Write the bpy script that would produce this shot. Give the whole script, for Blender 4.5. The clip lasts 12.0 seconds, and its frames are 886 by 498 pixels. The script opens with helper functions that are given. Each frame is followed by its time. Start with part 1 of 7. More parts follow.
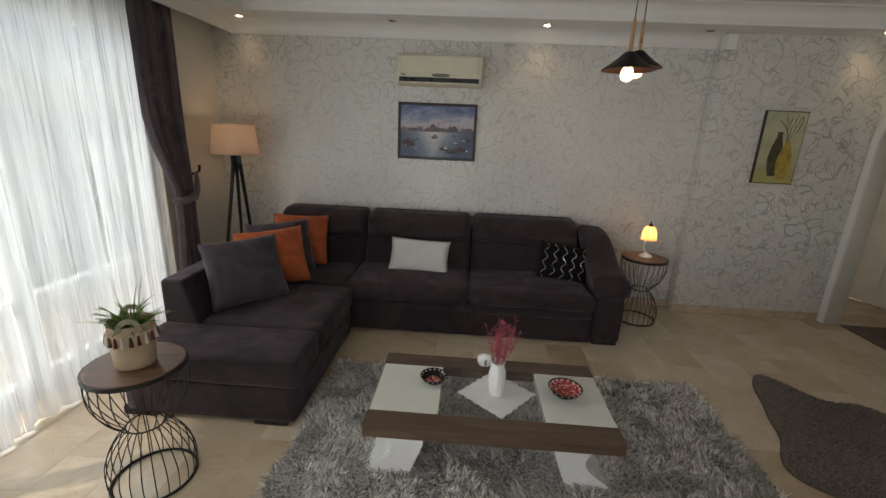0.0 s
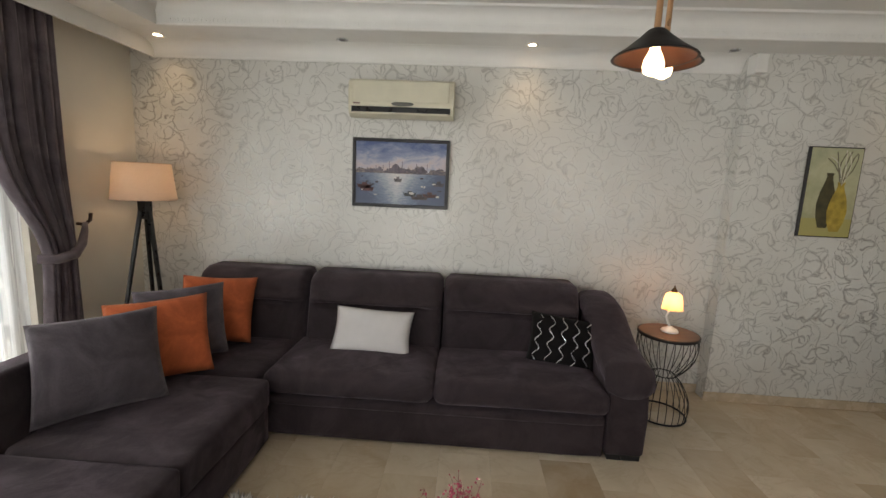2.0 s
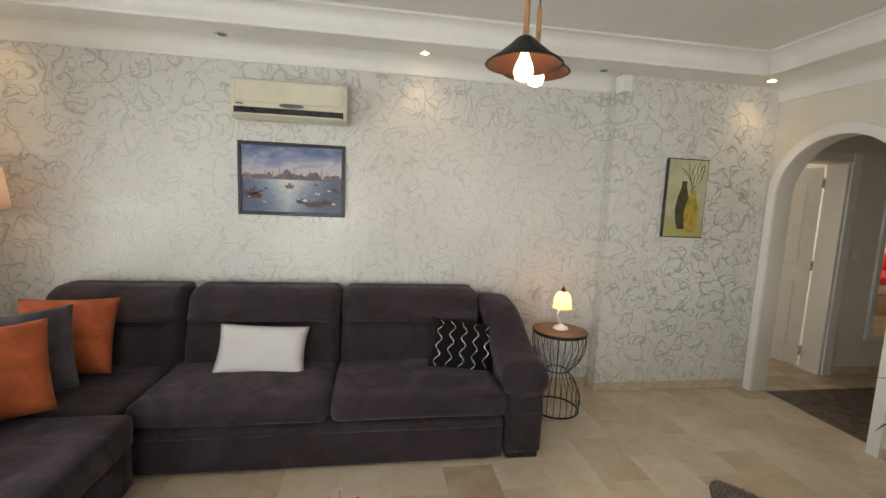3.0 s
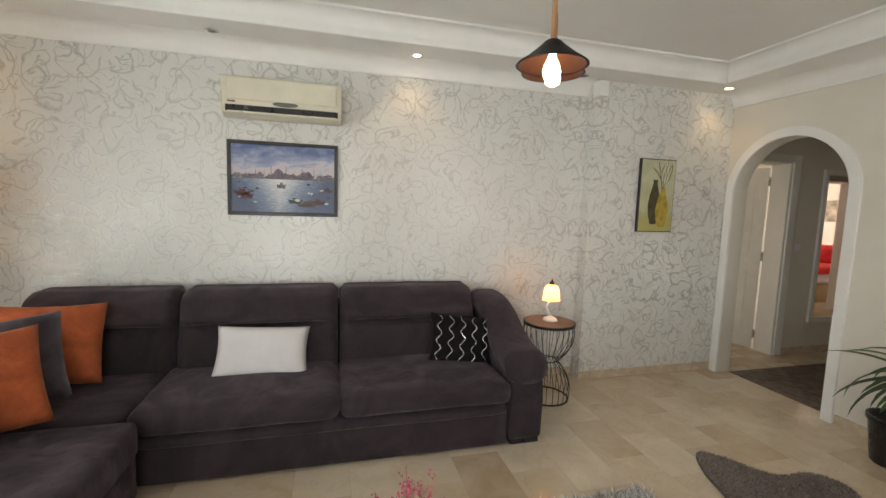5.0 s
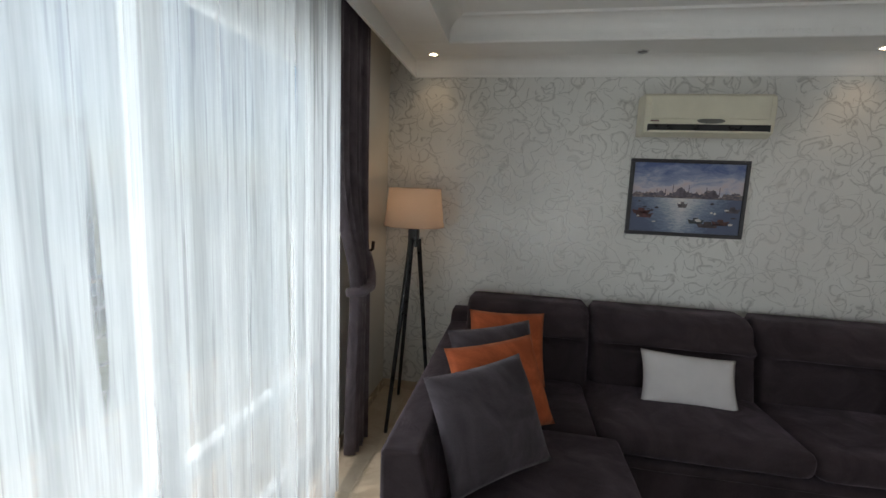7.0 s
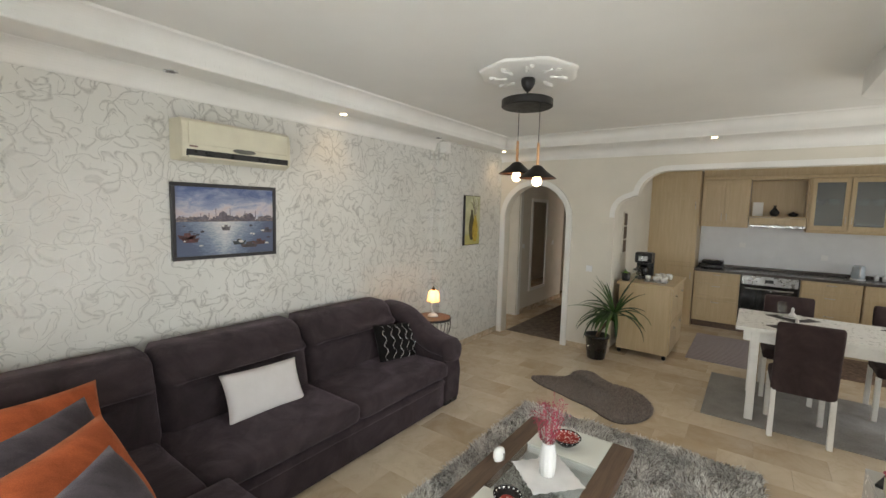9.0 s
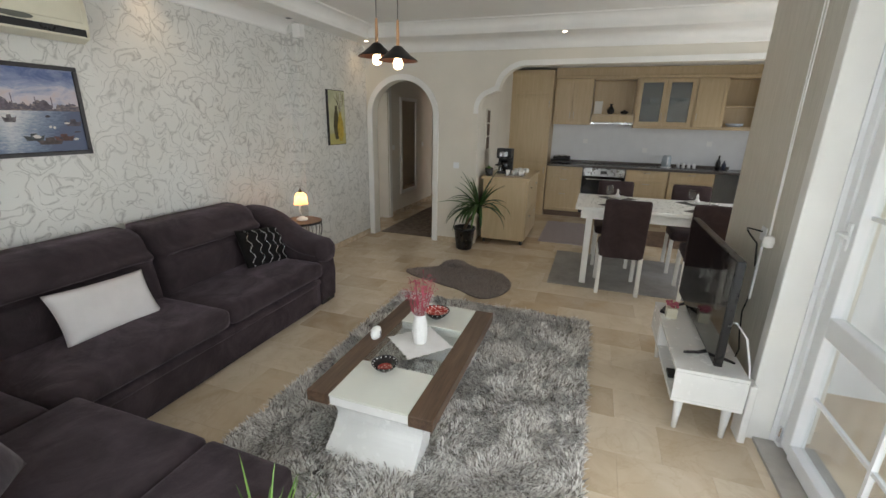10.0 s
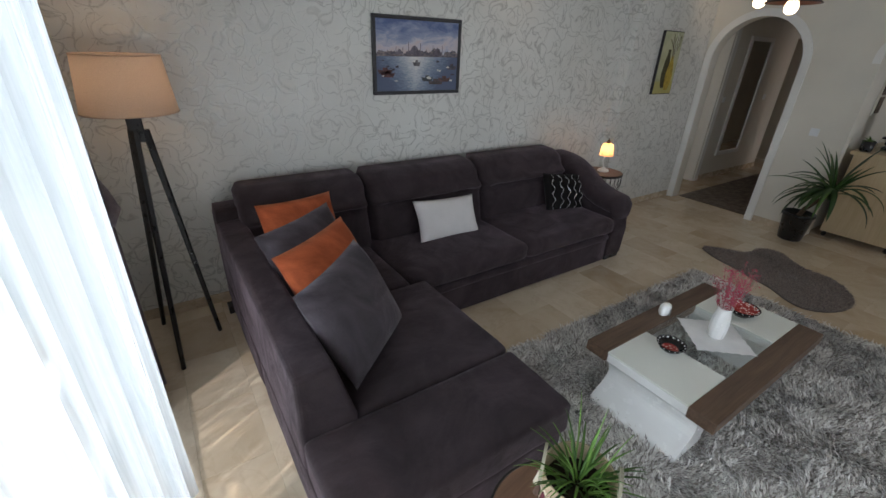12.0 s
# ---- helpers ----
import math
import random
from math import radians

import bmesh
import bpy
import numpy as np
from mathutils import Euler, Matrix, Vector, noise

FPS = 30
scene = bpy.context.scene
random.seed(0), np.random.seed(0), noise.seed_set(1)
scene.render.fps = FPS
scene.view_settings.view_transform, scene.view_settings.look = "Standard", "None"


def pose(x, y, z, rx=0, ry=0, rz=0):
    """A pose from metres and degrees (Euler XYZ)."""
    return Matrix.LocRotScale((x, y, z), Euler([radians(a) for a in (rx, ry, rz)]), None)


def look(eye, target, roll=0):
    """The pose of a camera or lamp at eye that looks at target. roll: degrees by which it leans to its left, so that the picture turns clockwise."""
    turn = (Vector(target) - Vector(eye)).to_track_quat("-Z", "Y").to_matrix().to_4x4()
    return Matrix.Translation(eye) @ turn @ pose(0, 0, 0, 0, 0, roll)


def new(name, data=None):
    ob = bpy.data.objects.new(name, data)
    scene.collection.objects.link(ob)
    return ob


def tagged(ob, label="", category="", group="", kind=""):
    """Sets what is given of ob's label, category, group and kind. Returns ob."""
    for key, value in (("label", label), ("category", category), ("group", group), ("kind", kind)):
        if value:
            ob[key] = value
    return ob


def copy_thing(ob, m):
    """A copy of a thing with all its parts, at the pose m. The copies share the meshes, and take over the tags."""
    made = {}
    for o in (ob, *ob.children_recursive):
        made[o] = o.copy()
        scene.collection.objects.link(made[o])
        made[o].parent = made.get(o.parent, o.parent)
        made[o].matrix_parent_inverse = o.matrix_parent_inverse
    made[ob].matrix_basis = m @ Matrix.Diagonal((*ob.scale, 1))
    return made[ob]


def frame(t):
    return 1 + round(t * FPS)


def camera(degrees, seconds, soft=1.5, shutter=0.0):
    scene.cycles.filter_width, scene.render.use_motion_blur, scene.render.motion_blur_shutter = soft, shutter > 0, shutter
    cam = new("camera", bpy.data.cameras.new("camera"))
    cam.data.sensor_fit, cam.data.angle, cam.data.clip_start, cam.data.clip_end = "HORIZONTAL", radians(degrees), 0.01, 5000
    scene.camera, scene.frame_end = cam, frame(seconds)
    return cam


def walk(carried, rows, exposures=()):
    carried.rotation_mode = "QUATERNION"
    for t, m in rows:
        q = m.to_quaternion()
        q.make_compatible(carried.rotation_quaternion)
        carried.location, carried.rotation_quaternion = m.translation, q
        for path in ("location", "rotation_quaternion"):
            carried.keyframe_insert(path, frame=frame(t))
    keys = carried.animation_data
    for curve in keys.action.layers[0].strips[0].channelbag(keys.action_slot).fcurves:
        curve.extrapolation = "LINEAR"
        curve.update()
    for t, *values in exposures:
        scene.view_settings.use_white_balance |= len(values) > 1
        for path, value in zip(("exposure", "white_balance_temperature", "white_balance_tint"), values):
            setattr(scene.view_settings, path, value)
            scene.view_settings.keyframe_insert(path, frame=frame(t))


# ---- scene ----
cam = camera(92.5, 12.0)
PATH = [
    (0, (0.019, 0.012, 1.73), (-0.077, 1.934, 1.186), 2.5),
    (0.5, (-0.094, 0.331, 1.685), (-0.21, 2.278, 1.239), 2.9),
    (1, (-0.055, 0.546, 1.666), (-0.178, 2.507, 1.291), 2.8),
    (1.5, (0.187, 0.857, 1.667), (0.055, 2.824, 1.33), 2.6),
    (2, (0.233, 0.939, 1.634), (0.132, 2.913, 1.33), 2.5),
    (2.5, (0.31, 0.956, 1.591), (0.435, 2.936, 1.339), 2.6),
    (3, (0.337, 0.985, 1.604), (0.643, 2.947, 1.369), 2.4),
    (3.2, (0.341, 1.006, 1.606), (0.696, 2.959, 1.361), 2.3),
    (4.8, (0.142, 1.012, 1.528), (0.648, 2.936, 1.323), 1.8),
    (5, (0.042, 0.96, 1.544), (0.546, 2.884, 1.339), 1.8),
    (5.5, (-0.312, 0.836, 1.62), (0.037, 2.794, 1.415), 1.7),
    (6, (-0.662, 0.899, 1.638), (-0.695, 2.885, 1.407), 2.1),
    (6.5, (-1.141, 0.976, 1.651), (-1.529, 2.921, 1.391), 2.0),
    (6.7, (-1.296, 0.999, 1.654), (-1.727, 2.934, 1.388), 2.3),
    (8.3, (-1.903, 1.438, 1.845), (-0.767, 3.075, 1.674), 2.2),
    (8.5, (-1.94, 1.394, 1.861), (-0.617, 2.884, 1.688), 1.9),
    (9, (-1.929, 1.182, 1.837), (-0.322, 2.358, 1.647), 1.5),
    (9.5, (-1.911, 1.095, 1.741), (-0.124, 1.95, 1.465), 1.2),
    (10, (-1.931, 1.121, 1.697), (-0.123, 1.746, 1.113), 1.2),
    (10.5, (-1.985, 1.171, 1.693), (-0.274, 1.768, 0.847), 1.2),
    (11, (-2.09, 1.205, 1.766), (-0.543, 2.119, 0.888), 1.7),
    (11.5, (-2.113, 1.222, 1.763), (-0.866, 2.503, 0.865), 2.3),
    (12, (-2.148, 1.276, 1.796), (-1.124, 2.757, 0.925), 2.4),
]

EXPO = [(0.0, -0.53, 7200, 15), (1.5, 0.14, 7200, 15), (2.0, 0.18, 7250, 15), (2.5, 0.48, 7300, 14), (3.2, 0.54, 7300, 14), (5.5, 0.57, 7200, 14), (6.0, 0.04, 6900, 14), (6.5, -0.8, 6550, 13),
        (7.2, -0.5, 6650, 13), (8.3, 0.44, 7250, 13), (9.0, 0.5, 7150, 13), (9.5, 0.46, 7000, 13), (10.5, 0.22, 6700, 13), (11.1, 0.32, 6750, 14), (12.0, -0.29, 6300, 14)]
walk(cam, [(t, look(eye, target, roll)) for t, eye, target, roll in PATH], EXPO)

# ---- world, sun and daylight ----
SUN_DIR = Vector((0.70, 0.36, -1.32)).normalized()
world = bpy.data.worlds.new("sky")
scene.world = world
world.use_nodes = True
wn = world.node_tree.nodes
sky = wn.new("ShaderNodeTexSky")
sky.sky_type, sky.sun_disc = "NISHITA", False
sky.sun_elevation = math.asin(-SUN_DIR.z)
sky.sun_rotation = math.atan2(-SUN_DIR.x, -SUN_DIR.y)
world.node_tree.links.new(sky.outputs[0], wn["Background"].inputs[0])
wn["Background"].inputs[1].default_value = 0.15
sun = new("sun", bpy.data.lights.new("sun", "SUN"))
sun.data.energy, sun.data.angle, sun.data.color = 4.8, radians(0.55), (1, 0.95, 0.87)
sun.matrix_basis = look((-8, -6, 14), Vector((-8, -6, 14)) + SUN_DIR)


def window_light(name, eye, aim, width, height, power, color=(0.88, 0.95, 1.0)):
    """Sky light that enters through an opening."""
    lamp = new(name, bpy.data.lights.new(name, "AREA"))
    lamp.data.shape, lamp.data.size, lamp.data.size_y, lamp.data.energy, lamp.data.color = "RECTANGLE", width, height, power, color
    lamp.matrix_basis = look(eye, aim)
    return lamp


window_light("sky_light_west", (-2.72, 1.66, 1.25), (0, 1.66, 1.15), 2.95, 2.2, 128).data.spread = radians(140)
window_light("sky_light_door", (-0.84, -0.35, 1.3), (-0.84, 4, 1.0), 0.8, 1.9, 36).data.spread = radians(120)
window_light("sky_light_dining", (3.1, -1.72, 1.5), (3.1, 4, 0.9), 1.9, 1.3, 32)
window_light("sky_light_kitchen", (5.3, -1.62, 1.55), (5.3, 4, 1.0), 1.0, 0.9, 5)
# Lamp added at an unseen bedroom window, to brighten bedroom and hall.
window_light("fill_light_bedroom", (9.3, 0.02, 1.5), (9.3, 4, 1.0), 1.5, 1.1, 40, (1, 0.92, 0.82))

# No window is seen in the north room; lamp added to brighten the hall.
window_light("fill_light_north_room", (5.25, 6.12, 1.5), (5.0, 4, 1.0), 1.2, 1.1, 20, (1, 0.95, 0.87))

# ---- materials ----
_mats = {}


class Nodes:
    """A node material under construction."""

    def __init__(self, name):
        self.m = bpy.data.materials.new(name)
        self.m.use_nodes = True
        self.t = self.m.node_tree
        self.b = self.t.nodes["Principled BSDF"]
        self.out = self.t.nodes["Material Output"]
        self.co = self.n("ShaderNodeTexCoord").outputs["Object"]

    def n(self, kind, **props):
        node = self.t.nodes.new(kind)
        for k, v in props.items():
            setattr(node, k, v)
        return node

    def link(self, a, b):
        self.t.links.new(a, b)

    def scaled(self, sx, sy, sz, src=None):
        v = self.n("ShaderNodeVectorMath", operation="MULTIPLY")
        self.link(src or self.co, v.inputs[0])
        v.inputs[1].default_value = (sx, sy, sz)
        return v.outputs[0]

    def noise(self, scale, detail=3, rough=0.55, src=None, distort=0.0):
        t = self.n("ShaderNodeTexNoise")
        t.inputs["Scale"].default_value, t.inputs["Detail"].default_value = scale, detail
        t.inputs["Roughness"].default_value, t.inputs["Distortion"].default_value = rough, distort
        self.link(src or self.co, t.inputs["Vector"])
        return t.outputs["Fac"]

    def ramp(self, fac, stops):
        r = self.n("ShaderNodeValToRGB")
        e = r.color_ramp.elements
        while len(e) < len(stops):
            e.new(0.5)
        for el, (p, c) in zip(e, stops):
            el.position = p
            el.color = (*c, 1) if isinstance(c, tuple) else (c, c, c, 1)
        self.link(fac, r.inputs[0])
        return r.outputs[0]

    def mix(self, fac, a, b, blend="MIX"):
        x = self.n("ShaderNodeMix", data_type="RGBA", blend_type=blend)
        for v, s in ((fac, x.inputs[0]), (a, x.inputs[6]), (b, x.inputs[7])):
            if isinstance(v, (int, float)):
                s.default_value = v
            elif isinstance(v, tuple):
                s.default_value = (*v, 1)
            else:
                self.link(v, s)
        return x.outputs[2]

    def math(self, op, a, b=0.0):
        x = self.n("ShaderNodeMath", operation=op)
        for v, s in ((a, x.inputs[0]), (b, x.inputs[1])):
            if isinstance(v, (int, float)):
                s.default_value = v
            else:
                self.link(v, s)
        return x.outputs[0]

    def bump(self, height, strength, distance):
        x = self.n("ShaderNodeBump")
        x.inputs["Strength"].default_value, x.inputs["Distance"].default_value = strength, distance
        self.link(height, x.inputs["Height"])
        self.link(x.outputs[0], self.b.inputs["Normal"])

    def set(self, **kw):
        for k, v in kw.items():
            s = self.b.inputs[k.replace("_", " ")]
            if isinstance(v, tuple):
                s.default_value = (*v, 1) if len(v) == 3 else v
            elif isinstance(v, (int, float)):
                s.default_value = v
            else:
                self.link(v, s)
        return self.m


def painted(name, color, rough=0.5, metal=0.0, vary=0.06, scale=6.0, bump=0.04, fine=140.0):
    """Paint, plaster, plastic or metal with faint stains and fine relief."""
    if name in _mats:
        return _mats[name]
    k = Nodes(name)
    big = k.noise(scale, 4)
    dark = tuple(c * (1 - vary * 2) for c in color)
    lite = tuple(min(1, c * (1 + vary)) for c in color)
    k.set(Base_Color=k.ramp(big, [(0.3, dark), (0.7, lite)]), Metallic=metal)
    k.set(Roughness=k.ramp(k.noise(scale * 3, 3), [(0.3, max(0.02, rough - 0.06)), (0.7, min(1, rough + 0.08))]))
    if bump:
        k.bump(k.noise(fine, 2), bump, 0.002)
    _mats[name] = k.m
    return k.m


def wood(name, dark, lite, axis=0, rough=0.4, scale=1.0):
    if name in _mats:
        return _mats[name]
    k = Nodes(name)
    s = [14 * scale] * 3
    s[axis] = 1.1 * scale
    grain = k.noise(2.2, 6, 0.65, k.scaled(*s), 0.6)
    s2 = [90 * scale] * 3
    s2[axis] = 3 * scale
    fine = k.noise(2.0, 3, 0.6, k.scaled(*s2))
    c = k.ramp(grain, [(0.3, dark), (0.55, tuple((a + b) / 2 for a, b in zip(dark, lite))), (0.75, lite)])
    k.set(Base_Color=k.mix(0.35, c, k.ramp(fine, [(0.3, dark), (0.7, lite)])), Roughness=rough)
    k.bump(fine, 0.12, 0.002)
    _mats[name] = k.m
    return k.m


def velvet(name, color, sheen=0.6, weave=260.0, tint=None, gloss=0.12):
    """Short-pile upholstery with brushed patches."""
    if name in _mats:
        return _mats[name]
    k = Nodes(name)
    patch = k.math("ADD", k.math("MULTIPLY", k.noise(3.2, 5, 0.62, distort=1.6), 0.88), k.math("MULTIPLY", k.noise(2.0, 4, 0.6, k.scaled(4, 4, 9), 0.8), 0.12))
    nap = k.noise(weave, 2)
    c = k.ramp(patch, [(0.36, tuple(v * 0.68 for v in color)), (0.5, color), (0.66, tuple(v * 1.42 for v in color))])
    c = k.mix(0.25, c, k.ramp(nap, [(0.3, tuple(v * 0.5 for v in color)), (0.7, tuple(v * 1.5 for v in color))]))
    k.set(Base_Color=c, Roughness=0.85, Sheen_Weight=k.ramp(patch, [(0.38, sheen * 0.45), (0.64, sheen * 1.15)]), Sheen_Roughness=0.5, Sheen_Tint=tint or tuple(min(1, v * 4 + 0.25) for v in color))
    k.b.inputs["Specular IOR Level"].default_value = gloss
    h = k.math("ADD", k.math("MULTIPLY", nap, 0.3), k.math("MULTIPLY", k.noise(9, 4, distort=0.8), 1.8))
    k.bump(h, 0.38, 0.009)
    _mats[name] = k.m
    return k.m


def glass(name, tint=(1, 1, 1), rough=0.0):
    if name in _mats:
        return _mats[name]
    k = Nodes(name)
    tr, gl = k.n("ShaderNodeBsdfTransparent"), k.n("ShaderNodeBsdfGlossy")
    tr.inputs[0].default_value = (*tint, 1)
    gl.inputs["Roughness"].default_value = rough + 0.01
    lw = k.n("ShaderNodeLayerWeight")
    mx = k.n("ShaderNodeMixShader")
    fac = k.math("ADD", k.math("MULTIPLY", k.math("POWER", lw.outputs["Facing"], 5.0), 0.9), 0.045)
    k.link(fac, mx.inputs[0])
    k.link(tr.outputs[0], mx.inputs[1])
    k.link(gl.outputs[0], mx.inputs[2])
    k.link(mx.outputs[0], k.out.inputs[0])
    _mats[name] = k.m
    return k.m


def glow(name, color, strength):
    k = Nodes(name)
    k.set(Base_Color=(0.9, 0.85, 0.8), Emission_Color=color, Emission_Strength=strength)
    return k.m


def scroll_paper():
    """Pearl wallpaper with broken silver scrolls."""
    k = Nodes("scroll_wallpaper")
    sep, flat = k.n("ShaderNodeSeparateXYZ"), k.n("ShaderNodeCombineXYZ")
    k.link(k.co, sep.inputs[0])
    k.link(k.math("ADD", sep.outputs["X"], sep.outputs["Y"]), flat.inputs[0])
    k.link(sep.outputs["Z"], flat.inputs[1])
    warp = k.n("ShaderNodeTexNoise")
    warp.inputs["Scale"].default_value, warp.inputs["Detail"].default_value = 4.5, 2.0
    k.link(flat.outputs[0], warp.inputs["Vector"])
    off = k.n("ShaderNodeVectorMath", operation="MULTIPLY_ADD")
    k.link(warp.outputs["Color"], off.inputs[0])
    off.inputs[1].default_value = (0.24, 0.24, 0.0)
    k.link(flat.outputs[0], off.inputs[2])
    lines = None
    for sc, turns, seed, wide in ((2.7, 2.2, 0.0, 0.036), (3.5, -1.9, 3.1, 0.038), (4.6, 1.6, 7.7, 0.040), (3.1, -2.4, 5.3, 0.036), (5.6, 2.0, 9.4, 0.040)):
        sh = k.n("ShaderNodeVectorMath", operation="MULTIPLY_ADD")
        k.link(off.outputs[0], sh.inputs[0])
        sh.inputs[1].default_value = (sc, sc, 0)
        sh.inputs[2].default_value = (seed, seed * 0.7, 0)
        cell = k.n("ShaderNodeTexVoronoi", feature="F1", voronoi_dimensions="2D")
        cell.inputs["Scale"].default_value = 1.0
        k.link(sh.outputs[0], cell.inputs["Vector"])
        rel = k.n("ShaderNodeVectorMath", operation="SUBTRACT")
        k.link(sh.outputs[0], rel.inputs[0])
        k.link(cell.outputs["Position"], rel.inputs[1])
        rs = k.n("ShaderNodeSeparateXYZ")
        k.link(rel.outputs[0], rs.inputs[0])
        hue = k.n("ShaderNodeSeparateColor")
        k.link(cell.outputs["Color"], hue.inputs[0])
        ang = k.math("MULTIPLY", k.math("ARCTAN2", rs.outputs["Y"], rs.outputs["X"]), 0.15915)
        swirl = k.math("ADD", k.math("MULTIPLY", cell.outputs["Distance"], turns), k.math("ADD", ang, hue.outputs[0]))
        d = k.math("ABSOLUTE", k.math("SUBTRACT", k.math("FRACT", swirl), 0.5))
        d = k.math("MULTIPLY", d, k.math("ADD", cell.outputs["Distance"], 0.12))
        sh2 = k.n("ShaderNodeVectorMath", operation="ADD")
        k.link(flat.outputs[0], sh2.inputs[0])
        sh2.inputs[1].default_value = (seed * 2 + 1, 1 + seed, 0)
        gate = k.ramp(k.noise(6.5, 3, 0.55, sh2.outputs[0]), [(0.38, 0.0), (0.62, 1.0)])
        w = k.math("ADD", k.math("MULTIPLY", gate, wide), 0.001)
        ln = k.math("MULTIPLY", k.ramp(k.math("DIVIDE", d, w), [(0.0, 1.0), (1.0, 0.0)]), k.ramp(gate, [(0.0, 0.0), (0.3, 1.0)]))
        lines = ln if lines is None else k.math("MAXIMUM", lines, ln)
    brush = k.noise(90, 3, 0.6, off.outputs[0])
    lines = k.math("MULTIPLY", lines, k.ramp(brush, [(0.35, 0.35), (0.65, 1.0)]))
    tone = k.noise(1.6, 4)
    fleck = k.noise(420, 2)
    base = k.ramp(tone, [(0.3, (0.66, 0.65, 0.61)), (0.7, (0.75, 0.745, 0.71))])
    base = k.mix(0.1, base, k.ramp(fleck, [(0.3, (0.5, 0.49, 0.47)), (0.7, (0.8, 0.79, 0.77))]))
    k.set(Base_Color=k.mix(k.math("MULTIPLY", lines, 0.9), base, (0.34, 0.33, 0.31)))
    k.set(Metallic=k.math("MULTIPLY", lines, 0.8), Roughness=k.ramp(lines, [(0.0, 0.40), (1.0, 0.32)]))
    h = k.math("ADD", k.math("MULTIPLY", lines, 0.8), k.math("MULTIPLY", fleck, 0.5))
    k.bump(h, 0.22, 0.0015)
    return k.m


def streak_paper():
    """Beige wallpaper with vertical streaks."""
    k = Nodes("streak_wallpaper")
    a = k.noise(3, 5, 0.7, k.scaled(38, 38, 0.8))
    b = k.noise(3, 3, 0.6, k.scaled(130, 130, 5))
    c = k.ramp(a, [(0.3, (0.50, 0.47, 0.40)), (0.55, (0.68, 0.645, 0.565)), (0.75, (0.77, 0.74, 0.665))])
    k.set(Base_Color=k.mix(0.3, c, k.ramp(b, [(0.3, (0.42, 0.40, 0.34)), (0.7, (0.72, 0.69, 0.63))])), Roughness=0.5)
    k.bump(b, 0.3, 0.001)
    return k.m


def marble_tile():
    k = Nodes("marble_tile")
    rnd = k.n("ShaderNodeObjectInfo").outputs["Random"]
    isl = k.n("ShaderNodeNewGeometry").outputs["Random Per Island"]
    pick = k.math("FRACT", k.math("ADD", rnd, k.math("MULTIPLY", isl, 3.7)))
    tone = k.ramp(pick, [(0.0, (0.54, 0.41, 0.27)), (0.25, (0.66, 0.54, 0.39)), (0.6, (0.73, 0.62, 0.47)), (0.85, (0.58, 0.45, 0.30)), (1.0, (0.44, 0.32, 0.20))])
    geo = k.n("ShaderNodeNewGeometry").outputs["Position"]
    shift = k.n("ShaderNodeVectorMath", operation="MULTIPLY_ADD")
    comb = k.n("ShaderNodeCombineXYZ")
    for s in range(3):
        k.link(pick, comb.inputs[s])
    k.link(comb.outputs[0], shift.inputs[0])
    shift.inputs[1].default_value = (17, 31, 5)
    k.link(geo, shift.inputs[2])
    cloud = k.noise(3.5, 5, 0.6, shift.outputs[0], 0.8)
    vein = k.math("ABSOLUTE", k.math("SUBTRACT", k.noise(2.4, 4, 0.6, shift.outputs[0], 1.5), 0.5))
    c = k.mix(0.35, tone, k.ramp(cloud, [(0.3, (0.50, 0.38, 0.25)), (0.7, (0.82, 0.73, 0.6))]))
    c = k.mix(k.ramp(vein, [(0.0, 0.16), (0.03, 0.0)]), c, (0.4, 0.27, 0.15))
    k.set(Base_Color=c, Roughness=k.ramp(k.noise(30, 3, 0.6, geo), [(0.3, 0.08), (0.7, 0.15)]))
    return k.m


def sheer_cloth():
    """Fine white net curtain with denser and looser threads."""
    k = Nodes("sheer_net")
    s = k.scaled(1, 1, 0.03)
    a = k.noise(5, 2, 0.5, s)
    b = k.noise(150, 2, 0.6, s)
    slit = k.noise(46, 2, 0.6, s)
    hole = k.math("ADD", k.math("MULTIPLY", b, 0.34), k.math("ADD", k.math("MULTIPLY", a, 0.14), 0.60))
    gap = k.noise(19, 2, 0.55, s)
    hole = k.math("SUBTRACT", hole, k.ramp(slit, [(0.54, 0.0), (0.66, 0.26)]))
    hole = k.math("SUBTRACT", hole, k.ramp(gap, [(0.62, 0.0), (0.66, 0.30)]))
    tl, tp, df = k.n("ShaderNodeBsdfTranslucent"), k.n("ShaderNodeBsdfTransparent"), k.n("ShaderNodeBsdfDiffuse")
    tl.inputs[0].default_value = (0.35, 0.37, 0.38, 1)
    df.inputs[0].default_value = (0.80, 0.80, 0.78, 1)
    m1, m2 = k.n("ShaderNodeMixShader"), k.n("ShaderNodeMixShader")
    m1.inputs[0].default_value = 0.36
    k.link(tl.outputs[0], m1.inputs[1])
    k.link(df.outputs[0], m1.inputs[2])
    k.link(hole, m2.inputs[0])
    k.link(tp.outputs[0], m2.inputs[1])
    k.link(m1.outputs[0], m2.inputs[2])
    k.link(m2.outputs[0], k.out.inputs[0])
    return k.m


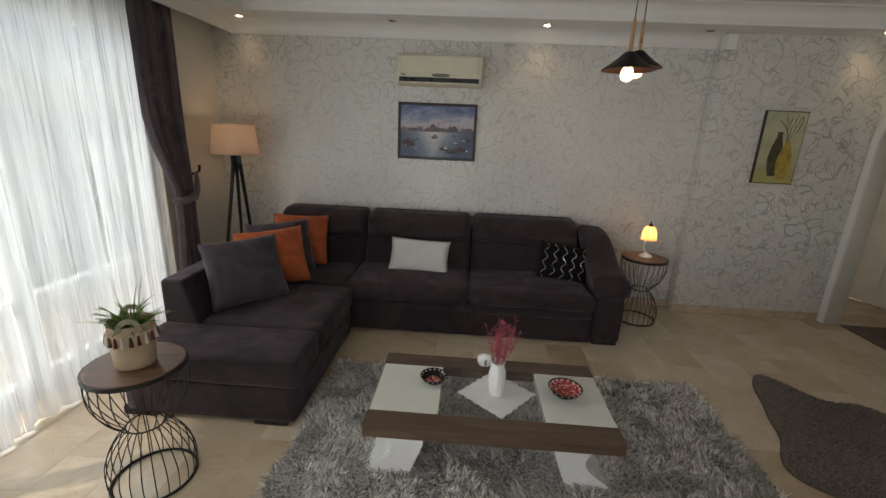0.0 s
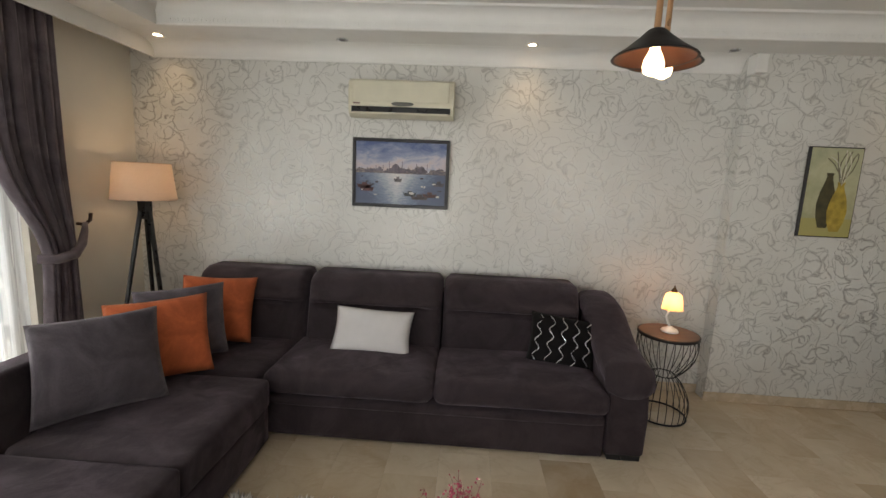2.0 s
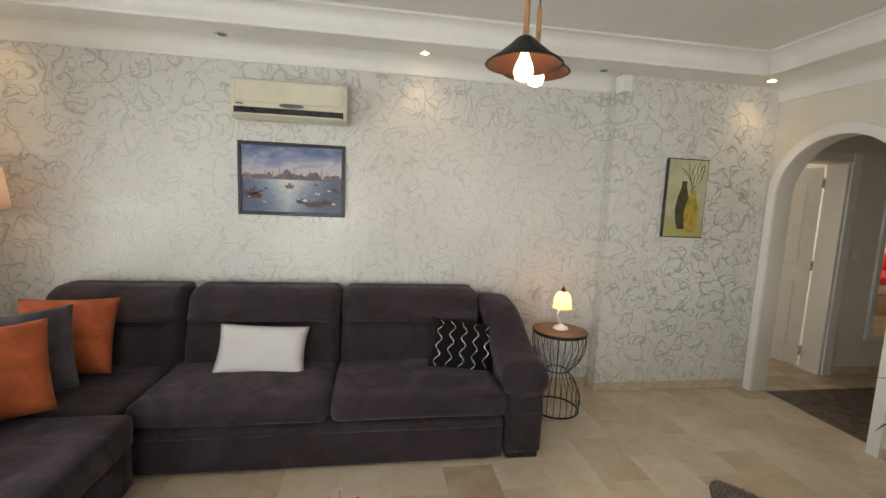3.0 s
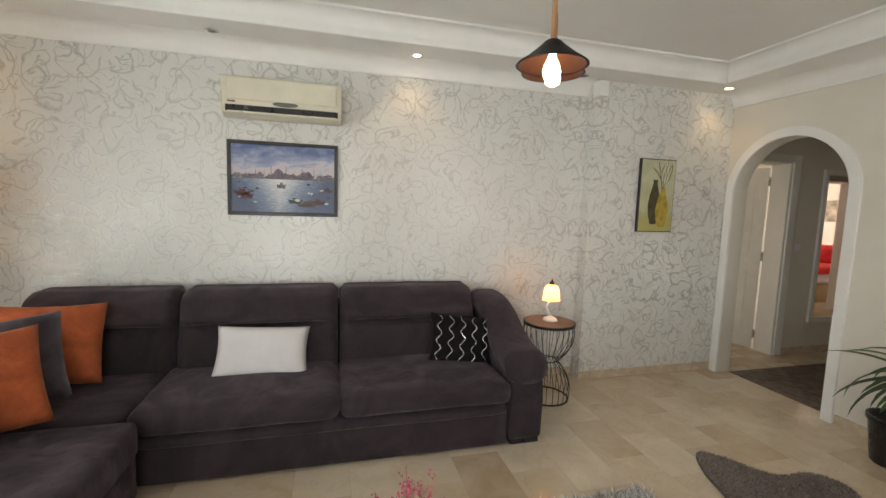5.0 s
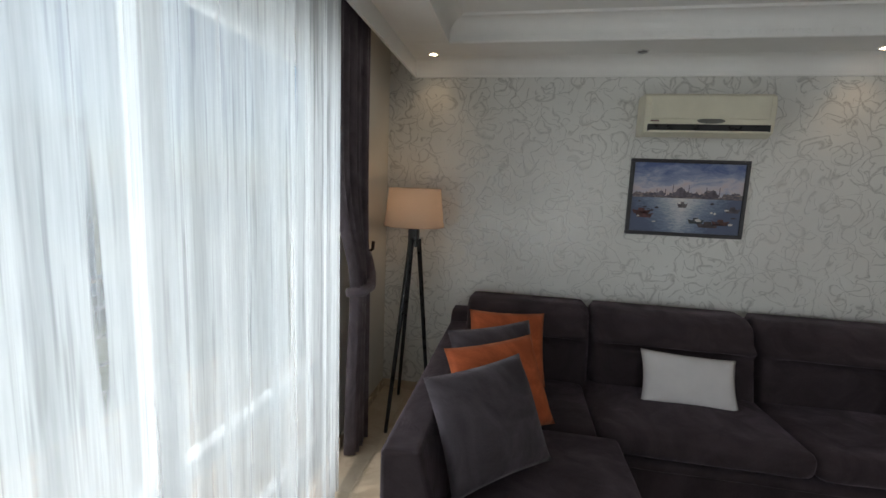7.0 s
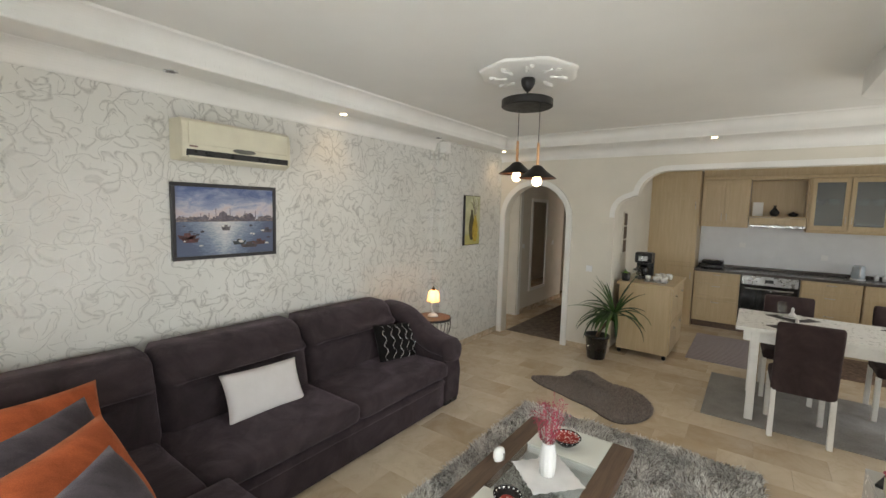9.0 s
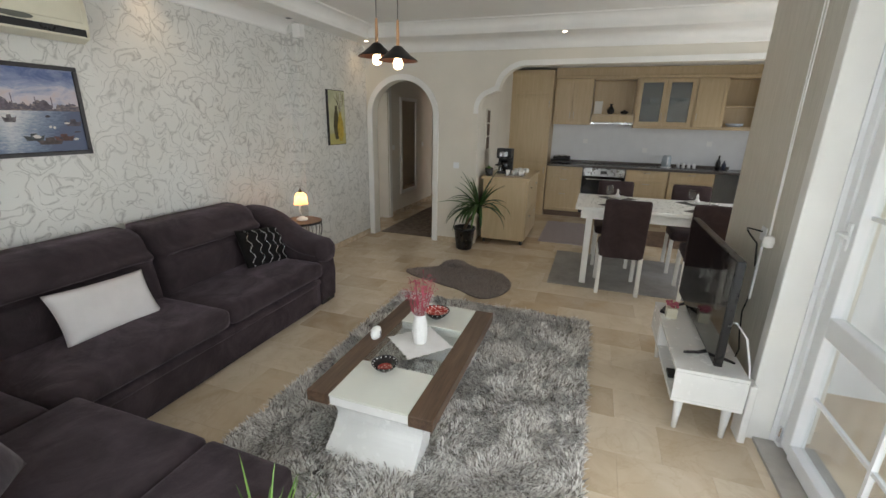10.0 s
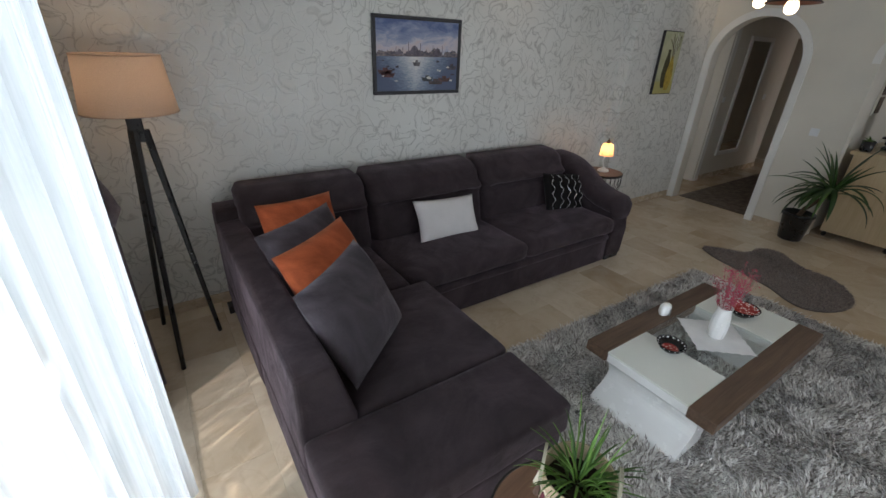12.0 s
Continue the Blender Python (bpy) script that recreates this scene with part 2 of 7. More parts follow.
PAPER, STREAK, TILE, SHEER = scroll_paper(), streak_paper(), marble_tile(), sheer_cloth()
WALL = painted("cream_wall", (0.74, 0.70, 0.62), 0.7, vary=0.03, scale=2.0, bump=0.08)
CEIL = painted("ceiling_white", (0.80, 0.79, 0.76), 0.75, vary=0.02, scale=1.5, bump=0.05)
PLASTER = painted("plaster_white", (0.84, 0.83, 0.80), 0.55, vary=0.02, scale=4)
PVC = painted("white_pvc", (0.84, 0.85, 0.86), 0.42, vary=0.02, bump=0)
LACQUER = painted("white_lacquer", (0.82, 0.82, 0.80), 0.22, vary=0.02, bump=0)
BLACK = painted("black_metal", (0.018, 0.017, 0.017), 0.42, 0.3, bump=0.05)
BLACKPL = painted("black_plastic", (0.014, 0.014, 0.015), 0.3, bump=0)
SOFA = velvet("brown_velvet", (0.034, 0.0242, 0.0268), 0.36, 260.0, (0.52, 0.42, 0.50), 0.2)
CHAIRCLOTH = velvet("chair_cloth", (0.045, 0.030, 0.030), 0.3, 500)
DRAPE = velvet("drape_cloth", (0.125, 0.103, 0.116), 0.5, 600)
GREYCUSH = velvet("grey_velvet", (0.070, 0.058, 0.066), 0.45)
ORANGE = velvet("orange_velvet", (0.43, 0.10, 0.038), 0.2)
LINEN = painted("pale_linen", (0.62, 0.59, 0.58), 0.85, vary=0.03, scale=8, bump=0.35, fine=420)
SEQUIN = velvet("black_fleece", (0.008, 0.007, 0.007), 0.15)
SILVER = painted("silver", (0.75, 0.75, 0.77), 0.25, 0.95, bump=0)
WALNUT = wood("walnut", (0.050, 0.030, 0.020), (0.20, 0.125, 0.080), 0, 0.4)
ROUNDWOOD = wood("table_wood", (0.10, 0.050, 0.028), (0.24, 0.13, 0.075), 0, 0.42)
MAPLE = wood("maple", (0.49, 0.365, 0.21), (0.63, 0.50, 0.325), 2, 0.38, 0.6)
GLASS = glass("clear_glass", (0.96, 0.98, 0.97))


# ---- mesh helpers ----
_org = {}
_fit = {"m": Matrix()}


def thing(name, loc, label, category, group="", kind=""):
    """An Empty at a thing's base."""
    e = new(name)
    e.empty_display_size = 0.1
    loc = _fit["m"] @ Vector(loc)
    e.location = loc
    _org[e.name] = Vector(loc)
    return tagged(e, label, category, group, kind)


def mesh_of(name, bm, mat, smooth=False):
    me = bpy.data.meshes.new(name)
    bm.normal_update()
    for f in bm.faces:
        f.smooth = smooth
    bm.to_mesh(me)
    bm.free()
    for m in (mat if isinstance(mat, (list, tuple)) else [mat]):
        me.materials.append(m)
    return me


def part(name, bm, mat, parent, label="", smooth=False):
    """One mesh, built in world places, under a thing or a part."""
    o = _org[parent.name]
    bm.transform(Matrix.Translation(-o) @ _fit["m"])
    ob = new(name, mesh_of(name, bm, mat, smooth))
    ob.parent = parent
    _org[ob.name] = o
    return tagged(ob, label)


def solo(name, bm, mat, label="", category="", group="", kind="", smooth=False):
    bm.transform(_fit["m"])
    ob = new(name, mesh_of(name, bm, mat, smooth))
    _org[ob.name] = Vector((0, 0, 0))
    return tagged(ob, label, category, group, kind)


def box(x0, x1, y0, y1, z0, z1, bev=0.0, seg=2, bm=None):
    b = bmesh.new()
    m = Matrix.Translation(((x0 + x1) / 2, (y0 + y1) / 2, (z0 + z1) / 2)) @ Matrix.Diagonal((abs(x1 - x0), abs(y1 - y0), abs(z1 - z0), 1))
    bmesh.ops.create_cube(b, size=1, matrix=m)
    if bev:
        bmesh.ops.bevel(b, geom=list(b.edges), offset=bev, segments=seg, profile=0.5, affect="EDGES")
    return join(bm, b)


def join(bm, b):
    """Adds bmesh b to bm and returns the sum."""
    if bm is None:
        return b
    vs = [bm.verts.new(v.co) for v in b.verts]
    b.verts.index_update()
    for f in b.faces:
        nf = bm.faces.new([vs[v.index] for v in f.verts])
        nf.material_index = f.material_index
    b.free()
    return bm


def rod(p0, p1, r0, r1=None, seg=10, bm=None):
    """A round bar from p0 to p1."""
    b = bmesh.new()
    p0, p1 = Vector(p0), Vector(p1)
    d = p1 - p0
    m = Matrix.Translation((p0 + p1) / 2) @ d.to_track_quat("Z", "Y").to_matrix().to_4x4()
    bmesh.ops.create_cone(b, cap_ends=True, segments=seg, radius1=r0, radius2=r0 if r1 is None else r1, depth=d.length, matrix=m)
    return join(bm, b)


def lathe(profile, c=(0, 0, 0), seg=24, bm=None, close=True, wob=None):
    """Turns (radius, height) pairs round the upright axis at c."""
    b = bmesh.new()
    rings = []
    for r, z in profile:
        ring = []
        for i in range(seg):
            a = 2 * math.pi * i / seg
            rr = r * (wob(a, z) if wob else 1)
            ring.append(b.verts.new((c[0] + rr * math.cos(a), c[1] + rr * math.sin(a), c[2] + z)))
        rings.append(ring)
    for p, q in zip(rings, rings[1:]):
        for i in range(seg):
            j = (i + 1) % seg
            b.faces.new((p[i], p[j], q[j], q[i]))
    if close:
        b.faces.new(list(reversed(rings[0])))
        b.faces.new(rings[-1])
    return join(bm, b)


def tube(pts, r, seg=6, bm=None, closed=False):
    """A round wire along points; r may be a list."""
    b = bmesh.new()
    pts = [Vector(p) for p in pts]
    n = len(pts)
    rings = []
    up = None
    for i, p in enumerate(pts):
        a = pts[(i - 1) % n] if closed or i > 0 else p
        c = pts[(i + 1) % n] if closed or i < n - 1 else p
        d = (c - a).normalized()
        if up is None:
            up = d.orthogonal().normalized()
        up = (up - d * up.dot(d))
        up = up.normalized() if up.length > 1e-6 else d.orthogonal().normalized()
        side = d.cross(up)
        rr = r[i] if isinstance(r, (list, tuple)) else r
        rings.append([b.verts.new(p + rr * (up * math.cos(2 * math.pi * k / seg) + side * math.sin(2 * math.pi * k / seg))) for k in range(seg)])
    for i in range(n if closed else n - 1):
        p, q = rings[i], rings[(i + 1) % n]
        for k in range(seg):
            j = (k + 1) % seg
            b.faces.new((p[k], p[j], q[j], q[k]))
    if not closed:
        b.faces.new(list(reversed(rings[0])))
        b.faces.new(rings[-1])
    return join(bm, b)


def prism(outline, axis, a, c, bm=None):
    """An outline of 2D points pushed from a to c along axis: x takes (y, z), y takes (x, z), z takes (x, y)."""
    b = bmesh.new()

    def at(p, w):
        return {"x": (w, p[0], p[1]), "y": (p[0], w, p[1]), "z": (p[0], p[1], w)}[axis]
    lo = [b.verts.new(at(p, a)) for p in outline]
    hi = [b.verts.new(at(p, c)) for p in outline]
    n = len(outline)
    b.faces.new(lo)
    b.faces.new(list(reversed(hi)))
    for i in range(n):
        j = (i + 1) % n
        b.faces.new((lo[i], hi[i], hi[j], lo[j]))
    bmesh.ops.recalc_face_normals(b, faces=list(b.faces))
    return join(bm, b)


def soft(x0, x1, y0, y1, z0, z1, r=0.05, puff=0.02, cuts=9, seed=0, rough=0.004, bm=None):
    """An upholstered block: rounded edges, a bulging top and slight unevenness."""
    b = bmesh.new()
    bmesh.ops.create_cube(b, size=2)
    bmesh.ops.subdivide_edges(b, edges=list(b.edges), cuts=cuts, use_grid_fill=True)
    h = Vector(((x1 - x0) / 2, (y1 - y0) / 2, (z1 - z0) / 2))
    c = Vector(((x1 + x0) / 2, (y1 + y0) / 2, (z1 + z0) / 2))
    r = min(r, h.x * 0.98, h.y * 0.98, h.z * 0.98)
    for v in b.verts:
        u = v.co.copy()
        # crowd the grid towards the edges
        u = Vector([math.copysign(1 - (1 - abs(t)) ** 1.5, t) for t in u])
        p = Vector((u.x * h.x, u.y * h.y, u.z * h.z))
        inner = Vector([max(-(hh - r), min(hh - r, t)) for hh, t in zip(h, p)])
        d = p - inner
        if d.length > 1e-6:
            p = inner + d.normalized() * r
        bul = (1 - u.x ** 2) * (1 - u.y ** 2)
        p.z += puff * bul * (1 if u.z > 0 else 0)
        side = (1 - u.z ** 2)
        p.x += math.copysign(puff * 0.4 * side * (1 - u.y ** 2), u.x) if abs(u.x) > 0.99 else 0
        p.y += math.copysign(puff * 0.4 * side * (1 - u.x ** 2), u.y) if abs(u.y) > 0.99 else 0
        q = p + c
        p += Vector((noise.noise(q * 5 + Vector((seed, 0, 0))), noise.noise(q * 5 + Vector((0, seed + 9, 0))), noise.noise(q * 5 + Vector((0, 0, seed + 5))))) * rough
        v.co = p + c
    return join(bm, b)


def pillow(w, h, t, seed=0, n=18, pinch=0.06):
    """A stuffed cushion lying in x and z about its centre, with pointed corners."""
    b = bmesh.new()
    grid = {}
    for s in (1, -1):
        for i in range(n + 1):
            for j in range(n + 1):
                u, v = 2 * i / n - 1, 2 * j / n - 1
                edge = i in (0, n) or j in (0, n)
                if edge and s == -1:
                    grid[s, i, j] = grid[1, i, j]
                    continue
                k = ((1 - u * u) * (1 - v * v)) ** 0.36
                x = u * w / 2 * (1 - pinch * (1 - v * v) * abs(u))
                z = v * h / 2 * (1 - pinch * (1 - u * u) * abs(v))
                q = Vector((x * 6 + seed, s * 2.0, z * 6))
                wr = noise.noise(q) * 0.012 * k
                grid[s, i, j] = b.verts.new((x, s * (t / 2 * k) + wr, z))
        for i in range(n):
            for j in range(n):
                f = [grid[s, i, j], grid[s, i + 1, j], grid[s, i + 1, j + 1], grid[s, i, j + 1]]
                b.faces.new(f if s == -1 else list(reversed(f)))
    return b


def arc(cx, cy, r, a0, a1, n, ry=None):
    """Points of an arc, angles in degrees."""
    return [(cx + r * math.cos(radians(a0 + (a1 - a0) * i / n)), cy + (ry or r) * math.sin(radians(a0 + (a1 - a0) * i / n))) for i in range(n + 1)]


def band(path, w, axis, a, c):
    """A moulding of width w along a 2D path, on its left side, from depth a to c."""
    n = len(path)
    outer = []
    for i, p in enumerate(path):
        q0, q1 = path[max(0, i - 1)], path[min(n - 1, i + 1)]
        d = Vector((q1[0] - q0[0], q1[1] - q0[1])).normalized()
        outer.append((p[0] - d.y * w, p[1] + d.x * w))
    b = bmesh.new()
    for i in range(n - 1):
        b = prism([path[i], path[i + 1], outer[i + 1], outer[i]], axis, a, c, b)
    bmesh.ops.remove_doubles(b, verts=list(b.verts), dist=1e-5)
    return b


# ---- the large structure ----
STRUCT = dict(kind="structure")
NY, NY2, EX, WX, TVY = 4.39, 4.26, 3.70, -2.53, 0.14
floor = solo("floor", box(-2.75, 12.5, -2.0, 6.2, -0.2, -0.012), painted("grout", (0.60, 0.49, 0.36), 0.5), "polished beige marble tile floor", "floor", **STRUCT)
solo("wall_north", prism([(-2.75, 4.62), (-2.75, NY), (2.22, NY), (2.22, NY2), (EX, NY2), (EX, 4.62)], "z", 0, 2.9), PAPER,
     "pearl wallpaper with silver scroll lines", "wall", **STRUCT)
# west wall with the wide curtained opening
b = box(-2.75, WX, 3.46, NY, 0, 2.9)
b = box(-2.75, WX, -0.2, 0.2, 0, 2.9, bm=b)
b = box(-2.75, WX, 0.2, 3.46, 2.38, 2.9, bm=b)
solo("wall_west", b, WALL, "cream painted wall round a wide balcony window", "wall", **STRUCT)
# south side: door wall, the papered TV wall and the dining nook behind it
b = box(-2.53, -1.3, -0.2, 0.06, 0, 2.9)
b = box(-1.3, 0.599, -0.2, 0.06, 2.2, 2.9, bm=b)
solo("wall_door", b, WALL, "cream painted wall round a balcony door", "wall", **STRUCT)
solo("wall_tv", box(0.60, 1.62, -0.2, TVY, 0, 2.9, 0.004, 1), STREAK, "beige wallpaper with fine vertical streaks", "wall", **STRUCT)
b = box(1.40, 1.60, -1.75, -0.2, 0, 2.9)
b = box(1.4, 2.1, -1.95, -1.75, 0, 2.9, bm=b)
b = box(4.1, 4.75, -1.95, -1.75, 0, 2.9, bm=b)
b = box(5.85, 6.95, -1.95, -1.75, 0, 2.9, bm=b)
for x0, x1, lo, hi in ((2.1, 4.1, 0.85, 2.2), (4.75, 5.85, 1.1, 2.05)):
    b = box(x0, x1, -1.95, -1.75, 0, lo, bm=b)
    b = box(x0, x1, -1.95, -1.75, hi, 2.9, bm=b)
solo("wall_south", b, WALL, "cream painted wall with window openings", "wall", **STRUCT)

# east wall: hall arch and the ogee-cornered kitchen opening in one outline
AY0, AY1, ASP = 3.24, 4.17, 1.735
arch_in = [(AY1, 0)] + arc((AY0 + AY1) / 2, ASP, (AY1 - AY0) / 2, 0, 180, 28) + [(AY0, 0)]
ogee = [(2.62, 0), (2.62, 1.78)] + arc(2.43, 1.83, 0.19, 0, 78, 6, 0.2) + [(2.39, 2.06)] + arc(2.02, 2.06, 0.34, 0, 90, 12, 0.29) + [(-1.2, 2.37), (-1.2, 0)]
outline = [(NY2 + 0.36, 0)] + arch_in + ogee + [(-1.75, 0), (-1.75, 2.9), (NY2 + 0.36, 2.9)]
solo("wall_east", prism(outline, "x", EX, 3.85), WALL, "cream wall with a round arch and a wide kitchen opening", "wall", **STRUCT)
solo("trim_arch", band(arch_in, -0.075, "x", EX - 0.022, EX - 0.0005), PLASTER, "white plaster moulding round the arch", "trim", **STRUCT)
solo("trim_kitchen_opening", band(ogee[1:-1], -0.06, "x", EX - 0.02, EX - 0.0005), PLASTER, "white plaster moulding over the kitchen opening", "trim", **STRUCT)
# hall behind the arch
HY = 4.46
b = box(3.852, 3.985, HY, 4.66, 0, 2.6)
b = box(3.985, 4.76, HY, 4.66, 2.10, 2.6, bm=b)
b = box(4.76, 6.85, HY, 4.66, 0, 2.6, bm=b)
b = box(6.85, 7.65, HY, 4.66, 2.1, 2.6, bm=b)
b = box(7.65, 12.4, HY, 4.66, 0, 2.6, bm=b)
b = box(6.7, 7.8, 5.6, 5.7, 0, 2.6, bm=b)
b = box(6.7, 6.85, 4.66, 5.6, 0, 2.6, bm=b)
b = box(7.65, 7.8, 4.66, 5.6, 0, 2.6, bm=b)
b = box(6.7, 7.8, 4.66, 5.7, 2.6, 2.7, bm=b)
b = box(3.7, 3.80, 4.66, 6.2, 0, 2.6, bm=b)
b = box(3.7, 4.6, 6.1, 6.2, 0, 2.6, bm=b)
b = box(4.6, 5.9, 6.1, 6.2, 0, 0.9, bm=b)
b = box(4.6, 5.9, 6.1, 6.2, 2.1, 2.6, bm=b)
b = box(5.9, 6.7, 6.1, 6.2, 0, 2.6, bm=b)
b = box(3.7, 6.7, 4.66, 6.2, 2.6, 2.7, bm=b)
solo("wall_hall_north", b, WALL, "cream hall wall with doorways", "wall", **STRUCT)
b = box(3.851, 7.30, 2.66, 3.02, 0, 2.9)
b = box(7.30, 8.25, 2.66, 3.02, 2.1, 2.9, bm=b)
b = box(8.25, 12.4, 2.66, 3.02, 0, 2.9, bm=b)
b = box(6.96, 8.5, -0.1, 0.0, 0, 2.9, bm=b)
b = box(10.1, 12.4, -0.1, 0.0, 0, 2.9, bm=b)
b = box(8.5, 10.1, -0.1, 0.0, 0, 0.9, bm=b)
b = box(8.5, 10.1, -0.1, 0.0, 2.1, 2.9, bm=b)
b = box(10.4, 10.55, 0.0, 2.66, 0, 2.9, bm=b)
solo("wall_hall_south", b, WALL, "cream wall between hall and bedroom", "wall", **STRUCT)
solo("wall_hall_end", box(12.4, 12.55, -1.9, 4.66, 0, 2.9), WALL, "cream wall at the end of the hall", "wall", **STRUCT)
solo("wall_kitchen_back", box(6.78, 6.95, -1.75, 2.66, 0, 2.9), painted("kitchen_wall", (0.74, 0.76, 0.79), 0.35, vary=0.02), "pale tiled kitchen wall", "wall", **STRUCT)

# ceilings
solo("ceiling", box(-2.75, EX, -1.95, 4.62, 2.80, 2.9), CEIL, "plain white ceiling", "ceiling", **STRUCT)
solo("ceiling_kitchen", box(3.851, 6.95, -1.95, 2.66, 2.62, 2.9), CEIL, "plain white kitchen ceiling", "ceiling", **STRUCT)
solo("ceiling_hall", join(box(3.851, 12.5, 3.02, 4.455, 2.5, 2.9), box(6.96, 12.5, -0.1, 3.02, 2.6, 2.9)), CEIL, "plain white hall ceiling", "ceiling", **STRUCT)


def cornice(p0, p1, inward, lip, mitre=1.0):
    """Soffit strip along a wall from p0 to p1 with a cove below and a stepped cove above."""
    p0, p1, nrm = Vector(p0), Vector(p1), Vector(inward)
    w = lip
    prof = [(0, 2.535), (0.014, 2.535), (0.018, 2.547)]
    prof += [(0.018 + 0.10 * (1 - math.cos(radians(a))), 2.547 + 0.10 * math.sin(radians(a))) for a in (10, 20, 30, 40, 50, 60, 70, 80, 90)]
    prof += [(0.124, 2.65), (w - 0.012, 2.65), (w - 0.004, 2.653), (w, 2.661), (w, 2.70)]
    prof += [(w + 0.085 * (1 - math.cos(radians(a))), 2.70 + 0.085 * math.sin(radians(a))) for a in (10, 20, 30, 40, 50, 60, 70, 80, 90)]
    prof += [(w + 0.092, 2.787), (w + 0.098, 2.7995), (0, 2.7995)]
    b = bmesh.new()
    ends = []
    for base, sgn in ((p0, mitre), (p1, -1)):
        along = (p1 - p0).normalized() * sgn
        ends.append([b.verts.new((*(base + nrm * d + along * d), z)) for d, z in prof])
    n = len(prof)
    for i in range(n):
        j = (i + 1) % n
        b.faces.new((ends[0][i], ends[0][j], ends[1][j], ends[1][i]))
    b.faces.new(ends[0])
    b.faces.new(list(reversed(ends[1])))
    bmesh.ops.recalc_face_normals(b, faces=list(b.faces))
    return b


LIP = 0.40
solo("trim_cornice_north", cornice((-2.31, NY), (EX + 0.0, NY), (0, -1), LIP, 0.0), PLASTER, "white plaster cornice with soffit", "cornice", **STRUCT)
solo("trim_cornice_east", cornice((EX, NY), (EX, -1.75), (-1, 0), 0.42), PLASTER, "white plaster cornice with soffit", "cornice", **STRUCT)
b = box(-2.33, -2.31, 0.1, NY - 0.001, 2.535, 2.799)
b = box(-2.31, -2.0, 0.1, NY - 0.401, 2.65, 2.799, bm=b)
solo("trim_cove_west", prism([(-1.999, 2.799)] + [(-1.999 + 0.085 * (1 - math.cos(radians(a))), 2.70 + 0.085 * math.sin(radians(a))) for a in range(0, 100, 10)] + [(-1.90, 2.799)], "y", 0.69, NY - LIP - 0.02), PLASTER,
     "white plaster cove along the window soffit", "cornice", **STRUCT)
solo("trim_pelmet_west", b, PLASTER, "white curtain pelmet and soffit", "pelmet", **STRUCT)
solo("trim_soffit_south", prism([(-2.0, TVY + 0.001), (2.2, TVY + 0.001), (2.2, 0.52), (2.15, 0.62), (2.03, 0.68), (-2.0, 0.68)], "z", 2.65, 2.799), PLASTER, "white soffit along the TV wall", "soffit", **STRUCT)
solo("trim_tv_cornice", prism([(TVY + 0.001, 2.649), (TVY + 0.14, 2.649), (TVY + 0.135, 2.62), (TVY + 0.08, 2.60), (TVY + 0.05, 2.55), (TVY + 0.03, 2.53), (TVY + 0.001, 2.52)], "x", 0.53, 1.80), PLASTER,
     "white plaster cornice over the papered wall", "cornice", **STRUCT)
solo("trim_pilaster_cap", box(2.205, 2.29, NY - 0.20, NY - 0.1, 2.50, 2.63, 0.008), PLASTER, "white plaster corner block", "trim", **STRUCT)

# ---- the corner sofa ----
sofa = thing("corner_sofa", (0, 3.8, 0), "dark brown velvet corner sofa with a long chaise", "sofa")
part("base", soft(-0.97, 1.14, 3.365, 4.30, 0.012, 0.255, 0.025, 0.0, 7, 1, 0.003), SOFA, sofa, smooth=True)
part("front_roll", soft(-0.965, 1.13, 3.342, 3.55, 0.225, 0.288, 0.03, 0.0, 9, 21, 0.003), SOFA, sofa, smooth=True)
for i, (x0, x1) in enumerate(((-0.975, 0.085), (0.088, 1.145))):
    part("seat_cushion", soft(x0, x1, 3.322, 4.0, 0.298, 0.447, 0.055, 0.026, 13, 2 + i, 0.006), SOFA, sofa, smooth=True)
part("corner_base", soft(-1.93, -0.98, 3.29, 4.30, 0.012, 0.26, 0.02, 0, 5, 5, 0.002), SOFA, sofa, smooth=True)
part("seat_cushion", soft(-1.72, -0.982, 3.285, 4.0, 0.255, 0.435, 0.045, 0.008, 11, 6, 0.005), SOFA, sofa, smooth=True)


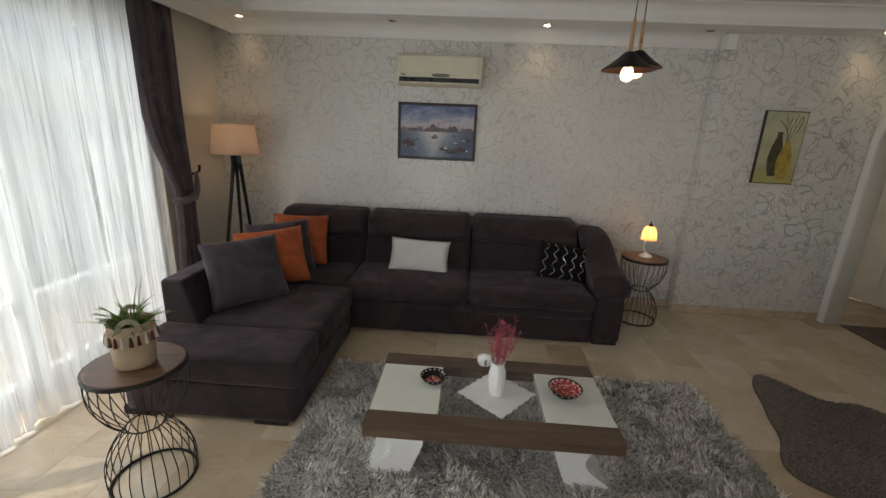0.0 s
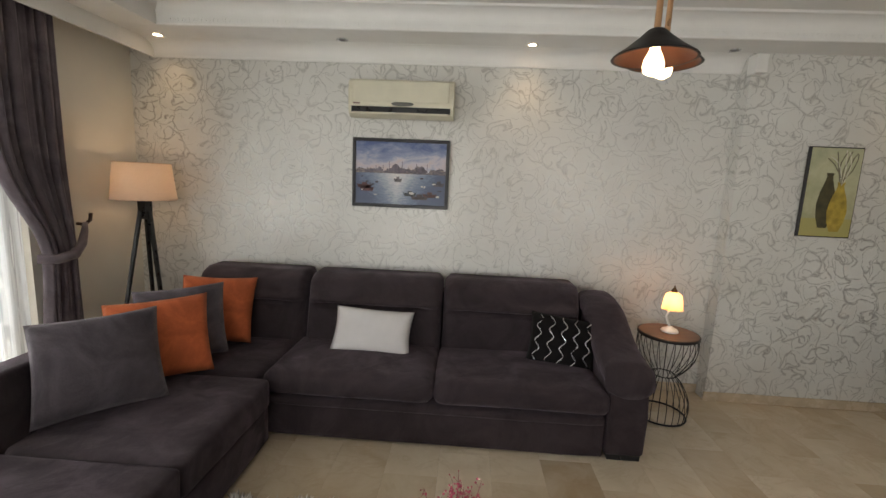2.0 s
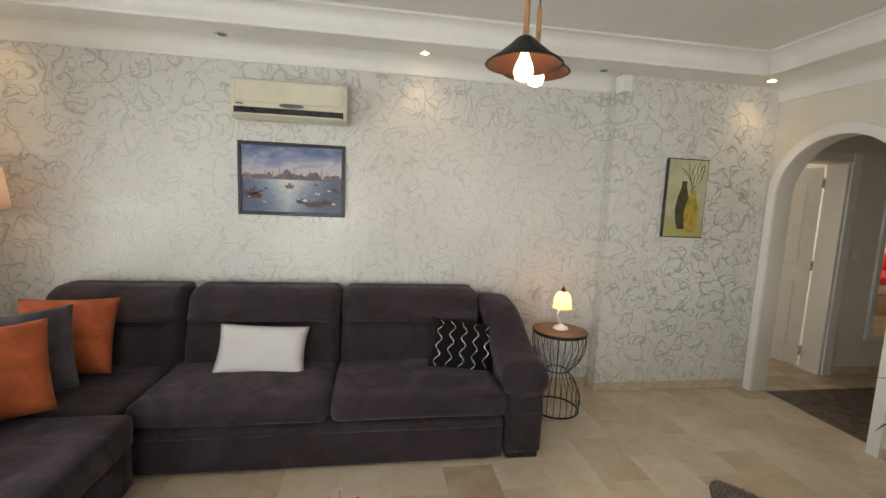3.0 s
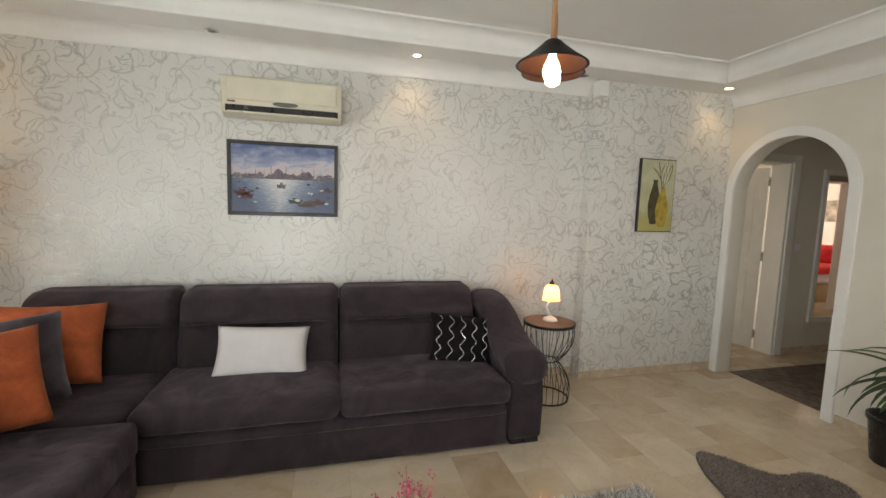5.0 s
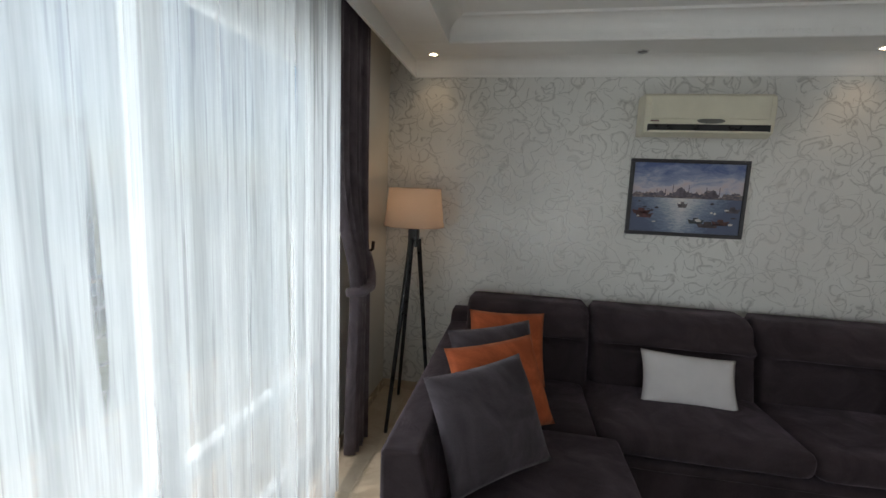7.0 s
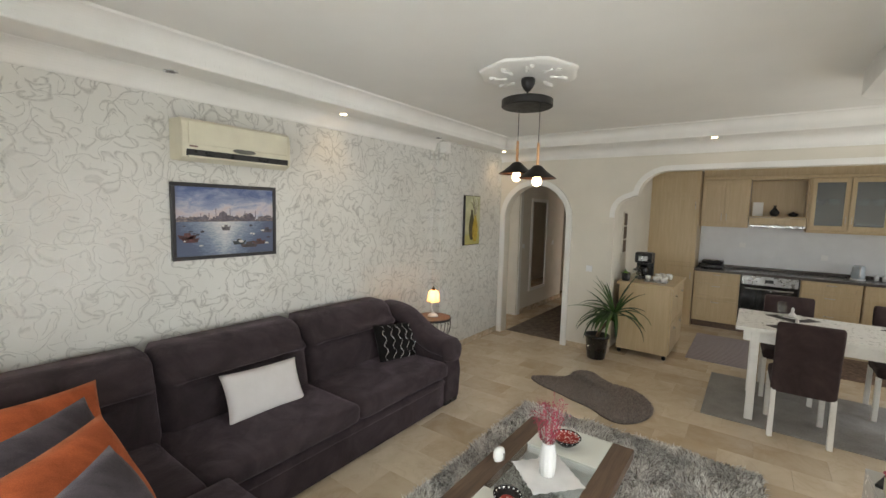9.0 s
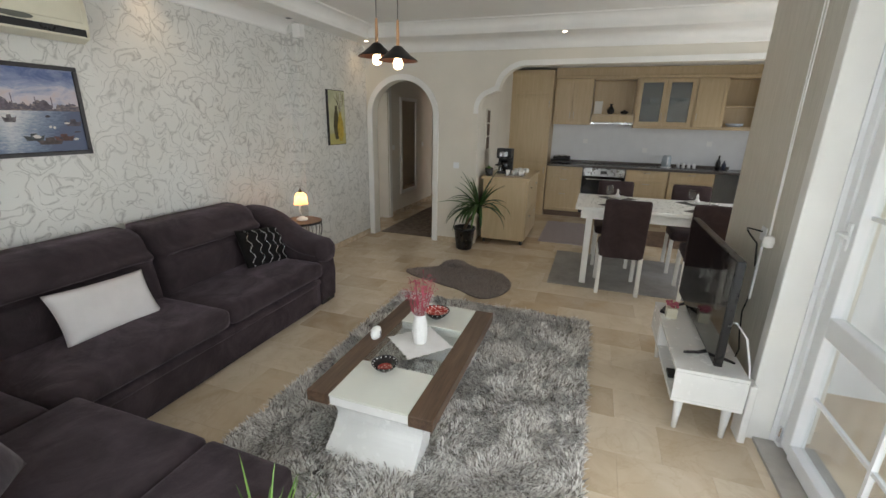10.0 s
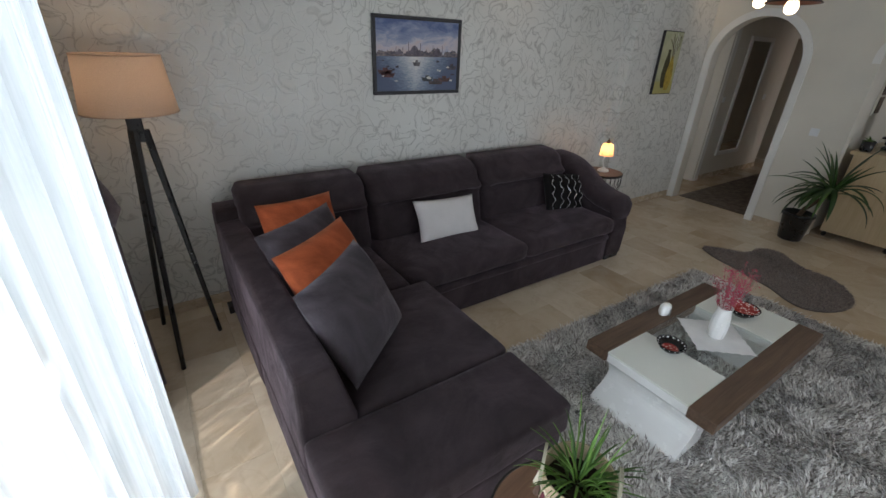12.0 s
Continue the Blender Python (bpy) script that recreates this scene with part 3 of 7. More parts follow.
def backrest(x0, x1, seed):
    """A raked back cushion with a stitched fold across its front."""
    b = bmesh.new()
    nx, nz = 26, 54
    front, rear = {}, {}
    for i in range(nx + 1):
        for j in range(nz + 1):
            u, v = i / nx, j / nz
            x = x0 + (x1 - x0) * u
            z = 0.40 + 0.527 * v
            eu = min(u, 1 - u) * (x1 - x0)
            ev = min(v, 1 - v) * 0.54
            rnd = 1 - max(0, 1 - eu / 0.05) ** 2
            top = 1 - max(0, 1 - (1 - v) * 0.54 / 0.07) ** 2
            y = 3.90 + 0.13 * v
            bul = 0.045 * math.sin(math.pi * min(1, max(0, v * 1.02))) ** 0.7 * (0.6 + 0.4 * math.sin(math.pi * u))
            fold = 0.060 * math.exp(-((v - 0.585) / 0.026) ** 2) * max(0.0, min(1, (eu - 0.07) / 0.12))
            lip = 0.042 * math.exp(-((v - 0.665) / 0.055) ** 2)
            y += -bul * rnd + fold - lip * rnd + (1 - rnd) * 0.05 + (1 - top) * 0.08
            z -= (1 - rnd) * 0.025 * v
            q = Vector((x * 4 + seed, z * 4, seed))
            y += noise.noise(q) * 0.008
            front[i, j] = b.verts.new((x + (0.5 - u) * (1 - rnd) * 0.004, y, z - (1 - top) * 0.004))
            rear[i, j] = b.verts.new((x, 4.16 + 0.12 * v - (1 - rnd) * 0.05, z - (1 - rnd) * 0.01))
    for i in range(nx):
        for j in range(nz):
            b.faces.new((front[i, j], front[i + 1, j], front[i + 1, j + 1], front[i, j + 1]))
            b.faces.new((rear[i, j + 1], rear[i + 1, j + 1], rear[i + 1, j], rear[i, j]))
    for i in range(nx):
        b.faces.new((front[i, nz], front[i + 1, nz], rear[i + 1, nz], rear[i, nz]))
        b.faces.new((rear[i, 0], rear[i + 1, 0], front[i + 1, 0], front[i, 0]))
    for j in range(nz):
        b.faces.new((front[0, j + 1], rear[0, j + 1], rear[0, j], front[0, j]))
        b.faces.new((front[nx, j], rear[nx, j], rear[nx, j + 1], front[nx, j + 1]))
    return b


for i, (x0, x1) in enumerate(((-1.80, -0.945), (-0.935, 0.085), (0.095, 1.105))):
    part("back_cushion", backrest(x0, x1, i * 3.3), SOFA, sofa, smooth=True)
part("back_frame", soft(-1.93, 1.37, 4.12, 4.34, 0.035, 0.80, 0.03, 0, 5, 11, 0.002), SOFA, sofa, smooth=True)


def arm_rest():
    """The rolled arm: upright panel and a padded top that sweeps down to the front."""
    b = bmesh.new()
    n = 30
    rows = []
    for i in range(n + 1):
        t = i / n
        y = 4.26 - 0.92 * t
        top = 0.86 - 0.26 * (1 / (1 + math.exp(-(t - 0.50) * 9))) if t < 0.93 else 0.605 - (t - 0.93) * 1.1
        ring = []
        for k in range(16):
            a = 2 * math.pi * k / 16
            w = 0.15 - 0.02 * (1 - t)
            th = 0.075 + 0.014 * math.sin(math.pi * t)
            end = 1.0 if 0.03 < t < 0.97 else 0.55
            ring.append(b.verts.new((1.262 + w * end * math.copysign(abs(math.cos(a)) ** 0.65, math.cos(a)), y, top - 0.065 + th * end * math.copysign(abs(math.sin(a)) ** 0.75, math.sin(a)))))
        rows.append(ring)
    for p, q in zip(rows, rows[1:]):
        for k in range(16):
            j = (k + 1) % 16
            b.faces.new((p[k], q[k], q[j], p[j]))
    b.faces.new(rows[0])
    b.faces.new(list(reversed(rows[-1])))
    bmesh.ops.recalc_face_normals(b, faces=list(b.faces))
    return b


arm = part("armrest", prism([(3.37, 0.035), (3.355, 0.3), (3.39, 0.52), (3.6, 0.55), (3.9, 0.70), (4.2, 0.80), (4.33, 0.80), (4.33, 0.035)], "x", 1.15, 1.385), SOFA, sofa)
mod = arm.modifiers.new("edges", "BEVEL")
mod.width, mod.segments = 0.022, 3
part("arm_pad", arm_rest(), SOFA, arm, smooth=True)
# chaise with its side back
part("chaise_base", soft(-1.93, -0.905, 2.075, 3.285, 0.03, 0.262, 0.018, 0, 7, 14, 0.003), SOFA, sofa, smooth=True)
part("chaise_cushion", soft(-1.93, -0.885, 2.06, 2.474, 0.258, 0.435, 0.03, 0.006, 13, 15, 0.005), SOFA, sofa, smooth=True)
part("chaise_cushion", soft(-1.70, -0.885, 2.482, 3.28, 0.258, 0.437, 0.035, 0.012, 13, 16, 0.006), SOFA, sofa, smooth=True)
side = part("side_back", prism([(-1.93, 0.255), (-1.93, 0.715), (-1.775, 0.725), (-1.695, 0.435), (-1.695, 0.255)], "y", 2.475, 4.32), SOFA, sofa)
mod = side.modifiers.new("edges", "BEVEL")
mod.width, mod.segments = 0.02, 3
for x, y in ((-1.06, 2.10), (-1.86, 2.10), (1.27, 3.40), (1.27, 4.25), (-1.86, 4.2)):
    part("foot", box(x - 0.10, x + 0.10, y - 0.02, y + 0.07, 0.0, 0.055, 0.006), BLACKPL, sofa)


def place_pillow(name, mat, w, h, t, at, rx, rz, label, seed, roll=0.0, trim=None):
    ob = solo(name, pillow(w, h, t, seed), mat, label, "cushion", smooth=True)
    ob.matrix_basis = pose(*at, rx, 0, rz) @ pose(0, 0, 0, 0, roll, 0)
    return ob


place_pillow("throw_pillow", ORANGE, 0.50, 0.47, 0.19, (-1.495, 3.75, 0.69), -22, 14, "burnt orange velvet cushion in the sofa corner", 1, 2)
place_pillow("throw_pillow", GREYCUSH, 0.52, 0.47, 0.19, (-1.545, 3.44, 0.69), -26, 24, "grey velvet cushion between two orange cushions", 2, -5)
place_pillow("throw_pillow", ORANGE, 0.53, 0.48, 0.19, (-1.515, 3.205, 0.675), -30, 30, "burnt orange velvet cushion behind a grey one", 3, -4)
place_pillow("throw_pillow", GREYCUSH, 0.53, 0.49, 0.20, (-1.545, 2.835, 0.685), -30, 39, "large grey velvet cushion leaning on the chaise back", 4, -3)
place_pillow("lumbar_pillow", LINEN, 0.56, 0.32, 0.12, (-0.385, 3.78, 0.585), -28, 2, "pale off-white oblong cushion on the sofa seat", 5, 3)
seq = thing("sequin_pillow", (0.94, 3.82, 0.59), "black cushion with wavy silver sequin lines", "cushion")
part("cover", join(None, (lambda p: (p.transform(Matrix.Translation((0.94, 3.82, 0.59))), p)[1])(pillow(0.46, 0.36, 0.15, 6))), SEQUIN, seq, smooth=True)
for k in range(5):
    x = -0.17 + k * 0.083
    pts = [(0.94 + x + 0.017 * math.sin(v * 62 + k) + v * 0.03, 3.82 - 0.003 - 0.075 * ((1 - ((x + v * 0.03) / 0.23) ** 2) * (1 - (v / 0.18) ** 2)) ** 0.42 - 0.002, 0.59 + v) for v in [(-0.155 + 0.31 * i / 30) for i in range(31)]]
    part("sequin_line", tube(pts, 0.0035, 5), SILVER, seq)
seq.matrix_basis = pose(0.94, 3.80, 0.585, -26, 6, -6)


# ---- wall things over the sofa ----
ac = thing("air_conditioner", (-0.3, 4.39, 2.12), "cream wall-mounted split air conditioner, yellowed with age", "air conditioner")
CREAM = painted("cream_plastic", (0.70, 0.66, 0.52), 0.35, vary=0.04, bump=0)
body = prism([(4.385, 2.12), (4.25, 2.105), (4.20, 2.13), (4.19, 2.17), (4.185, 2.30), (4.20, 2.365), (4.23, 2.385), (4.385, 2.39)], "x", -0.69, 0.10)
body = part("housing", body, CREAM, ac)
mod = body.modifiers.new("edges", "BEVEL")
mod.width, mod.segments = 0.008, 3
part("front_panel", box(-0.655, 0.065, 4.178, 4.19, 2.215, 2.365, 0.006), CREAM, ac)
part("air_slot", box(-0.665, 0.075, 4.183, 4.22, 2.138, 2.182, 0.003), BLACKPL, ac, "dark air outlet")
part("louvre", box(-0.655, 0.065, 4.180, 4.196, 2.128, 2.142, 0.004), CREAM, ac)
badge = lathe([(0.0, 0), (0.06, 0.002), (0.085, 0.005), (0.0, 0.009)], (0, 0, 0), 20)
badge.transform(Matrix.Translation((-0.28, 4.186, 2.203)) @ Matrix.Rotation(radians(90), 4, "X") @ Matrix.Diagonal((1, 0.2, 1, 1)))
part("badge", badge, painted("grey_badge", (0.13, 0.13, 0.11), 0.4), ac, "grey oval badge")
part("logo_bar", box(-0.65, -0.60, 4.1745, 4.181, 2.196, 2.206), painted("logo_red", (0.2, 0.12, 0.1), 0.5), ac)


def canvas_sea():
    """A painted harbour: clouded dusk sky, a low far shore with domes, and water with the light on it."""
    k = Nodes("harbour_painting")
    sep = k.n("ShaderNodeSeparateXYZ")
    k.link(k.co, sep.inputs[0])
    x, z = sep.outputs["X"], sep.outputs["Z"]
    cloud = k.noise(6, 6, 0.62, k.scaled(1, 1, 2.2), 0.6)
    dab = k.noise(34, 3, 0.7, k.scaled(1, 1, 3))
    rise = k.math("ADD", k.math("MULTIPLY", z, 2.2), k.math("MULTIPLY", k.math("SUBTRACT", cloud, 0.5), 1.1))
    skyc = k.ramp(rise, [(0.0, (0.56, 0.45, 0.43)), (0.16, (0.52, 0.48, 0.53)), (0.34, (0.25, 0.29, 0.43)), (0.6, (0.08, 0.12, 0.27))])
    mid = k.math("MULTIPLY", k.math("ABSOLUTE", k.math("ADD", x, 0.03)), 2.0)
    lit = k.math("SUBTRACT", k.math("ADD", k.math("MULTIPLY", z, 1.3), 0.72), mid)
    seac = k.ramp(k.math("ADD", lit, k.math("MULTIPLY", k.math("SUBTRACT", dab, 0.5), 0.5)), [(0.05, (0.08, 0.105, 0.18)), (0.32, (0.20, 0.25, 0.34)), (0.52, (0.46, 0.48, 0.52)), (0.75, (0.74, 0.70, 0.65))])
    shore = k.ramp(dab, [(0.35, (0.06, 0.055, 0.085)), (0.55, (0.15, 0.12, 0.13)), (0.7, (0.36, 0.28, 0.25))])
    roof = k.noise(11, 4, 0.75, k.scaled(1, 1, 0))
    up = k.math("SUBTRACT", z, k.math("MULTIPLY", k.math("SUBTRACT", roof, 0.45), 0.16))
    c = k.mix(k.math("GREATER_THAN", z, 0.0), seac, shore)
    c = k.mix(k.math("GREATER_THAN", up, 0.025), c, skyc)
    k.set(Base_Color=c, Roughness=0.4)
    k.bump(dab, 0.25, 0.001)
    return k.m


pic = thing("framed_painting", (-0.31, 4.388, 1.698), "harbour painting in a dark wooden frame", "painting")
PX0, PX1, PZ0, PZ1 = -0.70, 0.078, 1.427, 1.97
FRAMEBLK = painted("frame_black", (0.022, 0.02, 0.024), 0.35)
for a in ((PX0, PX1, PZ1 - 0.026, PZ1), (PX0, PX1, PZ0, PZ0 + 0.026), (PX0, PX0 + 0.026, PZ0 + 0.026, PZ1 - 0.026), (PX1 - 0.026, PX1, PZ0 + 0.026, PZ1 - 0.026)):
    part("frame_bar", box(a[0], a[1], 4.360, 4.388, a[2], a[3], 0.004), FRAMEBLK, pic)
part("canvas", box(PX0 + 0.02, PX1 - 0.02, 4.370, 4.386, PZ0 + 0.02, PZ1 - 0.02), canvas_sea(), pic)
for bx, bz, bl, col in ((-0.29, -0.105, 0.13, (0.12, 0.045, 0.045)), (-0.27, -0.13, 0.12, (0.06, 0.045, 0.05)), (0.08, -0.16, 0.11, (0.06, 0.07, 0.075)), (0.16, -0.185, 0.15, (0.08, 0.06, 0.06)),
                        (0.24, -0.165, 0.12, (0.11, 0.05, 0.045)), (0.31, -0.075, 0.10, (0.08, 0.07, 0.09)), (-0.02, -0.05, 0.07, (0.16, 0.14, 0.15))):
    x, z = -0.31 + bx, 1.698 + bz
    hull = [(x - bl / 2, z + 0.014), (x - bl * 0.38, z - 0.016), (x + bl * 0.36, z - 0.017), (x + bl / 2, z + 0.018), (x + bl * 0.40, z + 0.012), (x + bl * 0.16, z + 0.010), (x + bl * 0.14, z + 0.028), (x - bl * 0.16, z + 0.026), (x - bl * 0.18, z + 0.008)]
    part("painted_boat", prism(hull, "y", 4.3685, 4.3705), painted("boat_paint_%d" % int(bl * 100 + bx * 100), col, 0.5, vary=0.3, scale=40), pic)

MOSQUE = painted("far_mosque", (0.16, 0.13, 0.16), 0.5, vary=0.3, scale=30)
for dx, w, h in ((-0.04, 0.055, 0.062), (0.17, 0.045, 0.05), (-0.17, 0.03, 0.035)):
    x, z = -0.31 + dx, 1.715
    part("painted_dome", prism([(x - w, z), (x - w, z + h * 0.35), (x - w * 0.6, z + h * 0.42), (x - w * 0.45, z + h * 0.75), (x, z + h), (x + w * 0.45, z + h * 0.75), (x + w * 0.6, z + h * 0.42), (x + w, z + h * 0.35), (x + w, z)], "y", 4.3688, 4.3702), MOSQUE, pic)
    for sgn in (-1, 1):
        part("painted_minaret", box(x + sgn * w * 0.95 - 0.0022, x + sgn * w * 0.95 + 0.0022, 4.3686, 4.3700, z, z + h * 1.3), MOSQUE, pic)
rng = random.Random(14)
for i in range(16):
    x, z = -0.31 + rng.choice((-0.28, -0.22, 0.1, 0.18, 0.25, 0.29)) + rng.uniform(-0.04, 0.04), 1.698 + rng.uniform(-0.19, -0.03)
    w, h = rng.uniform(0.008, 0.022), rng.uniform(0.004, 0.011)
    part("painted_dab", prism([(x - w, z), (x - w * 0.6, z - h), (x + w * 0.7, z - h * 0.8), (x + w, z + h * 0.4), (x, z + h)], "y", 4.3672, 4.3686), painted("dab_cream" if i % 2 else "dab_dark", (0.62, 0.58, 0.54) if i % 2 else (0.05, 0.045, 0.06), 0.5), pic)

art = thing("vase_picture", (2.885, NY2, 1.69), "narrow canvas print of two tall vases in olive and gold", "picture")
QX0, QX1, QZ0, QZ1 = 2.70, 3.07, 1.362, 2.018
part("canvas_block", box(QX0, QX1, NY2 - 0.032, NY2 - 0.002, QZ0, QZ1, 0.002, 1), FRAMEBLK, art)
k = Nodes("olive_print")
kz = k.n("ShaderNodeSeparateXYZ")
k.link(k.co, kz.inputs[0])
k.set(Base_Color=k.mix(k.math("GREATER_THAN", kz.outputs["Z"], -0.19), (0.42, 0.38, 0.14), k.ramp(k.math("ADD", k.noise(6, 4), k.math("MULTIPLY", kz.outputs["Z"], 0.6)), [(0.25, (0.34, 0.33, 0.18)), (0.6, (0.52, 0.52, 0.34)), (0.85, (0.38, 0.40, 0.25))])), Roughness=0.5)
part("print", box(QX0 + 0.008, QX1 - 0.008, NY2 - 0.0345, NY2 - 0.0325, QZ0 + 0.008, QZ1 - 0.008), k.m, art)


def vase_shape(cx, z0, h, w):
    pts = [(cx + w * f, z0 + h * t) for t, f in ((0, 0.45), (0.2, 0.85), (0.42, 1.0), (0.65, 0.8), (0.85, 0.42), (0.94, 0.3), (1, 0.42))]
    return pts + [(2 * cx - x, z) for x, z in reversed(pts)]


part("painted_vase", prism(vase_shape(2.86, QZ0 + 0.07, 0.40, 0.066), "y", NY2 - 0.0365, NY2 - 0.0345), painted("vase_dark", (0.075, 0.065, 0.025), 0.5, vary=0.2, scale=20), art)
part("painted_vase", prism(vase_shape(2.945, QZ0 + 0.045, 0.36, 0.070), "y", NY2 - 0.0385, NY2 - 0.0365), painted("vase_gold", (0.46, 0.33, 0.05), 0.45, vary=0.2, scale=20), art)
rng = random.Random(5)
for i in range(9):
    x, z = 2.945, QZ0 + 0.385
    pts = [(x, NY2 - 0.037, z)]
    a = radians(60 + i * 8)
    for s in range(6):
        x += 0.034 * math.cos(a)
        z += 0.042 * math.sin(a)
        a += rng.uniform(-0.35, 0.35)
        x = min(QX1 - 0.02, max(QX0 + 0.02, x))
        pts.append((x, NY2 - 0.037, min(z, QZ1 - 0.02)))
    part("painted_twig", tube(pts, 0.0030, 4), painted("twig_pale", (0.74, 0.71, 0.58), 0.6) if i % 3 == 0 else painted("twig_dark", (0.20, 0.18, 0.12), 0.6), art)

# ---- rugs ----


def tufts(n, place, length, lean, seed, width=0.006, jit=0.4, rise=None):
    """Yarn tufts as thin bent blades; place(k) gives a foot and an optional lean."""
    r = np.random.RandomState(seed)
    verts, faces = [], []
    for i in range(n):
        p = place(r)
        if p is None:
            continue
        x, y, z, lx, ly = p
        L = length * (1 + jit * r.uniform(-1, 1))
        a = math.atan2(ly, lx) + r.normal(0, 0.8)
        l = lean * (0.6 + 0.8 * r.rand())
        dx, dy = math.cos(a), math.sin(a)
        wx, wy = -dy * width * (0.6 + 0.8 * r.rand()), dx * width * (0.6 + 0.8 * r.rand())
        h = L * math.sqrt(max(0.05, 1 - l * l))
        k = len(verts)
        verts += [(x - wx, y - wy, z), (x + wx, y + wy, z), (x + dx * L * l * 0.4 - wx, y + dy * L * l * 0.4 - wy, z + h * 0.7), (x + dx * L * l * 0.4 + wx, y + dy * L * l * 0.4 + wy, z + h * 0.7),
                  (x + dx * L * l, y + dy * L * l, z + h)]
        faces += [(k, k + 1, k + 3, k + 2), (k + 2, k + 3, k + 4)]
    return verts, faces


def yarn(name, stops, rough=0.7):
    k = Nodes(name)
    isl = k.n("ShaderNodeNewGeometry").outputs["Random Per Island"]
    c = k.ramp(k.math("ADD", k.math("MULTIPLY", isl, 0.72), k.math("MULTIPLY", k.noise(5, 3), 0.32)), stops)
    k.set(Base_Color=c, Roughness=rough, Sheen_Weight=0.3)
    return k.m


RX0, RX1, RY0, RY1 = -0.89, 1.72, 0.98, 2.82
rug = thing("shag_rug", (0.4, 1.9, 0), "long-pile silver grey shag rug", "rug")
part("backing", box(RX0 + 0.02, RX1 - 0.02, RY0 + 0.02, RY1 - 0.02, 0.001, 0.012), painted("rug_back", (0.17, 0.16, 0.15), 0.9), rug)


def rug_place(r):
    x, y = r.uniform(RX0 + 0.02, RX1 - 0.02), r.uniform(RY0 + 0.02, RY1 - 0.02)
    v = noise.noise_vector(Vector((x * 5.5, y * 5.5, 3)))
    return x, y, 0.011, v.x * 2, v.y * 2


me = bpy.data.meshes.new("shag")
me.from_pydata(*(lambda q: (q[0], [], q[1]))(tufts(135000, rug_place, 0.046, 0.88, 3, 0.0037)))
me.materials.append(yarn("rug_yarn", [(0.22, (0.20, 0.18, 0.16)), (0.42, (0.50, 0.465, 0.425)), (0.6, (0.70, 0.665, 0.62)), (0.85, (0.90, 0.88, 0.84))]))
pile = new("shag", me)
pile.parent = rug
pile.matrix_parent_inverse = Matrix.Translation((-0.4, -1.9, 0))
tagged(pile, kind="stuff")

# faux hide with a wavy outline
hide_pts = [(x + 0.11, y) for x, y in [(2.22, 3.08), (2.08, 2.88), (2.02, 2.66), (1.95, 2.50), (1.90, 2.30), (1.79, 2.16), (1.74, 2.02), (1.83, 1.90), (2.00, 1.82), (2.17, 1.80), (2.36, 1.86), (2.52, 1.98), (2.60, 2.12), (2.58, 2.28), (2.68, 2.42),
            (2.80, 2.54), (2.78, 2.68), (2.66, 2.74), (2.52, 2.72), (2.42, 2.80), (2.34, 2.95)]]


def smooth_loop(pts, rounds=3):
    for _ in range(rounds):
        out = []
        for (ax, ay), (bx, by) in zip(pts, pts[1:] + pts[:1]):
            out += [(ax * 0.75 + bx * 0.25, ay * 0.75 + by * 0.25), (ax * 0.25 + bx * 0.75, ay * 0.25 + by * 0.75)]
        pts = out
    return pts


hide_loop = smooth_loop(hide_pts, 2)
hide = thing("hide_rug", (2.25, 2.4, 0), "grey-brown faux hide rug with a wavy outline", "rug")
part("backing", prism(hide_loop, "z", 0.001, 0.012), painted("hide_back", (0.14, 0.112, 0.098), 0.9), hide)


def inside(x, y, loop):
    c = False
    for (ax, ay), (bx, by) in zip(loop, loop[1:] + loop[:1]):
        if (ay > y) != (by > y) and x < (bx - ax) * (y - ay) / (by - ay) + ax:
            c = not c
    return c


def hide_place(r):
    x, y = r.uniform(1.82, 2.96), r.uniform(1.78, 3.1)
    return (x, y, 0.010, 0.6 + noise.noise(Vector((x * 4, y * 4, 0))), -0.4) if inside(x, y, hide_loop) else None


me = bpy.data.meshes.new("shag")
me.from_pydata(*(lambda q: (q[0], [], q[1]))(tufts(70000, hide_place, 0.018, 0.93, 4, 0.0024)))
me.materials.append(yarn("hide_fur", [(0.2, (0.12, 0.095, 0.082)), (0.5, (0.225, 0.178, 0.156)), (0.85, (0.31, 0.25, 0.222))]))
pile = new("shag", me)
pile.parent = hide
pile.matrix_parent_inverse = Matrix.Translation((-2.25, -2.4, 0))
tagged(pile, kind="stuff")

# ---- coffee table ----
TX0, TX1, TY0, TY1, TZ = -0.41, 0.82, 1.68, 2.365, 0.375
ct = thing("coffee_table", (0.2, 2.02, 0), "low walnut and white coffee table with a glass middle", "coffee table")
part("side_rail", box(TX0, TX1, TY1 - 0.125, TY1, TZ - 0.062, TZ, 0.003, 1), WALNUT, ct)
part("side_rail", box(TX0, TX1, TY0, TY0 + 0.125, TZ - 0.062, TZ, 0.003, 1), WALNUT, ct)
IVORY = painted("ivory_lacquer", (0.74, 0.75, 0.68), 0.14, vary=0.02, bump=0)
for x0, x1 in ((TX0 + 0.006, TX0 + 0.35), (TX1 - 0.35, TX1 - 0.006)):
    part("end_panel", box(x0, x1, TY0 + 0.126, TY1 - 0.126, TZ - 0.012, TZ - 0.001, 0.002, 1), IVORY, ct)
    part("end_box", box(x0 + 0.004, x1 - 0.002, TY0 + 0.127, TY1 - 0.127, TZ - 0.062, TZ - 0.014, 0.003, 1), LACQUER, ct)
gp = part("glass_top", box(TX0 + 0.351, TX1 - 0.351, TY0 + 0.126, TY1 - 0.126, TZ - 0.012, TZ - 0.004), GLASS, ct)
gp.visible_shadow = False


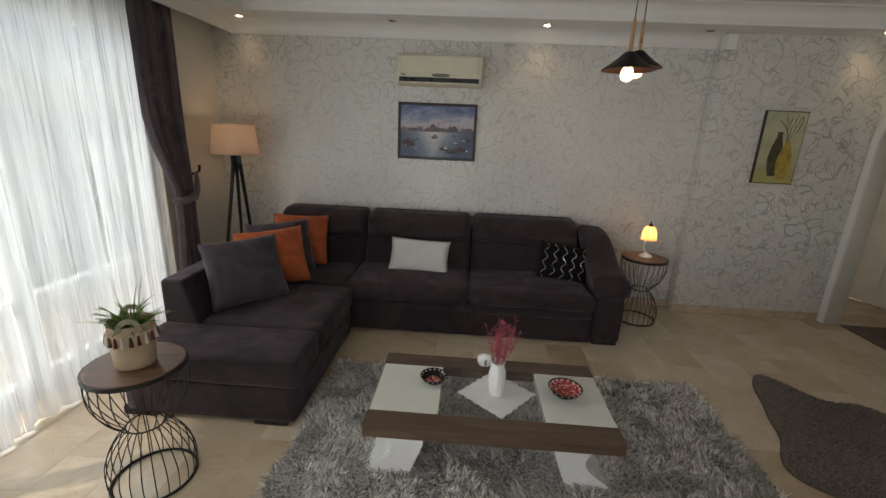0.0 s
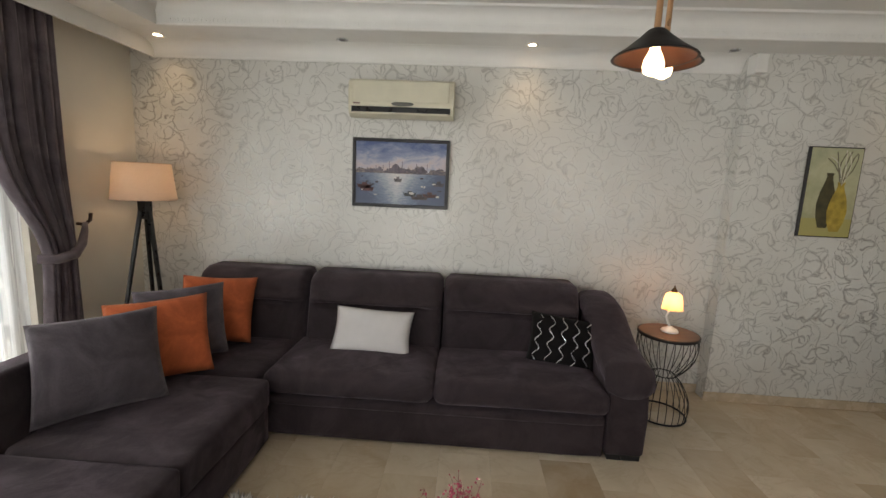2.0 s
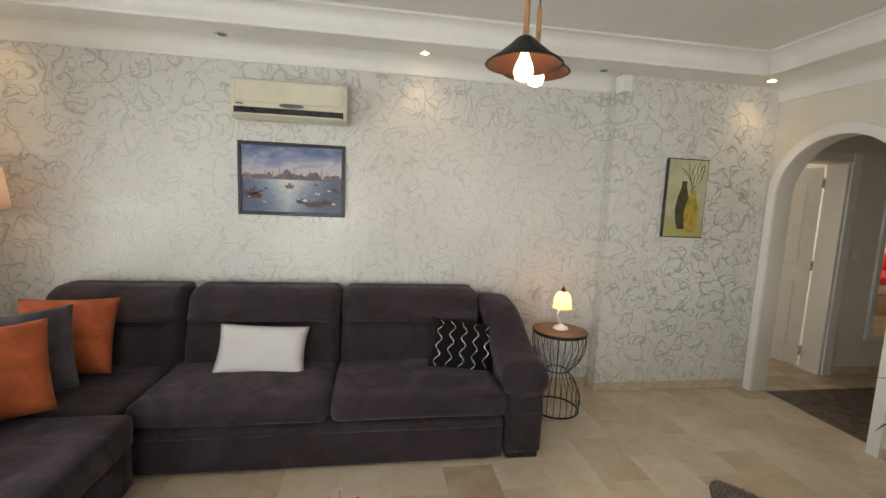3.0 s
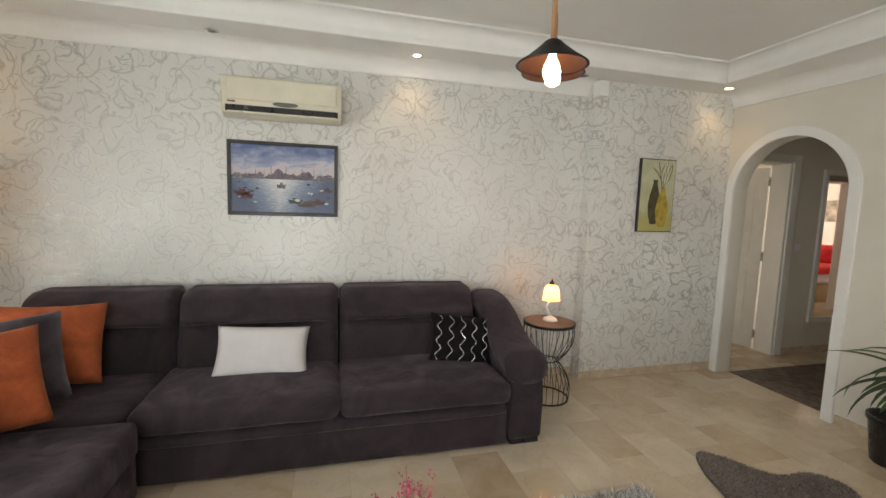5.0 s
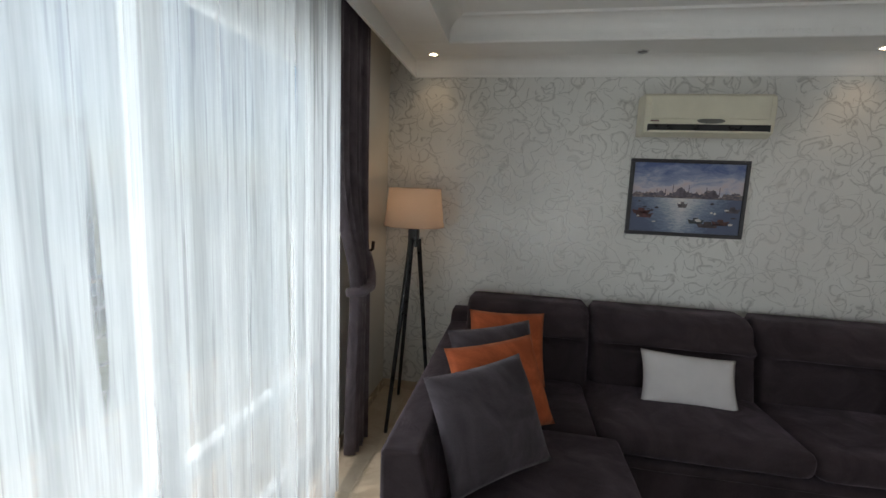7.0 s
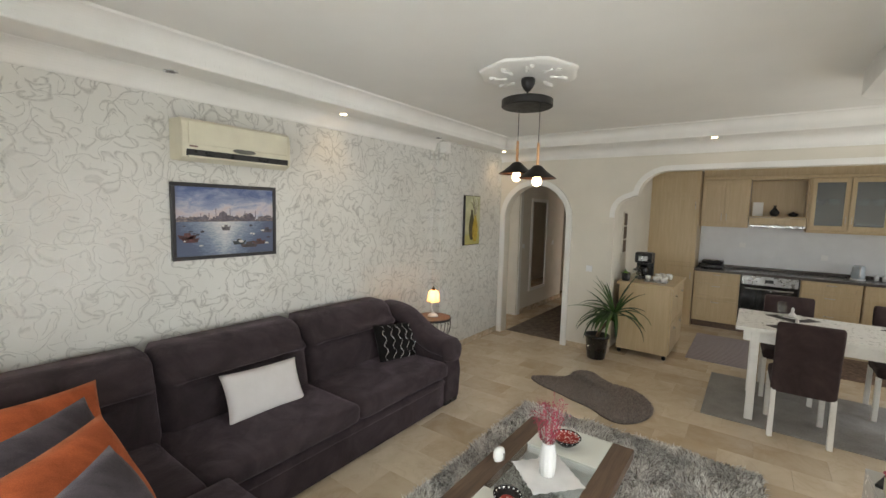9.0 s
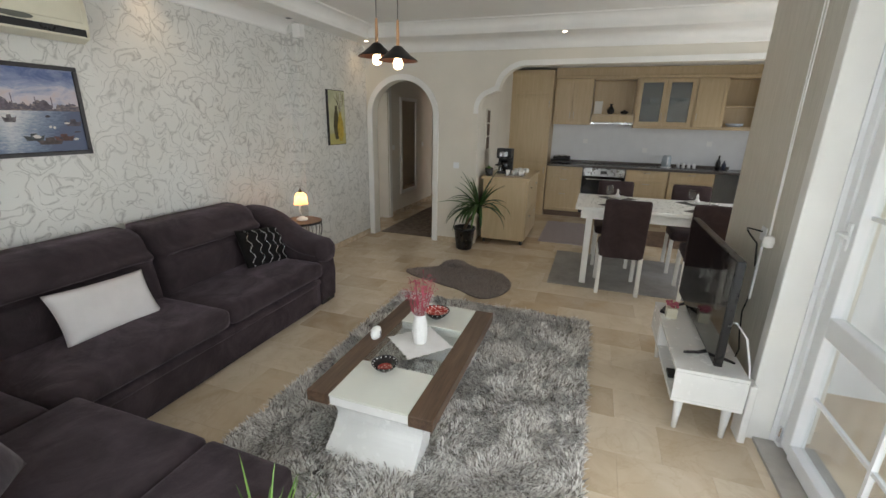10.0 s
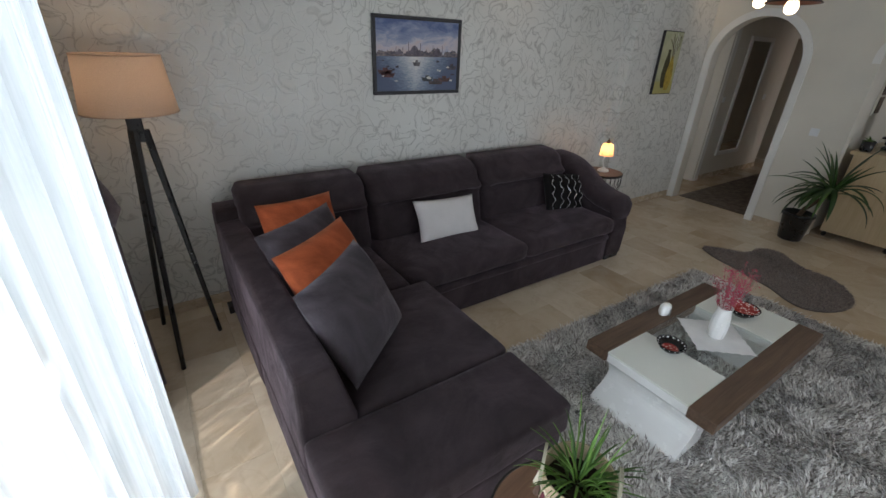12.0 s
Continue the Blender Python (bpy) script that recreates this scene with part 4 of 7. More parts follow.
def s_leg(x, sgn):
    """A waisted solid leg: out at the top, in at the waist, out at the foot, its inner side raked."""
    c = []
    for i in range(19):
        t = i / 18
        z = 0.012 + (TZ - 0.075) * t
        off = 0.075 * t + 0.12 * math.sin(math.pi * t) ** 1.4
        c.append((x + sgn * off, z))
    return prism(c + [(x + sgn * 0.33, c[-1][1]), (x + sgn * 0.31, 0.20), (x + sgn * 0.24, 0.012)], "y", TY0 + 0.10, TY1 - 0.09)


for x, s in ((TX0 - 0.03, 1), (TX1 + 0.02, -1)):
    part("leg", s_leg(x, s), LACQUER, ct)


# ---- wire side tables ----


def wire_table(height, r, label):
    t = thing("side_table", (0, 0, 0), label, "side table", "wire side tables")
    part("top", lathe([(r - 0.006, height - 0.018), (r, height - 0.015), (r, height - 0.004), (r - 0.004, height)], seg=48), ROUNDWOOD, t, "round brown wood top")
    part("top_ring", lathe([(r + 0.001, height - 0.026), (r + 0.007, height - 0.022), (r + 0.007, height - 0.004), (r + 0.001, height - 0.002)], seg=48, close=False), BLACK, t)
    bulge = []
    for i in range(25):
        u = i / 24
        z = 0.012 + (height - 0.03) * u
        if u < 0.5:
            v = u / 0.5
            rr = r * (0.40 + 0.50 * math.cos(v * math.pi / 2) ** 0.75 + 0.10 * math.sin(v * math.pi))
        else:
            v = (u - 0.5) / 0.5
            rr = r * (0.40 + 0.58 * math.sin(v * math.pi / 2) ** 0.8 + 0.10 * math.sin(v * math.pi))
        bulge.append((rr, z))
    for i in range(24):
        a = 2 * math.pi * i / 24
        part("wire", tube([(q * math.cos(a), q * math.sin(a), z) for q, z in bulge], 0.0026, 5), BLACK, t, smooth=True)
    for q, z, w in ((bulge[0][0], 0.008, 0.007), (r * 0.405, height * 0.5, 0.004)):
        part("ring", tube([(q * math.cos(2 * math.pi * i / 40), q * math.sin(2 * math.pi * i / 40), z) for i in range(40)], w, 6, closed=True), BLACK, t, smooth=True)
    return t


ta = wire_table(0.64, 0.20, "black hourglass wire side table with a round wood top")
ta.matrix_basis = pose(-1.45, 1.655, 0, 0, 0, 10)
tb = copy_thing(ta, pose(1.745, 3.99, 0, 0, 0, 4))
tagged(tb, "black hourglass wire side table beside the sofa arm")

# ---- curtains ----


def hanging(path, z0, z1, amp, waves, seed, rows=10, along="y", narrow=None):
    """A hanging cloth with upright folds along a straight line."""
    a, c, fix = path
    b = bmesh.new()
    n = int(abs(c - a) * waves * 10)
    r = random.Random(seed)
    ph = [r.uniform(0, 6.28) for _ in range(6)]
    grid = []
    for j in range(rows + 1):
        t = j / rows
        row = []
        for i in range(n + 1):
            s = a + (c - a) * i / n
            k = 2 * math.pi * waves
            off = amp * (math.sin(s * k + ph[0] + 0.8 * math.sin(s * 2.1 + ph[1])) * 0.6 + math.sin(s * k * 2.3 + ph[2]) * 0.25 + math.sin(s * k * 0.37 + ph[3] + t * 0.4) * 0.4)
            off *= 0.75 + 0.45 * t
            s2, extra = narrow(s, t) if narrow else (s, 0)
            z = z1 + (z0 - z1) * t
            p = (fix + off + extra, s2, z) if along == "y" else (s2, fix + off + extra, z)
            row.append(b.verts.new(p))
        grid.append(row)
    for p, q in zip(grid, grid[1:]):
        for i in range(n):
            b.faces.new((p[i], p[i + 1], q[i + 1], q[i]))
    return b


def tucked(s, t):
    """Leads the sheer's end back behind the drape."""
    u = max(0.0, min(1.0, (s - 3.02) / 0.24))
    return s, -0.15 * u * u * (3 - 2 * u)


solo("sheer_curtain", hanging((0.16, 3.42, -2.345), 0.012, 2.72, 0.030, 7.5, 1, narrow=tucked), SHEER, "white floor-length sheer curtain over the balcony window", "curtain", smooth=True)
solo("sheer_curtain", hanging((-2.26, -0.80, 0.15), 0.012, 2.62, 0.028, 7.5, 2, along="x"), SHEER, "white sheer curtain drawn beside the balcony door", "curtain", smooth=True)


def tied(s, t):
    """Gathers the drape towards the wall at the tie, and lets it fall below."""
    z = 2.72 + (0.012 - 2.72) * t
    g = math.exp(-((z - 1.06) / 0.42) ** 2)
    u = (s - 3.02) / (3.50 - 3.02)
    top = 3.19 + 0.46 * u
    tie = 3.46 + 0.20 * u
    low = 3.40 + 0.27 * u
    if z < 1.06:
        g = math.exp(-((z - 1.06) / 0.5) ** 2)
        return low * (1 - g) + tie * g, 0.03
    return top * (1 - g) + tie * g, 0.02 * (1 - g) + 0.03 * g


drape = thing("drape", (-2.36, 3.4, 0), "dark grey-brown drape tied back at the window", "curtain")
dr = part("cloth", hanging((3.02, 3.50, -2.455), 0.012, 2.72, 0.032, 16, 5, 40, narrow=tied), DRAPE, drape, smooth=True)
mod = dr.modifiers.new("cloth", "SOLIDIFY")
mod.thickness = 0.006
part("tieback", tube([(-2.46, 3.43, 1.05), (-2.39, 3.50, 1.045), (-2.375, 3.60, 1.06), (-2.40, 3.69, 1.12), (-2.44, 3.76, 1.20), (-2.46, 3.79, 1.25)], [0.03, 0.034, 0.034, 0.028, 0.022, 0.016], 8), DRAPE, drape, smooth=True)
part("tie_hook", tube([(-2.53, 3.80, 1.24), (-2.47, 3.80, 1.24), (-2.44, 3.81, 1.27), (-2.44, 3.82, 1.32)], 0.012, 8), painted("hook_bronze", (0.05, 0.03, 0.025), 0.35, 0.6), drape, "bronze hook")

# ---- floor lamp ----
fl = thing("floor_lamp", (-2.17, 3.95, 0), "black tripod floor lamp with a beige drum shade", "floor lamp")
hub = (-2.215, 4.05, 1.36)
k = Nodes("shade_cloth")
tl, df, mx = k.n("ShaderNodeBsdfTranslucent"), k.n("ShaderNodeBsdfDiffuse"), k.n("ShaderNodeMixShader")
wv = k.ramp(k.noise(300, 2), [(0.3, (0.50, 0.41, 0.35)), (0.7, (0.62, 0.52, 0.45))])
k.link(wv, tl.inputs[0])
k.link(wv, df.inputs[0])
mx.inputs[0].default_value = 0.5
k.link(tl.outputs[0], mx.inputs[1])
k.link(df.outputs[0], mx.inputs[2])
k.link(mx.outputs[0], k.out.inputs[0])
part("shade", lathe([(0.215, 1.42), (0.185, 1.69)], (hub[0], hub[1], 0), 40, close=False), k.m, fl, "beige fabric shade", smooth=True)
for z, r in ((1.42, 0.216), (1.69, 0.186)):
    part("shade_rim", tube([(hub[0] + r * math.cos(2 * math.pi * i / 40), hub[1] + r * math.sin(2 * math.pi * i / 40), z) for i in range(40)], 0.003, 5, closed=True), painted("shade_rim", (0.5, 0.38, 0.3), 0.6), fl)
part("hub", box(hub[0] - 0.035, hub[0] + 0.035, hub[1] - 0.035, hub[1] + 0.035, 1.27, 1.42, 0.006), BLACKPL, fl)
for x, y in ((-2.29, 3.72), (-2.05, 4.02), (-2.36, 4.28)):
    d = Vector((x - hub[0], y - hub[1], 0)).normalized() * 0.04
    part("leg", rod((x, y, 0), (hub[0] + d.x, hub[1] + d.y, 1.33), 0.013, 0.019, 6), BLACKPL, fl)
part("bulb", lathe([(0.006, 1.47), (0.028, 1.49), (0.034, 1.52), (0.026, 1.555), (0.006, 1.57)], (hub[0], hub[1], 0), 16), glow("warm_bulb_dim", (1.0, 0.72, 0.45), 10.0), fl, smooth=True)

fl_light = new("floor_lamp_bulb", bpy.data.lights.new("floor_lamp_bulb", "POINT"))
fl_light.data.energy, fl_light.data.color, fl_light.data.shadow_soft_size = 0.9, (1, 0.66, 0.36), 0.03
fl_light.location = (hub[0], hub[1], 1.60)

# ---- ceiling lamp, rosette and spotlights ----
LX, LY = 0.905, 2.55
b = lathe([(0.33, 2.799), (0.325, 2.785), (0.30, 2.782), (0.285, 2.772), (0.25, 2.775), (0.22, 2.768), (0.17, 2.775), (0.12, 2.765), (0.07, 2.768)], (LX, LY, 0), 48,
          wob=lambda a, z: 1 + (0.075 * abs(math.cos(a * 4)) ** 3 if z > 2.781 else 0.04 * math.cos(a * 8)))
for i in range(8):
    a = i * math.pi / 4 + 0.39
    b = rod((LX + 0.15 * math.cos(a), LY + 0.15 * math.sin(a), 2.77), (LX + 0.24 * math.cos(a), LY + 0.24 * math.sin(a), 2.770), 0.012, 0.006, 8, b)
    b = rod((LX + 0.20 * math.cos(a + 0.2), LY + 0.20 * math.sin(a + 0.2), 2.772), (LX + 0.27 * math.cos(a + 0.13), LY + 0.27 * math.sin(a + 0.13), 2.770), 0.006, 0.014, 6, b)
solo("ceiling_rosette", b, PLASTER, "white moulded plaster ceiling rosette", "ceiling rosette", smooth=True)

pend = thing("pendant_lamp", (LX, LY, 2.79), "black pendant lamp with two flared metal shades", "pendant lamp")
part("canopy", lathe([(0.045, 2.765), (0.05, 2.75), (0.045, 2.72), (0.028, 2.69), (0.012, 2.675)], (LX, LY, 0), 24), BLACK, pend, smooth=True)
part("stem", rod((LX, LY, 2.61), (LX, LY, 2.69), 0.006), BLACK, pend)
part("disc", lathe([(0.17, 2.565), (0.18, 2.57), (0.18, 2.615), (0.17, 2.62), (0.02, 2.622)], (LX, LY, 0), 40), BLACK, pend, "round black wooden disc")
COPPER = painted("copper_tube", (0.62, 0.36, 0.20), 0.3, 0.85, bump=0)
BULB = glow("lit_bulb", (1.0, 0.72, 0.42), 7.0)
# bulb glow on the black metal, put into the lining's colour
SHADEIN = painted("shade_glow_inside", (0.13, 0.055, 0.035), 0.45)
for x, y, z in ((LX + 0.02, LY + 0.07, 2.09), (LX - 0.10, LY - 0.145, 2.045)):
    part("wire", rod((x, y, z + 0.24), (x, y, 2.57), 0.0028, seg=6), BLACK, pend)
    part("socket_tube", rod((x, y, z + 0.075), (x, y, z + 0.25), 0.011, 0.009, 12), COPPER, pend, "brushed copper tube")
    sh = part("shade", lathe([(0.022, z + 0.10), (0.03, z + 0.095), (0.05, z + 0.075), (0.09, z + 0.042), (0.125, z + 0.018), (0.13, z + 0.012), (0.122, z + 0.014), (0.088, z + 0.036), (0.046, z + 0.068), (0.02, z + 0.085)], (x, y, 0), 32), BLACK, pend, "flared black metal shade", smooth=True)
    part("lining", lathe([(0.12, z + 0.0125), (0.088, z + 0.0335), (0.047, z + 0.064), (0.02, z + 0.08)], (x, y, 0), 32, close=False), SHADEIN, sh, "inside coloured copper-brown for the bulb's glow", smooth=True)
    part("bulb", lathe([(0.012, z + 0.06), (0.016, z + 0.038), (0.028, z + 0.012), (0.033, z - 0.010), (0.027, z - 0.031), (0.009, z - 0.041)], (x, y, 0), 16), BULB, sh, "lit bulb", smooth=True)

SPOTLIT = glow("lit_spot", (1.0, 0.78, 0.5), 16.0)
for i, (x, y, lit) in enumerate(((-2.15, 4.20, 1), (-0.74, 4.20, 0), (0.645, 4.20, 1), (2.05, 4.20, 0), (3.42, 4.08, 1), (3.36, 1.59, 1), (1.45, 0.58, 1), (-0.6, 0.45, 1))):
    sp = thing("recessed_spotlight", (x, y, 2.65), "small recessed ceiling spotlight, switched on" if lit else "small recessed ceiling spotlight, switched off", "spotlight", "spotlights")
    part("rim", lathe([(0.030, 2.649), (0.042, 2.6465), (0.042, 2.644), (0.028, 2.6445)], (x, y, 0), 24, close=False), SILVER, sp, smooth=True)
    part("lens", lathe([(0.001, 2.6455), (0.029, 2.6455), (0.029, 2.6485)], (x, y, 0), 20), SPOTLIT if lit else painted("dark_lens", (0.2, 0.2, 0.2), 0.2), sp)
    if lit:
        lamp = new("spot_beam", bpy.data.lights.new("spot_beam", "SPOT"))
        lamp.data.energy, lamp.data.color, lamp.data.spot_size, lamp.data.spot_blend, lamp.data.shadow_soft_size = 2.7, (1, 0.70, 0.38), radians(100), 0.8, 0.03
        lamp.matrix_basis = look((x, y, 2.635), (x, y, 0) if y < 4 else (x, y + 0.06, 2.2))

# ---- things on the tables ----
_fit["m"] = Matrix.Translation((0.03, 0.06, 0.036))
lampb = thing("table_lamp", (1.72, 3.93, 0.605), "small white table lamp with a lit frosted tulip shade", "table lamp")
part("foot", lathe([(0.055, 0.606), (0.06, 0.612), (0.05, 0.628), (0.035, 0.634), (0.02, 0.645), (0.012, 0.65)], (1.72, 3.93, 0), 24), PLASTER, lampb, smooth=True)
part("stem", tube([(1.72, 3.93, 0.645), (1.70, 3.93, 0.68), (1.685, 3.93, 0.72), (1.70, 3.93, 0.755), (1.73, 3.93, 0.78), (1.755, 3.93, 0.83), (1.75, 3.93, 0.89), (1.72, 3.93, 0.925)], 0.008, 8), PLASTER, lampb, smooth=True)
k = Nodes("lit_shade")
em, tl, ad = k.n("ShaderNodeEmission"), k.n("ShaderNodeBsdfTranslucent"), k.n("ShaderNodeAddShader")
em.inputs[0].default_value, em.inputs[1].default_value = (1.0, 0.58, 0.32, 1), 0.35
tl.inputs[0].default_value = (0.72, 0.42, 0.22, 1)
k.link(em.outputs[0], ad.inputs[0])
k.link(tl.outputs[0], ad.inputs[1])
k.link(ad.outputs[0], k.out.inputs[0])
LITSHADE = k.m
glowlamp = new("lamp_bulb", bpy.data.lights.new("lamp_bulb", "POINT"))
glowlamp.data.energy, glowlamp.data.color, glowlamp.data.shadow_soft_size = 1.3, (1, 0.56, 0.27), 0.025
glowlamp.location = (1.75, 3.99, 0.875)
part("shade", lathe([(0.072, 0.775), (0.066, 0.80), (0.062, 0.85), (0.05, 0.885), (0.022, 0.905)], (1.72, 3.93, 0), 32, close=False, wob=lambda a, z: 1 + (0.06 if z < 0.79 else 0.02) * math.cos(a * 8)), LITSHADE, lampb, "lit amber glass shade", smooth=True)
part("cap", lathe([(0.024, 0.903), (0.018, 0.918), (0.006, 0.935), (0.004, 0.95)], (1.72, 3.93, 0), 16), painted("bronze", (0.10, 0.06, 0.03), 0.35, 0.8), lampb, smooth=True)

_fit["m"] = Matrix()
# vase with dried flowers on a lace doily
solo("lace_doily", (lambda p: (p.transform(pose(0.24, 2.01, TZ, 0, 0, 4)), p)[1])(prism([(0.21 * f * math.cos(radians(a)) * 1.0, 0.21 * f * math.sin(radians(a))) for a, f in
     [(i * 3.0, (1 / (abs(math.cos(radians(i * 3.0))) + abs(math.sin(radians(i * 3.0))))) * (1 + 0.025 * math.cos(radians(i * 3.0 * 20)))) for i in range(120)]], "z", 0.0005, 0.0025)),
     painted("lace", (0.78, 0.77, 0.75), 0.9, bump=0.5, fine=500), "white lace doily on the coffee table", "doily")
vase = thing("flower_vase", (0.235, 2.008, TZ), "ribbed white vase with dried pink flowers", "vase")
part("jar", lathe([(0.034, 0.003), (0.041, 0.012), (0.046, 0.07), (0.044, 0.13), (0.037, 0.165), (0.034, 0.18), (0.039, 0.196), (0.035, 0.196), (0.031, 0.175)], (0.235, 2.008, TZ), 48, wob=lambda a, z: 1 + (0.035 * math.cos(a * 12) if z < 0.15 else 0)), LACQUER, vase, smooth=True)
STEMP, BUD = painted("dried_stem", (0.30, 0.10, 0.10), 0.8), painted("dried_pink", (0.50, 0.075, 0.13), 0.8, vary=0.2, scale=60)
rng = random.Random(8)
for i in range(22):
    a = rng.uniform(0, 6.28)
    sp = rng.uniform(0.03, 0.115)
    h = rng.uniform(0.31, 0.46)
    tip = Vector((0.235 + sp * math.cos(a), 2.008 + sp * math.sin(a), TZ + h))
    st = Vector((0.235 + 0.012 * math.cos(a), 2.008 + 0.012 * math.sin(a), TZ + 0.12))
    b = tube([st, st.lerp(tip, 0.5) + Vector((0, 0, 0.015)), tip], 0.0013, 4)
    bb = bmesh.new()
    for j in range(26):
        f = rng.uniform(0.35, 1.02)
        q = st.lerp(tip, f)
        d = Vector((rng.uniform(-1, 1), rng.uniform(-1, 1), rng.uniform(-0.3, 1))).normalized() * rng.uniform(0.006, 0.028) * f
        b = tube([q, q + d], 0.0007, 3, b)
        s = bmesh.new()
        bmesh.ops.create_icosphere(s, subdivisions=1, radius=rng.uniform(0.0022, 0.0042), matrix=Matrix.Translation(q + d))
        bb = join(bb, s)
    sprig = part("sprig", b, STEMP, vase)
    part("blossom", bb, BUD, sprig)


def bowl(name, x, y, r, inner, label, deep=False):
    t = thing(name, (x, y, TZ), label, "bowl")
    part("shell", lathe([(0.001, 0.001), (r * 0.45, 0.001), (r * 0.5, 0.006), (r * 0.8, r * 0.3), (r, r * 0.62), (r * 0.97, r * 0.63), (r * 0.9, r * 0.52)], (x, y, TZ), 32, close=False), painted("glazed_black", (0.012, 0.008, 0.008), 0.15, bump=0), t, smooth=True)
    part("glaze", lathe([(r * 0.93, r * 0.58), (r * 0.78, r * 0.34), (r * 0.4, r * 0.12), (0.001, r * 0.1)], (x, y, TZ), 32, close=False), painted("glazed_black", (0.012, 0.008, 0.008)) if deep else inner, t, "glazed inside", smooth=True)
    if deep:
        part("bottom_glaze", lathe([(r * 0.6, r * 0.23), (r * 0.4, r * 0.135), (0.001, r * 0.115)], (x, y, TZ), 28, close=False), inner, t, "red patterned bottom", smooth=True)
    for i in range(16):
        a = i * math.pi / 8
        s = bmesh.new()
        bmesh.ops.create_icosphere(s, subdivisions=1, radius=r * 0.068, matrix=Matrix.Translation((x + r * 0.9 * math.cos(a), y + r * 0.9 * math.sin(a), TZ + r * 0.53)))
        part("glaze_dot", s, LACQUER, t)


k = Nodes("red_glaze")
vor = k.n("ShaderNodeTexVoronoi")
vor.inputs["Scale"].default_value = 75
k.link(k.co, vor.inputs["Vector"])
k.set(Base_Color=k.ramp(vor.outputs["Distance"], [(0.2, (0.86, 0.64, 0.56)), (0.42, (0.42, 0.055, 0.045)), (0.75, (0.30, 0.04, 0.035))]), Roughness=0.2)
bowl("ceramic_bowl", -0.105, 2.075, 0.074, k.m, "small black ceramic bowl with a red patterned inside", True)
bowl("ceramic_bowl", 0.605, 2.035, 0.090, k.m, "ceramic bowl with a bright red inside on the white table end")
b = lathe([(0.02, 0.001), (0.034, 0.008), (0.042, 0.03), (0.036, 0.055), (0.018, 0.066), (0.004, 0.068)], (0, 0, 0), 24)
b.transform(pose(0.187, 2.285, TZ, 0, 0, 0) @ Matrix.Diagonal((1.15, 0.75, 1.2, 1)))
egg = thing("egg_ornament", (0.187, 2.285, TZ), "white egg-shaped ornament on the coffee table rail", "ornament")
part("shell", b, LACQUER, egg, smooth=True)
part("slit", box(0.182, 0.194, 2.250, 2.263, TZ + 0.012, TZ + 0.055, 0.003), painted("slit_grey", (0.25, 0.25, 0.25), 0.5), egg)

# basket with a spiky green plant on the near side table
PXc, PYc, PZc = -1.445, 1.655, 0.641
pot = thing("basket_planter", (PXc, PYc, PZc), "beige woven basket with tassels holding a green plant", "potted plant")
k = Nodes("woven_basket")
wv = k.n("ShaderNodeTexWave", bands_direction="Z")
wv.inputs["Scale"].default_value, wv.inputs["Distortion"].default_value = 60, 3
k.link(k.co, wv.inputs["Vector"])
k.set(Base_Color=k.mix(0.5, k.ramp(wv.outputs["Fac"], [(0.2, (0.40, 0.29, 0.17)), (0.8, (0.66, 0.53, 0.36))]), k.ramp(k.noise(14, 4), [(0.3, (0.45, 0.34, 0.21)), (0.7, (0.70, 0.58, 0.42))])), Roughness=0.85)
k.bump(wv.outputs["Fac"], 0.6, 0.003)
part("basket", lathe([(0.074, 0.0), (0.081, 0.012), (0.087, 0.10), (0.090, 0.205), (0.092, 0.212), (0.087, 0.212), (0.083, 0.18), (0.080, 0.165)], (PXc, PYc, PZc), 36, wob=lambda a, z: 1 + 0.02 * math.cos(3 * a + z * 20)), k.m, pot, smooth=True)
part("soil", lathe([(0.081, 0.165), (0.05, 0.175), (0.001, 0.178)], (PXc, PYc, PZc), 20, close=False), painted("soil", (0.035, 0.022, 0.014), 0.95, vary=0.3, scale=60, bump=0.8), pot)
for s in (1, -1):
    a0 = radians(125)
    pts = []
    for i in range(13):
        t = math.pi * i / 12
        w = 0.048 * math.cos(t)
        pts.append((PXc + s * 0.09 * math.cos(a0) - w * math.sin(a0), PYc + s * 0.09 * math.sin(a0) + w * math.cos(a0), PZc + 0.195 + 0.06 * math.sin(t)))
    b = bmesh.new()
    nrm = Vector((math.cos(a0), math.sin(a0), 0)) * 0.004
    cen = Vector((PXc + s * 0.09 * math.cos(a0), PYc + s * 0.09 * math.sin(a0), PZc + 0.195))
    rows = []
    for p in pts:
        p = Vector(p)
        q = cen + (p - cen) * 0.62
        rows.append([b.verts.new(p + nrm), b.verts.new(q + nrm), b.verts.new(q - nrm), b.verts.new(p - nrm)])
    for p, q in zip(rows, rows[1:]):
        for i in range(4):
            b.faces.new((p[i], p[(i + 1) % 4], q[(i + 1) % 4], q[i]))
    bmesh.ops.recalc_face_normals(b, faces=list(b.faces))
    part("handle", b, painted("felt_handle", (0.40, 0.37, 0.27), 0.9), pot, "pale felt handle")
TASSEL = [painted("tassel_plum", (0.16, 0.03, 0.05), 0.9), painted("tassel_cream", (0.72, 0.64, 0.52), 0.9), painted("tassel_brown", (0.12, 0.07, 0.05), 0.9)]
for i in range(20):
    a = 2 * math.pi * i / 20
    r = 0.097
    part("tassel", rod((PXc + r * math.cos(a), PYc + r * math.sin(a), PZc + 0.125), (PXc + r * 0.97 * math.cos(a), PYc + r * 0.97 * math.sin(a), PZc + 0.168), 0.009, 0.0035, 7), TASSEL[(i * 7) % 3], pot)
